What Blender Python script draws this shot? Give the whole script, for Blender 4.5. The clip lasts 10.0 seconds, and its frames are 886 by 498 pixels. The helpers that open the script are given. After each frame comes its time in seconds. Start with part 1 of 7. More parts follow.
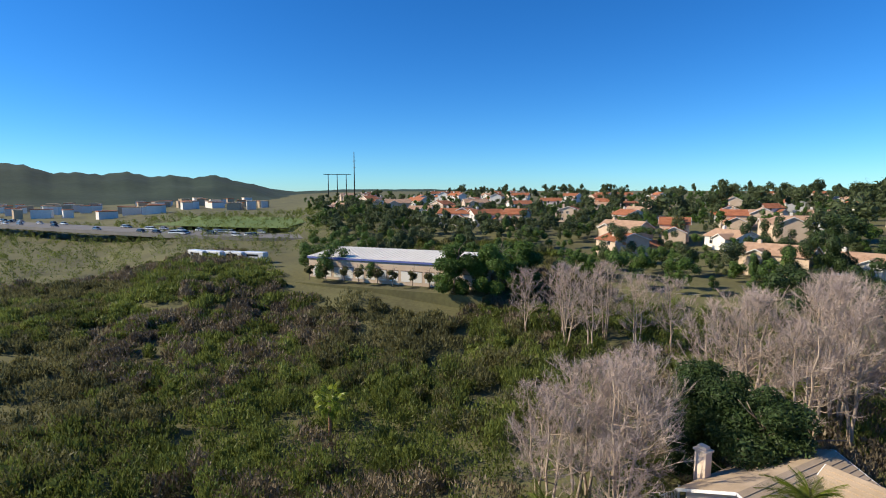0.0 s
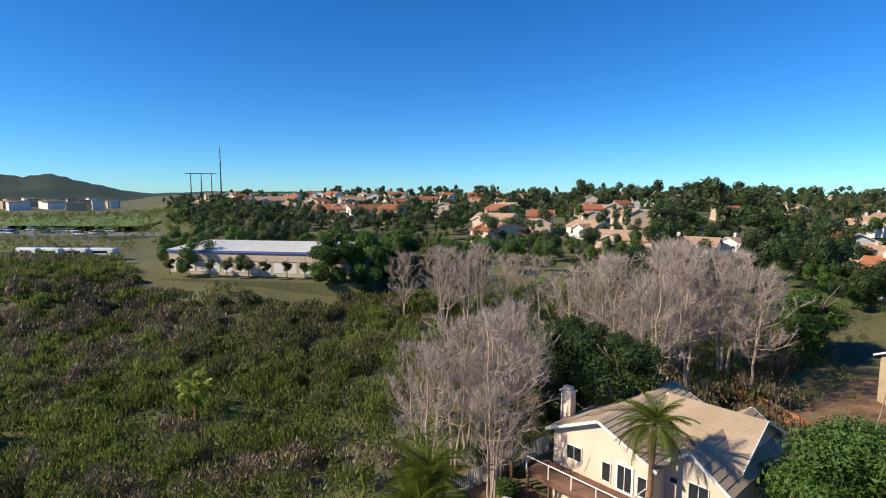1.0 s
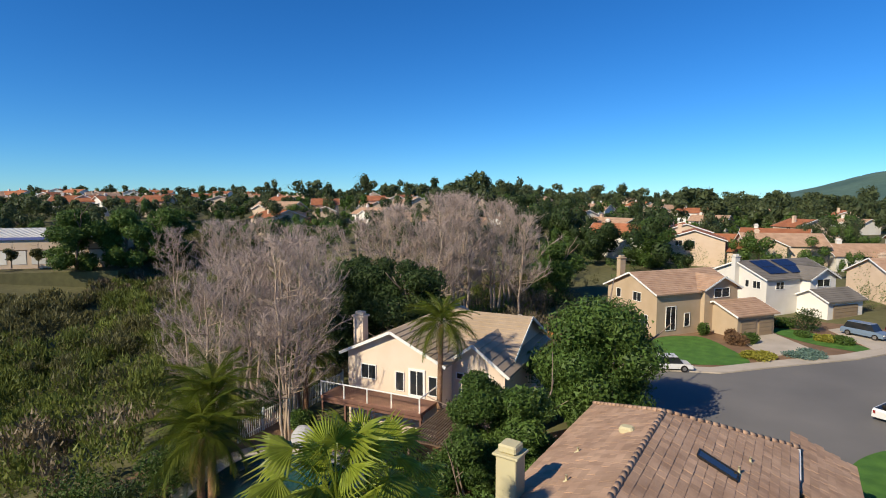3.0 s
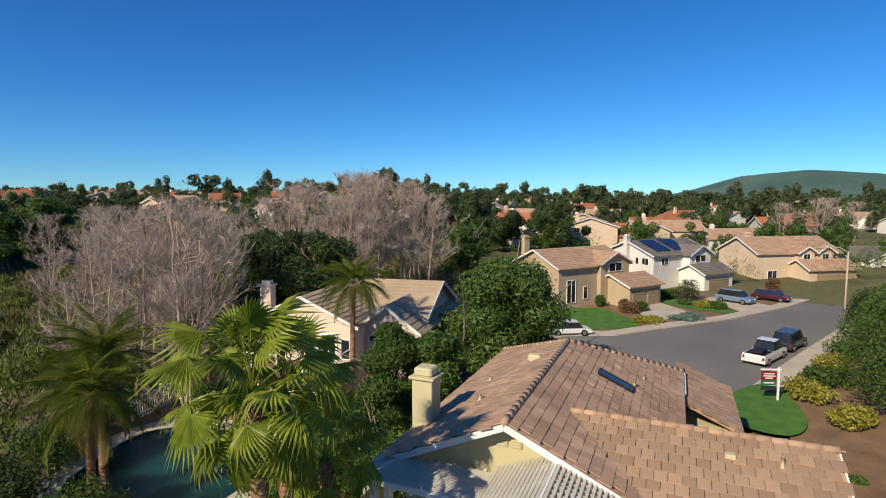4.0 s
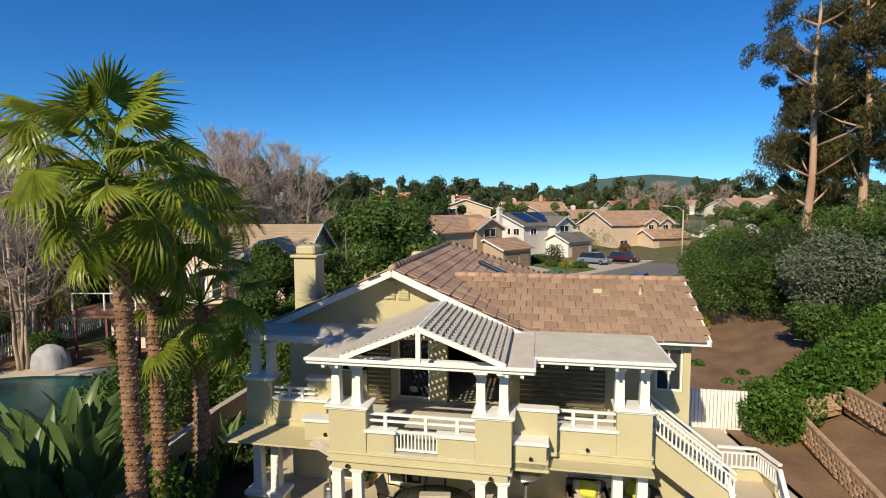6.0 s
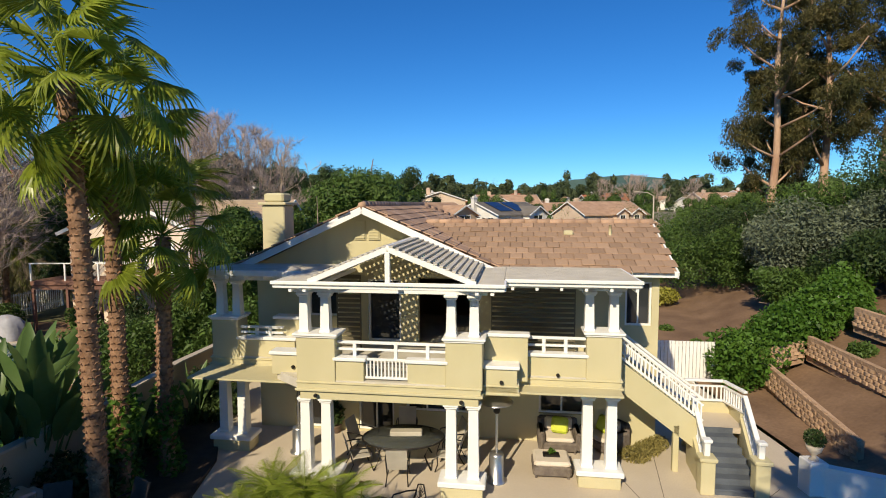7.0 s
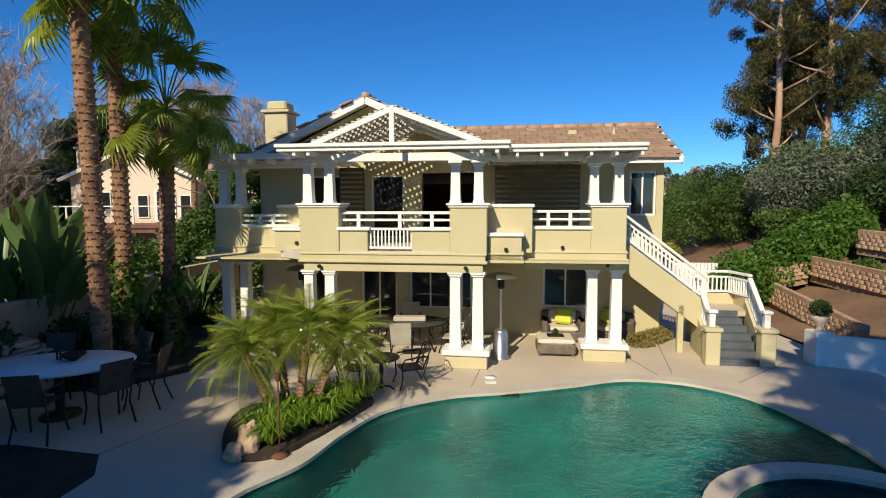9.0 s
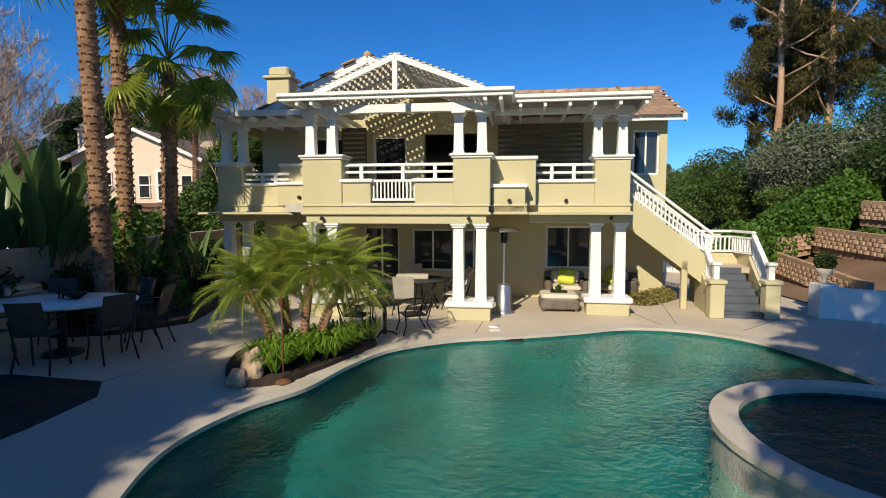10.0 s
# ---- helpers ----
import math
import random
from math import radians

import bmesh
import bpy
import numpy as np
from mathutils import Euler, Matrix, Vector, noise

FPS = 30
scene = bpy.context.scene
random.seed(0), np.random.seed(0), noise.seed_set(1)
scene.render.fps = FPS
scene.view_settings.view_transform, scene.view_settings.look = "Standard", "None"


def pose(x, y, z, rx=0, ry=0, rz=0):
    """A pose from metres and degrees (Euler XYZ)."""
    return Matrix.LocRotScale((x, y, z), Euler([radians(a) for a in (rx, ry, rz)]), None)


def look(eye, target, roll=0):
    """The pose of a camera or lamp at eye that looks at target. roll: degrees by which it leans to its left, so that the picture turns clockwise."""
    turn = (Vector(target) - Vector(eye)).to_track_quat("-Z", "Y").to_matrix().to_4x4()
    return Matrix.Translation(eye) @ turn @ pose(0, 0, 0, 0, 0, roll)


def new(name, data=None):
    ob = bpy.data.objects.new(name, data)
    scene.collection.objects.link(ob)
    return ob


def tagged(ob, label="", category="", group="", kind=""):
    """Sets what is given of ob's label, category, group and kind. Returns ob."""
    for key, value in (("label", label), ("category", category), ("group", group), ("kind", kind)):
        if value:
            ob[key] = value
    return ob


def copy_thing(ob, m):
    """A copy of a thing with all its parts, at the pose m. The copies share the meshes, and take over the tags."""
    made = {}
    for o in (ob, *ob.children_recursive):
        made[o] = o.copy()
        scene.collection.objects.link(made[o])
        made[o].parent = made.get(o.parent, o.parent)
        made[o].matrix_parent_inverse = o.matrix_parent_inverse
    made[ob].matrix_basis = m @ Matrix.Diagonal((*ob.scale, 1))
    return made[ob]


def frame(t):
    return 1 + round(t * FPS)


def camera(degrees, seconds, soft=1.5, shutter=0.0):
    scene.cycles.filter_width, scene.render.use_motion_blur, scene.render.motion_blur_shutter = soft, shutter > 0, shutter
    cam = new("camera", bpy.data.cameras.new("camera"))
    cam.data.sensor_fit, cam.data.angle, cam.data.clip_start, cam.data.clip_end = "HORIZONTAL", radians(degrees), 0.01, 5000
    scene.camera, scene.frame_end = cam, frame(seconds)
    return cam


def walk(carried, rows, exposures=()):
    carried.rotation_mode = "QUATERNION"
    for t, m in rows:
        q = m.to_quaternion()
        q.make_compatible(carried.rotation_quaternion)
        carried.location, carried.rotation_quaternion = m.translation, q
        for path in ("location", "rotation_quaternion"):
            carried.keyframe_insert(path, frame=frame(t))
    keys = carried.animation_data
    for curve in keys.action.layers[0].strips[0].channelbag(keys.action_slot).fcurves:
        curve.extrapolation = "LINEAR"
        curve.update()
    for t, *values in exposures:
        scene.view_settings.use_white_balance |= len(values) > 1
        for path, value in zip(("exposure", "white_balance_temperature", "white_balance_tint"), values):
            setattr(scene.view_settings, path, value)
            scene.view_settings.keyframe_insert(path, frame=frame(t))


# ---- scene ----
cam = camera(79.7, 10.0, soft=1.0)
METRES, EYE, TILT, LEAN, TURN = 23.5, 26.19, -6.3, 0.0, 61.5
ROWS = [
    (0.0, 0.0, 0.0, 0.0, 0.0, 0.0, 0.0),
    (0.5, 0.0006, 0.003, -0.073, -6.74, 0.16, 0.6),
    (1.0, 0.0047, 0.0052, -0.1453, -13.09, 0.23, 1.22),
    (1.5, 0.0088, 0.0155, -0.2175, -19.59, 0.26, 1.91),
    (2.0, 0.0083, 0.0196, -0.2832, -24.85, 0.2, 2.5),
    (2.5, 0.0065, 0.0263, -0.3465, -30.39, 0.07, 3.14),
    (4.0, -0.0164, 0.0346, -0.5291, -45.67, -0.58, 4.71),
    (4.5, -0.0254, 0.0414, -0.5848, -50.08, -0.88, 5.08),
    (5.0, -0.0325, 0.0463, -0.6357, -53.88, -1.17, 5.33),
    (5.5, -0.0355, 0.0513, -0.6823, -56.6, -1.4, 5.48),
    (7.0, -0.0337, 0.0579, -0.806, -61.52, -1.82, 5.69),
    (7.5, -0.038, 0.0587, -0.8449, -61.64, -1.76, 5.68),
    (8.0, -0.0433, 0.0621, -0.8809, -61.62, -1.8, 5.65),
    (8.5, -0.045, 0.0669, -0.9136, -61.5, -1.78, 5.66),
    (9.0, -0.0442, 0.0723, -0.9423, -61.48, -1.81, 5.66),
    (9.5, -0.0457, 0.0756, -0.9688, -61.46, -1.85, 5.66),
    (10.0, -0.0476, 0.0793, -0.9917, -61.44, -1.84, 5.64),
]
walk(cam, [(t, pose(0, 0, EYE, TILT, LEAN, TURN) @ pose(METRES * x, METRES * y, METRES * z, 90 + pitch, roll, yaw)) for t, x, y, z, yaw, pitch, roll in ROWS],
     exposures=[(0.0, 0.3, 6500, 10), (1.5, 0.26, 6500, 10), (3.0, 0.1, 6600, 10), (4.5, 0.02, 6800, 10), (8.5, 0.02, 6800, 10), (10.0, 0.03, 6550, 10)])

# ---- world, sun, exposure ----
SUN_AZ, SUN_EL = 24.0, 34.0
world = bpy.data.worlds.new("sky")
scene.world = world
world.use_nodes = True
wt = world.node_tree
sky = wt.nodes.new("ShaderNodeTexSky")
sky.sky_type = "NISHITA"
sky.sun_disc = False
sky.sun_elevation = radians(SUN_EL)
sky.sun_rotation = radians(180 + SUN_AZ)
sky.altitude = 1200
sky.air_density, sky.dust_density, sky.ozone_density = 1.0, 0.0, 6.0
deep = wt.nodes.new("ShaderNodeHueSaturation")
deep.inputs["Saturation"].default_value = 1.2
wt.links.new(sky.outputs[0], deep.inputs["Color"])
clear = wt.nodes.new("ShaderNodeMix")
clear.data_type, clear.blend_type = "RGBA", "MULTIPLY"
clear.inputs["Factor"].default_value = 1.0
clear.inputs[7].default_value = (0.575, 0.955, 1.19, 1)
wt.links.new(deep.outputs[0], clear.inputs[6])
wt.links.new(clear.outputs[2], wt.nodes["Background"].inputs[0])
wt.nodes["Background"].inputs[1].default_value = 0.105
sun = new("sun", bpy.data.lights.new("sun", "SUN"))
sun.data.energy, sun.data.angle, sun.data.color = 5.3, radians(0.55), (1.0, 0.885, 0.67)
sun_from = Vector((-math.sin(radians(SUN_AZ)) * math.cos(radians(SUN_EL)), -math.cos(radians(SUN_AZ)) * math.cos(radians(SUN_EL)), math.sin(radians(SUN_EL))))
sun.matrix_world = look(sun_from * 200, (0, 0, 0))


# ---- materials ----
def mat(name, a, b=None, scale=3.0, rough=0.7, metal=0.0, bump=0.0, bscale=40.0, fine=0.25, island=0.0, obj=0.0, spec=0.4, trans=0.0, ior=1.45, kind="noise", stretch=(1, 1, 1), both=0.0):
    """A surface whose colour wanders between a and b at two scales, with fine relief."""
    m = bpy.data.materials.new(name)
    m.use_nodes = True
    t = m.node_tree
    n, lk = t.nodes, t.links
    p = n["Principled BSDF"]
    b = b or a
    co = n.new("ShaderNodeTexCoord")
    mp = n.new("ShaderNodeMapping")
    mp.inputs["Scale"].default_value = stretch
    lk.new(co.outputs["Object"], mp.inputs[0])
    big = n.new("ShaderNodeTexNoise")
    big.inputs["Scale"].default_value, big.inputs["Detail"].default_value = scale, 5
    lk.new(mp.outputs[0], big.inputs["Vector"])
    small = n.new("ShaderNodeTexNoise")
    small.inputs["Scale"].default_value, small.inputs["Detail"].default_value = bscale, 3
    lk.new(mp.outputs[0], small.inputs["Vector"])
    ramp = n.new("ShaderNodeValToRGB")
    ramp.color_ramp.elements[0].position, ramp.color_ramp.elements[1].position = 0.32, 0.68
    ramp.color_ramp.elements[0].color, ramp.color_ramp.elements[1].color = (*a, 1), (*b, 1)
    lk.new(big.outputs["Fac"], ramp.inputs[0])
    val = n.new("ShaderNodeMath")
    val.operation = "MULTIPLY_ADD"
    val.inputs[1].default_value, val.inputs[2].default_value = fine * 2, 1 - fine
    lk.new(small.outputs["Fac"], val.inputs[0])
    last = val.outputs[0]
    for amount, node, out in ((island, "ShaderNodeNewGeometry", "Random Per Island"), (obj, "ShaderNodeObjectInfo", "Random")):
        if amount:
            src = n.new(node)
            more = n.new("ShaderNodeMath")
            more.operation = "MULTIPLY_ADD"
            more.inputs[1].default_value, more.inputs[2].default_value = amount * 2, 1 - amount
            lk.new(src.outputs[out], more.inputs[0])
            mul = n.new("ShaderNodeMath")
            mul.operation = "MULTIPLY"
            lk.new(last, mul.inputs[0])
            lk.new(more.outputs[0], mul.inputs[1])
            last = mul.outputs[0]
    hsv = n.new("ShaderNodeHueSaturation")
    lk.new(ramp.outputs[0], hsv.inputs["Color"])
    lk.new(last, hsv.inputs["Value"])
    lk.new(hsv.outputs[0], p.inputs["Base Color"])
    p.inputs["Roughness"].default_value, p.inputs["Metallic"].default_value = rough, metal
    p.inputs["Specular IOR Level"].default_value = spec
    p.inputs["Transmission Weight"].default_value, p.inputs["IOR"].default_value = trans, ior
    if bump:
        bp = n.new("ShaderNodeBump")
        bp.inputs["Strength"].default_value, bp.inputs["Distance"].default_value = min(bump, 1.0), 0.02
        lk.new(small.outputs["Fac"], bp.inputs["Height"])
        lk.new(bp.outputs[0], p.inputs["Normal"])
    if both:
        # thin leaves let light through
        tr = n.new("ShaderNodeBsdfTranslucent")
        lk.new(hsv.outputs[0], tr.inputs[0])
        mx = n.new("ShaderNodeMixShader")
        mx.inputs[0].default_value = both
        lk.new(p.outputs[0], mx.inputs[1])
        lk.new(tr.outputs[0], mx.inputs[2])
        lk.new(mx.outputs[0], n["Material Output"].inputs[0])
    return m


STUCCO = mat("sage_stucco", (0.50, 0.45, 0.27), (0.56, 0.50, 0.31), 0.8, 0.9, bump=0.35, bscale=60, fine=0.08)
WHITE = mat("white_paint", (0.76, 0.75, 0.72), (0.82, 0.81, 0.78), 1.5, 0.5, bump=0.05, bscale=30, fine=0.06)
CONCRETE = mat("patio_concrete", (0.50, 0.42, 0.32), (0.58, 0.50, 0.39), 0.5, 0.85, bump=0.15, bscale=25, fine=0.14)
COPING = mat("pool_coping", (0.46, 0.41, 0.33), (0.56, 0.50, 0.42), 1.2, 0.8, bump=0.25, bscale=30, fine=0.2)
TILE = mat("roof_tile", (0.35, 0.22, 0.145), (0.47, 0.31, 0.21), 0.9, 0.85, bump=0.4, bscale=30, fine=0.2, island=0.16)
TILE_OWN = mat("roof_tile_piece", (0.30, 0.195, 0.127), (0.41, 0.278, 0.187), 0.9, 0.85, bump=0.4, bscale=30, fine=0.2, obj=0.18)
WOODGREY = mat("weathered_lattice", (0.50, 0.46, 0.38), (0.60, 0.56, 0.48), 2, 0.7, bump=0.2, bscale=40, fine=0.15)
GLASS = mat("dark_glass", (0.015, 0.018, 0.02), (0.03, 0.034, 0.04), 0.6, 0.04, fine=0.1, spec=0.8)
GROUND = mat("scrub_soil", (0.09, 0.085, 0.04), (0.14, 0.135, 0.055), 0.05, 0.95, bump=0.6, bscale=1.2, fine=0.35)
DIRT = mat("brown_dirt", (0.16, 0.095, 0.055), (0.25, 0.155, 0.092), 0.6, 0.95, bump=0.7, bscale=9, fine=0.3)
ASPHALT = mat("asphalt", (0.145, 0.14, 0.135), (0.19, 0.18, 0.17), 0.12, 0.9, bump=0.2, bscale=30, fine=0.15)
KERB = mat("pale_concrete", (0.42, 0.36, 0.29), (0.52, 0.45, 0.37), 0.4, 0.9, bump=0.2, bscale=20, fine=0.15)
LAWN = mat("lawn_grass", (0.05, 0.13, 0.02), (0.085, 0.20, 0.03), 1.0, 0.9, bump=0.8, bscale=45, fine=0.35)
# mottling is pebble finish, strengthened to carry caustic light in the colour
PLASTER = mat("pool_plaster", (0.002, 0.068, 0.066), (0.008, 0.145, 0.134), 0.9, 0.8, bump=0.1, bscale=13, fine=0.7)
IRON = mat("dark_iron", (0.025, 0.022, 0.02), (0.05, 0.045, 0.04), 6, 0.45, 0.6, bump=0.2)
STEEL = mat("brushed_steel", (0.5, 0.5, 0.5), (0.58, 0.57, 0.55), 4, 0.3, 0.9, fine=0.08)
STEP = mat("slate_blue_tread", (0.075, 0.085, 0.1), (0.11, 0.125, 0.145), 2, 0.8, bump=0.2)


# ---- building helpers ----
class Geo:
    """Vertices and faces of one mesh."""

    def __init__(self):
        self.v, self.f, self.s = [], [], []

    def add(self, vs, fs, m=None, smooth=False):
        o = len(self.v)
        self.v += [tuple(m @ Vector(p)) for p in vs] if m is not None else [tuple(p) for p in vs]
        self.f += [tuple(i + o for i in f) for f in fs]
        self.s += [smooth] * len(fs)
        return self

    def box(self, x0, x1, y0, y1, z0, z1, bev=0.0, m=None):
        if not bev:
            vs = [(x, y, z) for z in (z0, z1) for y in (y0, y1) for x in (x0, x1)]
            return self.add(vs, [(0, 2, 3, 1), (4, 5, 7, 6), (0, 1, 5, 4), (2, 6, 7, 3), (0, 4, 6, 2), (1, 3, 7, 5)], m)
        rings = []
        for z, i in ((z0, bev), (z0 + bev, 0), (z1 - bev, 0), (z1, bev)):
            c = bev
            rings.append([(x0 + i + c, y0 + i, z), (x1 - i - c, y0 + i, z), (x1 - i, y0 + i + c, z), (x1 - i, y1 - i - c, z),
                          (x1 - i - c, y1 - i, z), (x0 + i + c, y1 - i, z), (x0 + i, y1 - i - c, z), (x0 + i, y0 + i + c, z)])
        vs = [p for r in rings for p in r]
        fs = [tuple(range(7, -1, -1)), tuple(range(24, 32))]
        fs += [(k * 8 + j, k * 8 + (j + 1) % 8, k * 8 + 8 + (j + 1) % 8, k * 8 + 8 + j) for k in range(3) for j in range(8)]
        return self.add(vs, fs, m)

    def prism(self, poly, z0, z1, m=None):
        n = len(poly)
        vs = [(x, y, z0) for x, y in poly] + [(x, y, z1) for x, y in poly]
        fs = [tuple(range(n - 1, -1, -1)), tuple(range(n, 2 * n))] + [(i, (i + 1) % n, n + (i + 1) % n, n + i) for i in range(n)]
        return self.add(vs, fs, m)

    def lathe(self, profile, n=16, m=None, smooth=True):
        vs = [(r * math.cos(2 * math.pi * j / n), r * math.sin(2 * math.pi * j / n), z) for r, z in profile for j in range(n)]
        k = len(profile)
        fs = [(i * n + j, i * n + (j + 1) % n, (i + 1) * n + (j + 1) % n, (i + 1) * n + j) for i in range(k - 1) for j in range(n)]
        self.add(vs, fs, m, smooth)
        self.add([vs[j] for j in range(n)], [tuple(range(n - 1, -1, -1))], m)
        return self.add([vs[(k - 1) * n + j] for j in range(n)], [tuple(range(n))], m)

    def tube(self, pts, radii, n=6, m=None):
        pts = [Vector(p) for p in pts]
        if not hasattr(radii, "__len__"):
            radii = [radii] * len(pts)
        vs = []
        for i, p in enumerate(pts):
            d = (pts[min(i + 1, len(pts) - 1)] - pts[max(i - 1, 0)]).normalized()
            s = d.cross(Vector((0, 0, 1)) if abs(d.z) < 0.9 else Vector((1, 0, 0))).normalized()
            w = s.cross(d)
            vs += [p + radii[i] * (math.cos(2 * math.pi * j / n) * s + math.sin(2 * math.pi * j / n) * w) for j in range(n)]
        fs = [(i * n + j, (i + 1) * n + j, (i + 1) * n + (j + 1) % n, i * n + (j + 1) % n) for i in range(len(pts) - 1) for j in range(n)]
        fs += [tuple(range(n)), tuple(range(len(vs) - 1, len(vs) - n - 1, -1))]
        return self.add(vs, fs, m, True)

    def beam(self, p, q, w, h, bev=0.0):
        """A straight bar of width w and depth h from p to q; h is measured upright."""
        p, q = Vector(p), Vector(q)
        d = q - p
        x = d.normalized()
        y = Vector((0, 0, 1)).cross(x)
        y = y.normalized() if y.length > 1e-4 else Vector((0, 1, 0))
        z = x.cross(y)
        m = Matrix.Translation(p) @ Matrix((x, y, z)).transposed().to_4x4()
        return self.box(0, d.length, -w / 2, w / 2, -h / 2, h / 2, bev, m)

    def weld(self):
        """Joins vertices that coincide and drops the faces shut between two cells."""
        seen, index, vs = {}, [], []
        for p in self.v:
            k = tuple(round(c, 4) for c in p)
            if k not in seen:
                seen[k] = len(vs)
                vs.append(p)
            index.append(seen[k])
        count, faces = {}, [tuple(index[i] for i in f) for f in self.f]
        for f in faces:
            count[frozenset(f)] = count.get(frozenset(f), 0) + 1
        keep = [i for i, f in enumerate(faces) if count[frozenset(f)] == 1]
        self.v, self.f, self.s = vs, [faces[i] for i in keep], [self.s[i] for i in keep]
        return self

    def mesh(self, name, material):
        me = bpy.data.meshes.new(name)
        me.from_pydata(self.v, [], self.f)
        me.polygons.foreach_set("use_smooth", self.s)
        me.materials.append(material)
        return me


def part(name, geo, material, parent, label="", m=None):
    ob = new(name, geo if isinstance(geo, bpy.types.Mesh) else geo.mesh(name, material))
    if parent is not None:
        ob.parent = parent
    if m is not None:
        ob.matrix_basis = m
    if label:
        tagged(ob, label)
    return ob


def thing(name, label, category, m=None, group="", kind=""):
    ob = new(name)
    ob.empty_display_size = 0.2
    if m is not None:
        ob.matrix_basis = m
    return tagged(ob, label, category, group, kind)


def solo(name, geo, material, label, category, group="", kind="", m=None):
    return tagged(part(name, geo, material, None, m=m), label, category, group, kind)


def tri_mesh(name, tri, material):
    """A mesh from an array of separate triangles (n, 3, 3)."""
    n = len(tri)
    me = bpy.data.meshes.new(name)
    me.vertices.add(3 * n)
    me.vertices.foreach_set("co", np.asarray(tri, dtype=np.float32).ravel())
    me.loops.add(3 * n)
    me.loops.foreach_set("vertex_index", np.arange(3 * n, dtype=np.int32))
    me.polygons.add(n)
    me.polygons.foreach_set("loop_start", np.arange(0, 3 * n, 3, dtype=np.int32))
    me.update(calc_edges=True)
    me.materials.append(material)
    return me


def smooth_loop(points, steps=6):
    """A closed smooth curve through the points."""
    n, out = len(points), []
    for i in range(n):
        p = [np.array(points[(i + k - 1) % n], float) for k in range(4)]
        for j in range(steps):
            t = j / steps
            out.append(tuple(0.5 * (2 * p[1] + (p[2] - p[0]) * t + (2 * p[0] - 5 * p[1] + 4 * p[2] - p[3]) * t * t + (3 * p[1] - p[0] - 3 * p[2] + p[3]) * t ** 3)))
    return out


def sheet_with_holes(outer, holes, z):
    """Triangles of a flat sheet at height z between an outline and holes in it."""
    bm = bmesh.new()
    edges = []
    for loop in (outer, *holes):
        vs = [bm.verts.new((x, y, z)) for x, y in loop]
        edges += [bm.edges.new((vs[i], vs[(i + 1) % len(vs)])) for i in range(len(vs))]
    bmesh.ops.triangle_fill(bm, use_beauty=True, edges=edges)
    bm.verts.index_update()
    vs, fs = [tuple(v.co) for v in bm.verts], [tuple(v.index for v in f.verts) for f in bm.faces]
    bm.free()
    fs = [f if (Vector(vs[f[1]]) - Vector(vs[f[0]])).cross(Vector(vs[f[2]]) - Vector(vs[f[0]])).z > 0 else f[::-1] for f in fs]
    return Geo().add(vs, fs)


# ---- ground ----
def smooth(x, lo, hi):
    t = np.clip((x - lo) / (hi - lo), 0, 1)
    return t * t * (3 - 2 * t)


def height(x, y):
    """The lie of the land, for arrays or numbers."""
    x, y = np.asarray(x, float), np.asarray(y, float)
    r = np.hypot(x, y)
    az = np.degrees(np.arctan2(x, y))
    z = -0.25 + 0 * x
    # bank on the right of the garden and street
    foot = 11.0 + np.clip((y - 12) * 0.27, -2, 40)
    bank = np.clip(np.clip(x - foot, 0, None) * 0.42, 0, 8.5) * smooth(y, 2, 14) * (1 - smooth(y, 52, 72))
    z = z + bank
    # valley floor beyond the gardens, then the hill with the houses
    z = z - 2.5 * smooth(-x, 30, 45) * (1 - smooth(r, 90, 140))
    z = z + 6 * smooth(r, 105, 140) * smooth(az, -96, -86) * (1 - smooth(az, -80, -70))
    rise = 5.5 * smooth(r, 75, 130) + 6 * smooth(r, 130, 230) + 6 * smooth(r, 230, 480) + 5 * smooth(r, 480, 1200)
    side = smooth(az, -80, -70) * (1 - 0.55 * smooth(az, -20, 5))
    z = z + rise * side * (1 - smooth(az, 120, 170)) + (1 - smooth(az, -80, -70)) * 2 * smooth(r, 150, 400)
    z = z + 1.2 * side * np.sin(x * 0.021 + 1.0) * np.sin(y * 0.017) * smooth(r, 150, 400)
    return z


def far_hills(x, y):
    """The ridge beyond the freeway and the flat-topped mountain."""
    x, y = np.asarray(x, float), np.asarray(y, float)
    r, az = np.hypot(x, y), np.degrees(np.arctan2(x, y))
    z = height(x, y) - 6.0
    crest = 64 + 5 * np.sin(az * 0.45) + 3 * np.sin(az * 1.7 + 1) + 2 * np.sin(az * 5.1) + 36 * smooth(-az, 95, 103)
    z = z + crest * smooth(r, 900, 1500) * smooth(-az, 76, 86) * (1 - smooth(-az, 150, 175)) + 14 * smooth(r, 1600, 2600) * smooth(-az, 40, 66)
    mesa = 182 + 5 * np.sin(az * 1.1)
    z = z + mesa * smooth(r, 2400, 3700) * np.where(az < 18, smooth(az, 2, 17), 1 - 0.62 * smooth(az, 20, 31)) * (1 - smooth(az, 60, 100))
    return z


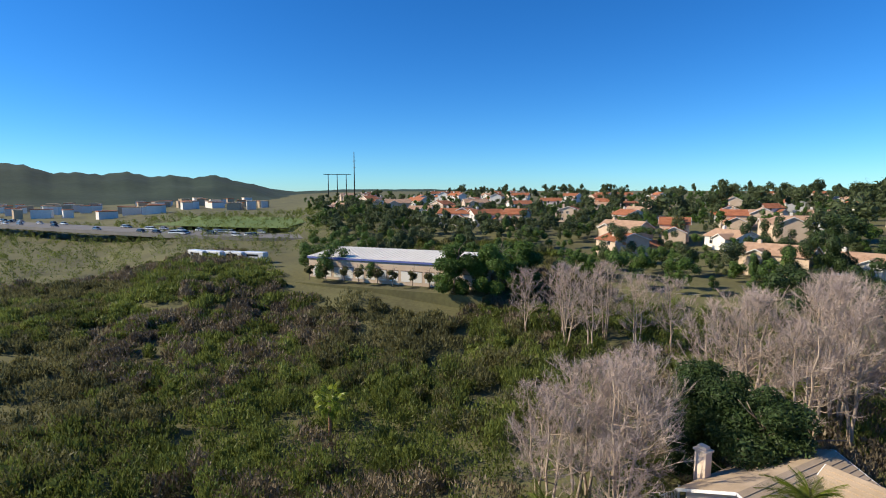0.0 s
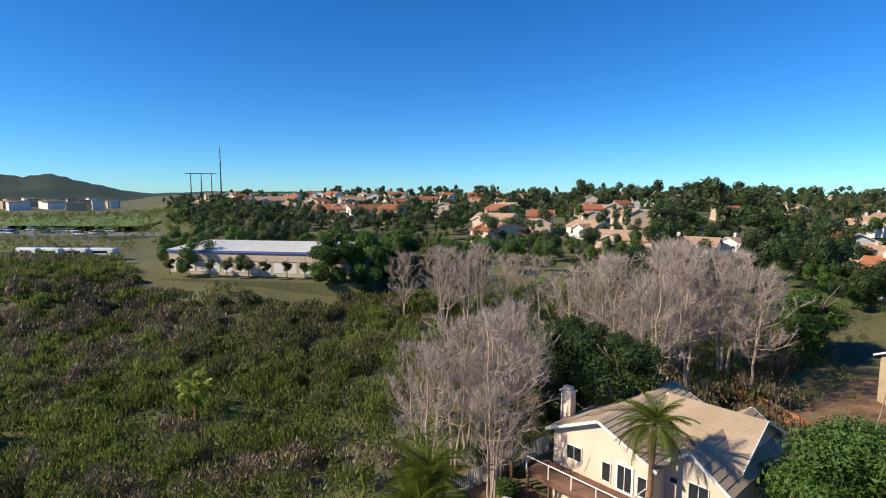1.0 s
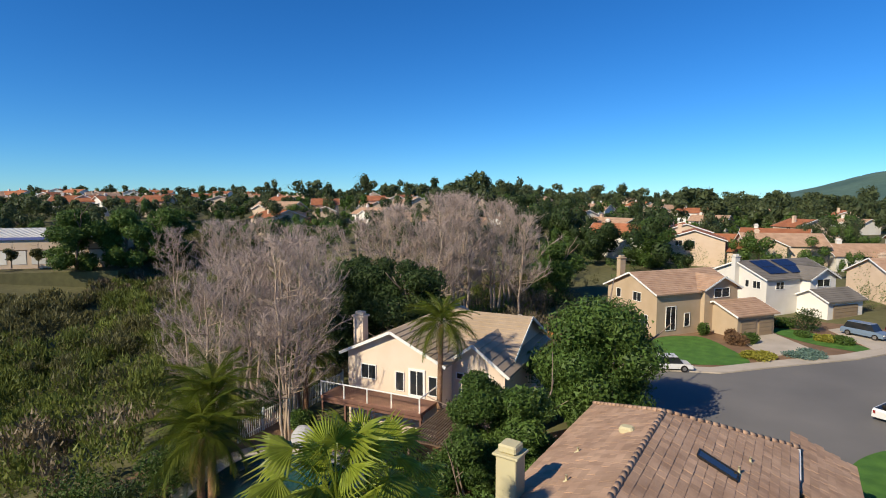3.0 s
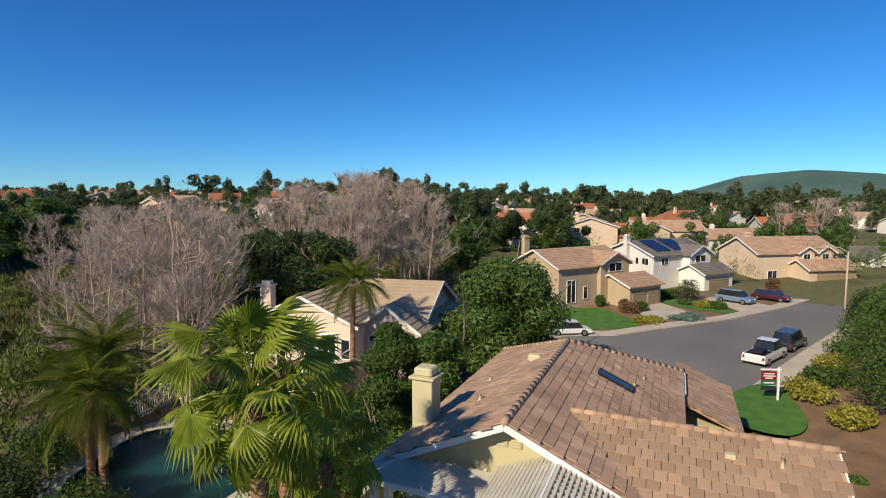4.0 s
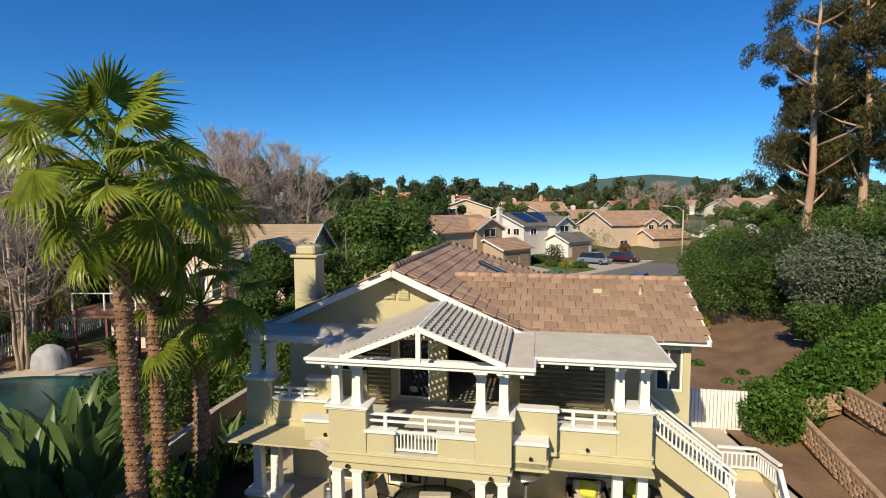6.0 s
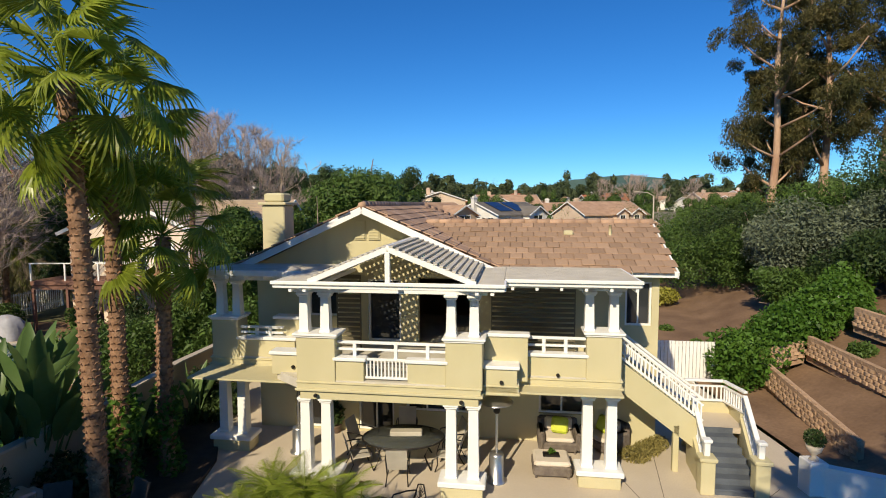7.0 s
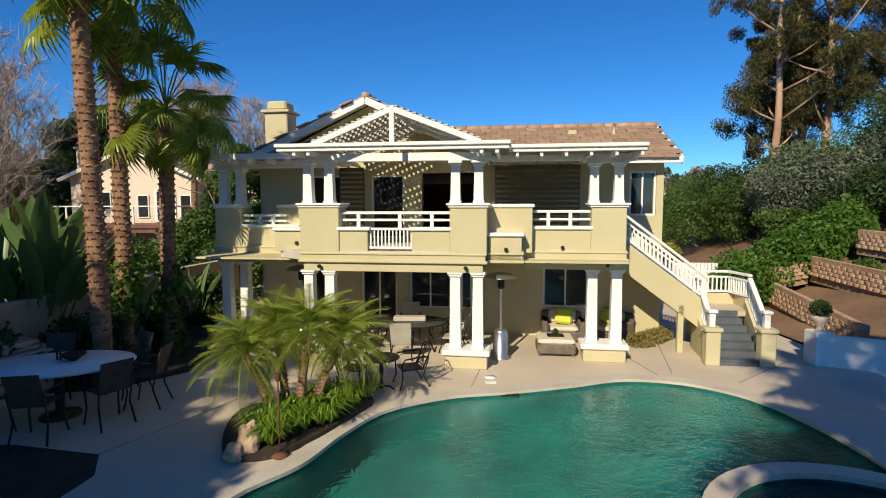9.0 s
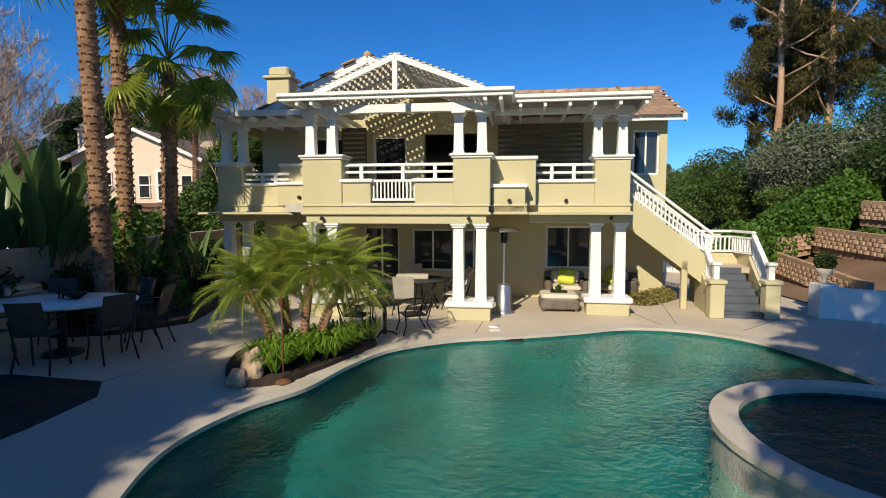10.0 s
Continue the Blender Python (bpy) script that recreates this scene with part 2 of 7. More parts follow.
def build_ground():
    rings = np.concatenate([np.arange(0, 60, 1.6), np.arange(60, 160, 4), np.arange(160, 500, 14), np.arange(500, 1700, 50), np.arange(1700, 4900, 180)])
    turns = np.radians(np.arange(0, 360, 1.5))
    R, A = np.meshgrid(rings, turns, indexing="ij")
    X, Y = R * np.sin(A), R * np.cos(A) + 8
    Z = height(X, Y)
    # the ground makes room for the pools and house slabs
    Z = np.where((X > -9.4) & (X < 10.5) & (Y > -9) & (Y < 31), -2.6, Z)
    Z = np.where((X > -30) & (X < -9.4) & (Y > 10) & (Y < 31.5), -2.2, Z)
    n = len(turns)
    vs = np.stack([X, Y, Z], -1).reshape(-1, 3)
    fs = [(i * n + j, (i + 1) * n + j, (i + 1) * n + (j + 1) % n, i * n + (j + 1) % n) for i in range(len(rings) - 1) for j in range(n)]
    g = Geo().add(vs, [f[::-1] for f in fs], None, True)
    return solo("ground", g, GROUND, "scrubby brown and green ground", "ground", kind="structure")


build_ground()
HILL = mat("chaparral_hillside", (0.016, 0.034, 0.022), (0.036, 0.058, 0.034), 0.012, 0.95, bump=0.6, bscale=0.12, fine=0.35)


def build_hill(name, label, r0, r1, dr, a0, a1, cover=HILL):
    rings, turns = np.arange(r0, r1, dr), np.radians(np.arange(a0, a1, 0.5))
    R, A = np.meshgrid(rings, turns, indexing="ij")
    X, Y = R * np.sin(A), R * np.cos(A)
    Z = far_hills(X, Y) + 2.5 * np.sin(X * 0.031) * np.sin(Y * 0.027)
    n = len(turns)
    fs = [(i * n + j, i * n + j + 1, (i + 1) * n + j + 1, (i + 1) * n + j) for i in range(len(rings) - 1) for j in range(n - 1)]
    solo(name, Geo().add(np.stack([X, Y, Z], -1).reshape(-1, 3), [f[::-1] for f in fs], None, True), cover, label, "hill", kind="structure")


build_hill("ridge", "dark chaparral ridge beyond the freeway", 860, 2700, 40, -160, -36)
# distance haze over the mountain is mixed into its base colour
build_hill("mountain", "flat-topped blue-green mountain on the skyline", 2300, 4700, 80, -8, 100, mat("haze_tinted_hillside", (0.05, 0.10, 0.085), (0.085, 0.145, 0.11), 0.004, 0.95, bump=0.4, bscale=0.05, fine=0.3))

# ---- patio and pool ----
POOL = smooth_loop([(-2.9, 3.0), (-3.1, 4.5), (-2.7, 5.7), (-2.0, 6.6), (-1.55, 7.7), (-0.9, 8.75), (0.3, 9.45), (1.6, 9.72), (3.0, 10.1), (4.3, 10.5), (5.6, 10.2),
                    (6.5, 9.3), (6.85, 8.0), (6.9, 6.6), (6.6, 4.0), (5.6, 1.6), (3.6, -0.2), (1.0, -0.9), (-1.4, -0.2), (-2.5, 1.3)])


def grow(loop, d):
    n, out = len(loop), []
    for i in range(n):
        a, b = Vector(loop[i - 1]), Vector(loop[(i + 1) % n])
        t = (b - a).normalized()
        out.append((loop[i][0] - t.y * d, loop[i][1] + t.x * d))
    return out


def wall_strip(loop, z0, z1):
    n = len(loop)
    vs = [(x, y, z0) for x, y in loop] + [(x, y, z1) for x, y in loop]
    return Geo().add(vs, [(i, (i + 1) % n, n + (i + 1) % n, n + i) for i in range(n)], None, True)


def band(inner, outer, z0, z1):
    """A flat ring between two loops with its edges."""
    n = len(inner)
    vs = [(x, y, z1) for x, y in inner] + [(x, y, z1) for x, y in outer] + [(x, y, z0) for x, y in inner] + [(x, y, z0) for x, y in outer]
    fs = []
    for i in range(n):
        j = (i + 1) % n
        fs += [(i, j, n + j, n + i), (2 * n + i, 2 * n + j, j, i), (n + i, n + j, 3 * n + j, 3 * n + i)]
    return Geo().add(vs, fs, None, False)


def water_mat():
    """Clear water with long swell and small wind ripples."""
    m = mat("pool_water", (0.36, 0.92, 0.9), None, 1, 0.0, trans=1.0, ior=1.33, fine=0.0)
    n, lk = m.node_tree.nodes, m.node_tree.links
    co, last = n.new("ShaderNodeTexCoord"), None
    for size, deep in ((1.6, 0.016), (6.0, 0.028), (14.0, 0.012)):
        tex, bp = n.new("ShaderNodeTexNoise"), n.new("ShaderNodeBump")
        tex.inputs["Scale"].default_value, tex.inputs["Detail"].default_value = size, 1.5
        tex.inputs["Distortion"].default_value = 0.6
        lk.new(co.outputs["Object"], tex.inputs["Vector"])
        lk.new(tex.outputs["Fac"], bp.inputs["Height"])
        bp.inputs["Strength"].default_value, bp.inputs["Distance"].default_value = 1.0, deep
        if last:
            lk.new(last, bp.inputs["Normal"])
        last = bp.outputs[0]
    lk.new(last, n["Principled BSDF"].inputs["Normal"])
    return m


WATER = water_mat()
# darker plaster: the deep shade on the pool next door is in its colour
PLASTER_SHADED = mat("shade_darkened_plaster", (0.003, 0.026, 0.034), (0.006, 0.05, 0.058), 0.9, 0.8, bump=0.1, bscale=9, fine=0.4)


def build_pool(loop, depth, level, name, label, plaster=PLASTER):
    pool = thing(name, label, "pool")
    part("basin", wall_strip(grow(loop, 0.02), -depth, 0.0), plaster, pool)
    part("pool_floor", sheet_with_holes(grow(loop, 0.02), [], -depth), plaster, pool)
    w = part("water", sheet_with_holes(grow(loop, 0.01), [], level), WATER, pool, "clear teal pool water")
    w.visible_shadow = False
    part("coping", band(loop, grow(loop, 0.36), -0.04, 0.022), COPING, pool, "pale concrete coping")
    return pool


OUT = 1 if (lambda l: sum(l[i - 1][0] * l[i][1] - l[i][0] * l[i - 1][1] for i in range(len(l))))(POOL) < 0 else -1
if OUT < 0:
    POOL = POOL[::-1]
pool = build_pool(POOL, 1.6, -0.08, "swimming_pool", "freeform swimming pool with dark teal plaster and clear water")
patio_edge = [(-9.2, -8.5), (-9.2, 14.5), (-10.2, 31), (10.4, 31), (10.4, 9.5), (10.4, -8.5)]
patio = sheet_with_holes(patio_edge, [grow(POOL, 0.36)], 0.0)
solo("patio", patio, CONCRETE, "smooth tan concrete pool patio", "patio", kind="structure")

# ---- the house with the balcony ----
HOUSE = pose(0, 11.6, 0, 0, 0, -8)
house = thing("house", "two-storey sage stucco house with brown tile roof and white balcony", "house", HOUSE)


def wall_with_openings(a0, a1, z0, z1, b, thick, holes):
    """A wall along a at depth b, with rectangular openings (a0, a1, z0, z1) through it."""
    g = Geo()
    xs = sorted({a0, a1, *[h[0] for h in holes], *[h[1] for h in holes]})
    zs = sorted({z0, z1, *[h[2] for h in holes], *[h[3] for h in holes]})
    for l, r in zip(xs, xs[1:]):
        for lo, hi in zip(zs, zs[1:]):
            if not any(h[0] < (l + r) / 2 < h[1] and h[2] < (lo + hi) / 2 < h[3] for h in holes):
                g.box(l, r, b, b + thick, lo, hi)
    return g.weld()


def window(parent, a0, a1, z0, z1, b, name="window", panes=2, fr=0.06, frame_mat=None, label="", turn=None):
    """A framed window with separate panes, face towards -b."""
    g = Geo()
    fm = frame_mat or WHITE
    g.box(a0, a1, b - 0.03, b + 0.07, z0, z0 + fr, 0.008).box(a0, a1, b - 0.03, b + 0.07, z1 - fr, z1, 0.008)
    g.box(a0, a0 + fr, b - 0.03, b + 0.07, z0 + fr, z1 - fr, 0.008).box(a1 - fr, a1, b - 0.03, b + 0.07, z0 + fr, z1 - fr, 0.008)
    w = (a1 - a0 - 2 * fr) / panes
    for i in range(1, panes):
        g.box(a0 + fr + i * w - 0.025, a0 + fr + i * w + 0.025, b - 0.02, b + 0.06, z0 + fr, z1 - fr, 0.006)
    win = part(name, g, fm, parent, label, turn)
    for i in range(panes):
        part("pane", Geo().box(a0 + fr + i * w + 0.02, a0 + fr + (i + 1) * w - 0.02, b + 0.02, b + 0.035, z0 + fr, z1 - fr), GLASS, win)
    return win


LOW = [(-2.9, -1.75, 0.05, 2.12), (-1.35, -0.05, 0.75, 2.05), (0.25, 0.9, 0.75, 2.05), (2.75, 4.1, 0.88, 2.16), (-5.0, -4.1, 0.05, 2.1)]
UP = [(-0.95, 0.75, 2.9, 4.95), (5.2, 5.95, 3.65, 4.95), (-4.5, -3.5, 3.7, 4.9), (-2.55, -1.5, 2.95, 4.9)]
WB = 3.45
part("wall", wall_with_openings(-6.2, 6.15, 0, 2.7, WB, 0.25, LOW), STUCCO, house)
part("wall", wall_with_openings(-6.2, 6.15, 2.7, 5.3, WB, 0.25, UP), STUCCO, house)
part("wall", Geo().box(-6.2, -5.95, WB + 0.25, 16.3, 0, 5.3), STUCCO, house)
for w in ((5.9, 6.15, WB + 0.25, 8.6, 5.3), (1.9, 2.15, 8.6, 17.0, 4.9), (2.15, 5.9, 8.35, 8.6, 5.3)):
    part("wall", Geo().box(*w[:4], 0, w[4]), STUCCO, house)
part("wall", Geo().box(-5.95, 1.9, 16.3, 16.5, 0, 5.1), STUCCO, house)
part("floor_slab", Geo().box(-5.95, 5.9, WB + 0.25, 8.3, 2.6, 2.8), WOODGREY, house)
for k, h in enumerate(LOW):
    window(house, *h, WB + 0.08, "window" if h[2] > 0.5 else "glass_door", 2)
for k, h in enumerate(UP):
    if k != 0:
        window(house, *h, WB + 0.08, "window", 2 if k != 3 else 1)


# roof
def slope_tiles(parent, p0, along, down, width, length, keep, tw=0.38, tl=0.37, own=False, label=""):
    """Flat concrete tiles in courses on a plane: p0 upper corner, unit vectors along the ridge and down the slope."""
    p0, along, down = Vector(p0), Vector(along).normalized(), Vector(down).normalized()
    up = along.cross(down)
    if up.z < 0:
        up = -up
    tilt = 0.07
    x, y = along, (down * math.cos(tilt) + up * math.sin(tilt) * 0.0 + up * 0.06).normalized()
    z = x.cross(y)
    if z.z < 0:
        z = -z
    base = Matrix((x, y, z)).transposed().to_4x4()
    one = Geo().box(0.006, tw - 0.006, 0, tl + 0.05, 0, 0.032, 0.006)
    if own:
        shared = one.mesh("roof_tile", TILE_OWN)
    g = Geo()
    rng = random.Random(7)
    for r in range(int(length / tl) + 1):
        shift = (r % 2) * tw / 2
        for c in range(int(width / tw) + 2):
            q = p0 + along * (c * tw - shift) + down * (r * tl)
            mid = q + along * tw / 2 + down * tl / 2
            if not keep(mid):
                continue
            m = Matrix.Translation(q + up * (0.02 + rng.uniform(0, 0.012))) @ base @ pose(0, 0, 0, rng.uniform(-1, 1), rng.uniform(-1, 1), rng.uniform(-0.7, 0.7))
            if own:
                part("roof_tile", shared, None, parent, m=m)
            else:
                g.box(0.006, tw - 0.006, 0, tl + 0.05, 0, 0.032, 0.0, m)
    if not own and g.v:
        tagged(part("roof_tiles", g, TILE, parent), kind="stuff")


def ridge_caps(parent, p, q, name="ridge_cap", material=None):
    """Half-round caps along a ridge or hip."""
    p, q = Vector(p), Vector(q)
    n = max(2, int((q - p).length / 0.4))
    g = Geo()
    for i in range(n):
        a, b = p.lerp(q, i / n), p.lerp(q, (i + 1.08) / n)
        g.tube([a + Vector((0, 0, 0.03)), b + Vector((0, 0, 0.05))], [0.11, 0.125], 8)
    tagged(part(name, g, material or TILE, parent), kind="stuff")


RA, RZ, SL = -2.5, 7.15, 0.45
roof = part("roof", Geo().add([(RA, 2.75, RZ), (-6.95, 2.75, RZ - SL * 4.45), (1.7, 2.75, RZ - SL * 4.2), (RA, 13.0, RZ), (-6.95, 17.3, RZ - SL * 4.45), (2.6, 17.9, RZ - SL * 5.1), (2.6, 9.3, RZ - SL * 5.1), (1.7, 9.0, RZ - SL * 4.2)],
            [(0, 3, 4, 1), (0, 2, 7, 6, 5, 3), (3, 5, 4)]), TILE, house, "brown concrete tile roof")
wing = part("roof", Geo().add([(-1.2, 6.0, 6.55), (6.5, 6.0, 6.55), (6.5, 3.05, 5.3), (1.0, 3.05, 5.3), (6.5, 8.95, 5.3), (1.0, 8.95, 5.3)], [(0, 3, 2, 1), (0, 1, 4, 5)]), TILE, house, "brown concrete tile roof")
# the wing's front slope, tile by tile
dn = Vector((0, -2.95, -1.25)).normalized()


def wing_front(p):
    return p.x < 6.52 and p.y > 3.02 and p.z > RZ - SL * (p.x - RA) - 0.02 and p.x > -1.2


slope_tiles(wing, (-1.2, 6.0, 6.55), (1, 0, 0), dn, 7.7, 3.15, wing_front, own=True)
slope_tiles(wing, (1.0, 6.0, 6.55), (1, 0, 0), Vector((0, 2.95, -1.25)), 5.5, 3.1, lambda p: p.x < 6.52 and p.z > RZ - SL * (p.x - RA))
slope_tiles(roof, (RA, 2.75, RZ), (0, 1, 0), (1, 0, -SL), 15.2, 5.5,
            lambda p: p.y < 13.0 + (p.x - RA) * 0.96 and p.x < (1.72 if p.y < 9.2 else 2.62) and not (p.y > 3 and p.y < 9 and p.z < 6.55 - 0.424 * abs(p.y - 6)) and p.y > 2.75)
slope_tiles(roof, (RA, 2.75, RZ), (0, 1, 0), (-1, 0, -SL), 14.5, 4.9, lambda p: p.y < 13.0 + (RA - p.x) * 0.96 and p.x > -6.97)
slope_tiles(roof, (-6.95, 13.0, RZ), (1, 0, 0), (0, 4.6, -2.1), 9.6, 5.3, lambda p: p.y - 13.0 > abs(p.x - RA) / 0.97 and p.x < 2.6)
for a, b in (((RA, 2.7, RZ), (RA, 13.0, RZ)), ((RA, 13.0, RZ), (2.6, 17.9, RZ - SL * 5.1)), ((RA, 13.0, RZ), (-6.95, 17.3, RZ - SL * 4.45)), ((-1.1, 6.0, 6.55), (6.5, 6.0, 6.55))):
    ridge_caps(roof, a, b)
# rakes, eaves and the gable wall
part("gable_wall", Geo().add([(-6.2, 3.45, 5.3), (1.55, 3.45, 5.3), (RA, 3.45, 7.05), (-6.2, 3.7, 5.3), (1.55, 3.7, 5.3), (RA, 3.7, 7.05)], [(0, 1, 2), (5, 4, 3), (0, 2, 5, 3), (1, 4, 5, 2), (0, 3, 4, 1)]), STUCCO, house)
part("gable_wall", Geo().add([(6.15, 3.3, 5.3), (6.15, 8.7, 5.3), (6.15, 6, 6.45), (5.9, 3.3, 5.3), (5.9, 8.7, 5.3), (5.9, 6, 6.45)], [(0, 1, 2), (5, 4, 3), (0, 2, 5, 3), (1, 4, 5, 2), (0, 3, 4, 1)]), STUCCO, house)
for a0, a1 in ((-6.95, RA), (1.7, RA)):
    part("bargeboard", Geo().beam((a0, 2.72, RZ - SL * abs(a0 - RA) - 0.1), (a1, 2.72, RZ - 0.1), 0.05, 0.2), WHITE, house, "white painted bargeboard")
    part("soffit", Geo().add([(a0, 2.75, RZ - SL * abs(a0 - RA) - 0.06), (a1, 2.75, RZ - 0.06), (a1, 3.46, RZ - 0.06), (a0, 3.46, RZ - SL * abs(a0 - RA) - 0.06)], [(0, 1, 2, 3)]), WHITE, house)
part("fascia", Geo().box(1.2, 6.52, 2.98, 3.04, 5.14, 5.32, 0.008), WHITE, house, "white painted eave fascia")
part("soffit", Geo().box(1.2, 6.5, 3.04, 3.45, 5.2, 5.24), WHITE, house)
for b0, b1 in ((3.0, 6.0), (9.0, 6.0)):
    part("bargeboard", Geo().beam((6.53, b0, 5.2), (6.53, b1, 6.47), 0.05, 0.2), WHITE, house)
part("gutter", Geo().box(2.6, 2.72, 14.6, 17.8, 4.72, 4.86, 0.01), WHITE, house)
vent = part("gable_vent", Geo().box(-2.95, -2.58, 3.4, 3.45, 6.12, 6.72, 0.01).box(-2.5, -2.13, 3.4, 3.45, 6.12, 6.72, 0.01), STUCCO, house, "louvred attic vent")
for k in range(6):
    for a in (-2.92, -2.47):
        part("slat", Geo().box(a, a + 0.31, 3.37, 3.405, 6.17 + k * 0.09, 6.235 + k * 0.09), STUCCO, vent)
# chimney, skylight, vents
chim = part("chimney", Geo().box(-6.85, -6.02, 5.2, 6.0, 0, 7.2, 0.03), STUCCO, house, "stucco chimney with flared cap")
part("chimney_cap", Geo().box(-6.95, -5.92, 5.1, 6.1, 7.2, 7.3, 0.02).box(-6.8, -6.07, 5.25, 5.95, 7.3, 7.62, 0.06), STUCCO, chim)
SA, SB = (-0.8, 0.6), (10.75, 11.4)
SKZ = [RZ - SL * (a - RA) + 0.1 for a in SA]
g = Geo()
for b in SB:
    g.beam((SA[0], b, SKZ[0]), (SA[1], b, SKZ[1]), 0.06, 0.14)
for a, z in zip(SA, SKZ):
    g.beam((a, SB[0], z), (a, SB[1], z), 0.06, 0.14)
sk = part("skylight", g, IRON, house, "dark-framed roof skylight set along the slope")
part("pane", Geo().add([(SA[0], SB[0], SKZ[0] + 0.05), (SA[1], SB[0], SKZ[1] + 0.05), (SA[1], SB[1], SKZ[1] + 0.05), (SA[0], SB[1], SKZ[0] + 0.05)], [(0, 1, 2, 3)]), GLASS, sk)
for a, b, z, h in ((5.0, 5.05, 6.12, 0.42), (0.6, 11.6, 5.75, 0.35), (0.9, 13.2, 5.6, 0.3), (-4.6, 6.5, 6.2, 0.3), (-5.2, 9.5, 5.95, 0.25)):
    part("vent_pipe", Geo().lathe([(0.16, z), (0.05, z + 0.1), (0.045, z + h), (0.05, z + h)], 10, Matrix.Translation((a, b, 0))), STUCCO, house, "painted roof vent pipe")
part("roof_vent", Geo().box(3.55, 3.85, 5.0, 5.25, 6.2, 6.36, 0.03), STUCCO, house)
part("roof_vent", Geo().box(-3.9, -3.3, 10.8, 11.3, 6.6, 6.95, 0.08), STUCCO, house)
# garage roof in front
gar = part("garage_roof", Geo().add([(2.3, 14.0, 4.75), (2.3, 20.2, 4.75), (5.1, 20.2, 3.5), (5.1, 14.0, 3.5), (2.3, 14.0, 4.6), (2.3, 20.2, 4.6), (5.1, 20.2, 3.36), (5.1, 14.0, 3.36)], [(0, 3, 2, 1), (4, 5, 6, 7), (0, 4, 7, 3), (1, 2, 6, 5), (2, 3, 7, 6)]), TILE, house)
slope_tiles(gar, (2.3, 14.0, 4.75), (0, 1, 0), (2.8, 0, -1.25), 6.2, 3.0, lambda p: p.y < 20.2 and p.x < 5.1)
part("wall", Geo().box(2.15, 4.8, 14.3, 20.0, 0, 3.5), STUCCO, house)

# balcony
DECK = 2.85


def column(a, b, z0, z1, w=0.125):
    c = part("column", Geo().add([(a + sx * r, b + sy * r, z) for r, z in ((w + 0.01, z0), (w - 0.012, z1)) for sx, sy in ((-1, -1), (1, -1), (1, 1), (-1, 1))],
                                 [(0, 1, 5, 4), (1, 2, 6, 5), (2, 3, 7, 6), (3, 0, 4, 7), (4, 5, 6, 7), (3, 2, 1, 0)]), WHITE, house, "white square column")
    part("capital", Geo().box(a - w - 0.03, a + w + 0.03, b - w - 0.03, b + w + 0.03, z1 - 0.1, z1 - 0.05, 0.01).box(a - w - 0.06, a + w + 0.06, b - w - 0.06, b + w + 0.06, z1 - 0.05, z1 + 0.02, 0.015), WHITE, c)
    part("column_base", Geo().box(a - w - 0.03, a + w + 0.03, b - w - 0.03, b + w + 0.03, z0, z0 + 0.06, 0.012), WHITE, c)


def pedestal(a0, a1, b0, b1, z0, z1):
    p = part("pedestal", Geo().box(a0, a1, b0, b1, z0, z1 - 0.11, 0.015), STUCCO, house)
    part("pedestal_cap", Geo().box(a0 - 0.04, a1 + 0.04, b0 - 0.04, b1 + 0.04, z1 - 0.11, z1 - 0.06, 0.012).box(a0 - 0.08, a1 + 0.08, b0 - 0.08, b1 + 0.08, z1 - 0.06, z1, 0.015), WHITE, p, "white moulded cap")


def parapet(a0, a1, b0, b1, z0, z1, lip=0.06):
    p = part("parapet", Geo().box(a0, a1, b0, b1, z0, z1 - 0.09, 0.012), STUCCO, house)
    part("parapet_cap", Geo().box(a0 - lip, a1 + lip, b0 - lip, b1 + lip, z1 - 0.09, z1, 0.02), WHITE, p, "white moulded cap")


def rails(a0, a1, b, zs, posts):
    r = part("balcony_rail", Geo().box(a0, a1, b - 0.04, b + 0.04, zs[0] - 0.07, zs[0], 0.01), WHITE, house, "white painted rail")
    for z in zs[1:]:
        part("lower_rail", Geo().box(a0, a1, b - 0.03, b + 0.03, z - 0.06, z, 0.008), WHITE, r)
    for a in posts:
        part("post", Geo().box(a - 0.045, a + 0.045, b - 0.045, b + 0.045, zs[-1] - 0.28, zs[0] - 0.07, 0.008), WHITE, r)
    return r


plan = [(-6.75, 1.65), (-4.2, 1.65), (-4.2, 0.5), (-3.4, -0.08), (1.22, -0.08), (1.22, 0.25), (2.12, 0.25), (2.12, 0.92), (4.67, 0.92), (4.67, 3.44), (-6.75, 3.44)]
part("deck", Geo().prism(plan, 2.62, DECK), WOODGREY, house, "tan balcony deck")
# stucco band and beam below the balcony, bay by bay
for a0, a1, b0, b1 in ((-3.4, 1.22, -0.1, 0.35), (1.25, 2.1, 0.2, 0.6), (2.12, 4.67, 0.9, 1.3), (-6.75, -4.0, 1.62, 2.0)):
    part("balcony_band", Geo().box(a0, a1, b0, b1, 2.62, 2.78, 0.01).box(a0 - 0.05, a1 + 0.05, b0 - 0.05, b1, 2.56, 2.63, 0.015).box(a0 - 0.03, a1 + 0.03, b0 - 0.03, b1, 2.76, 2.81, 0.012), STUCCO, house)
    if a0 != 1.25:
        part("beam", Geo().box(a0 + 0.06, a1 - 0.06, b0 + 0.03, b1 + 0.02, 2.34, 2.56, 0.01), STUCCO, house)
for a0, a1, b0 in ((1.0, 1.16, 0.38), (4.42, 4.6, 1.33), (-3.34, -3.16, 0.38)):
    part("beam", Geo().box(a0, a1, b0, 3.44, 2.36, 2.555), STUCCO, house)
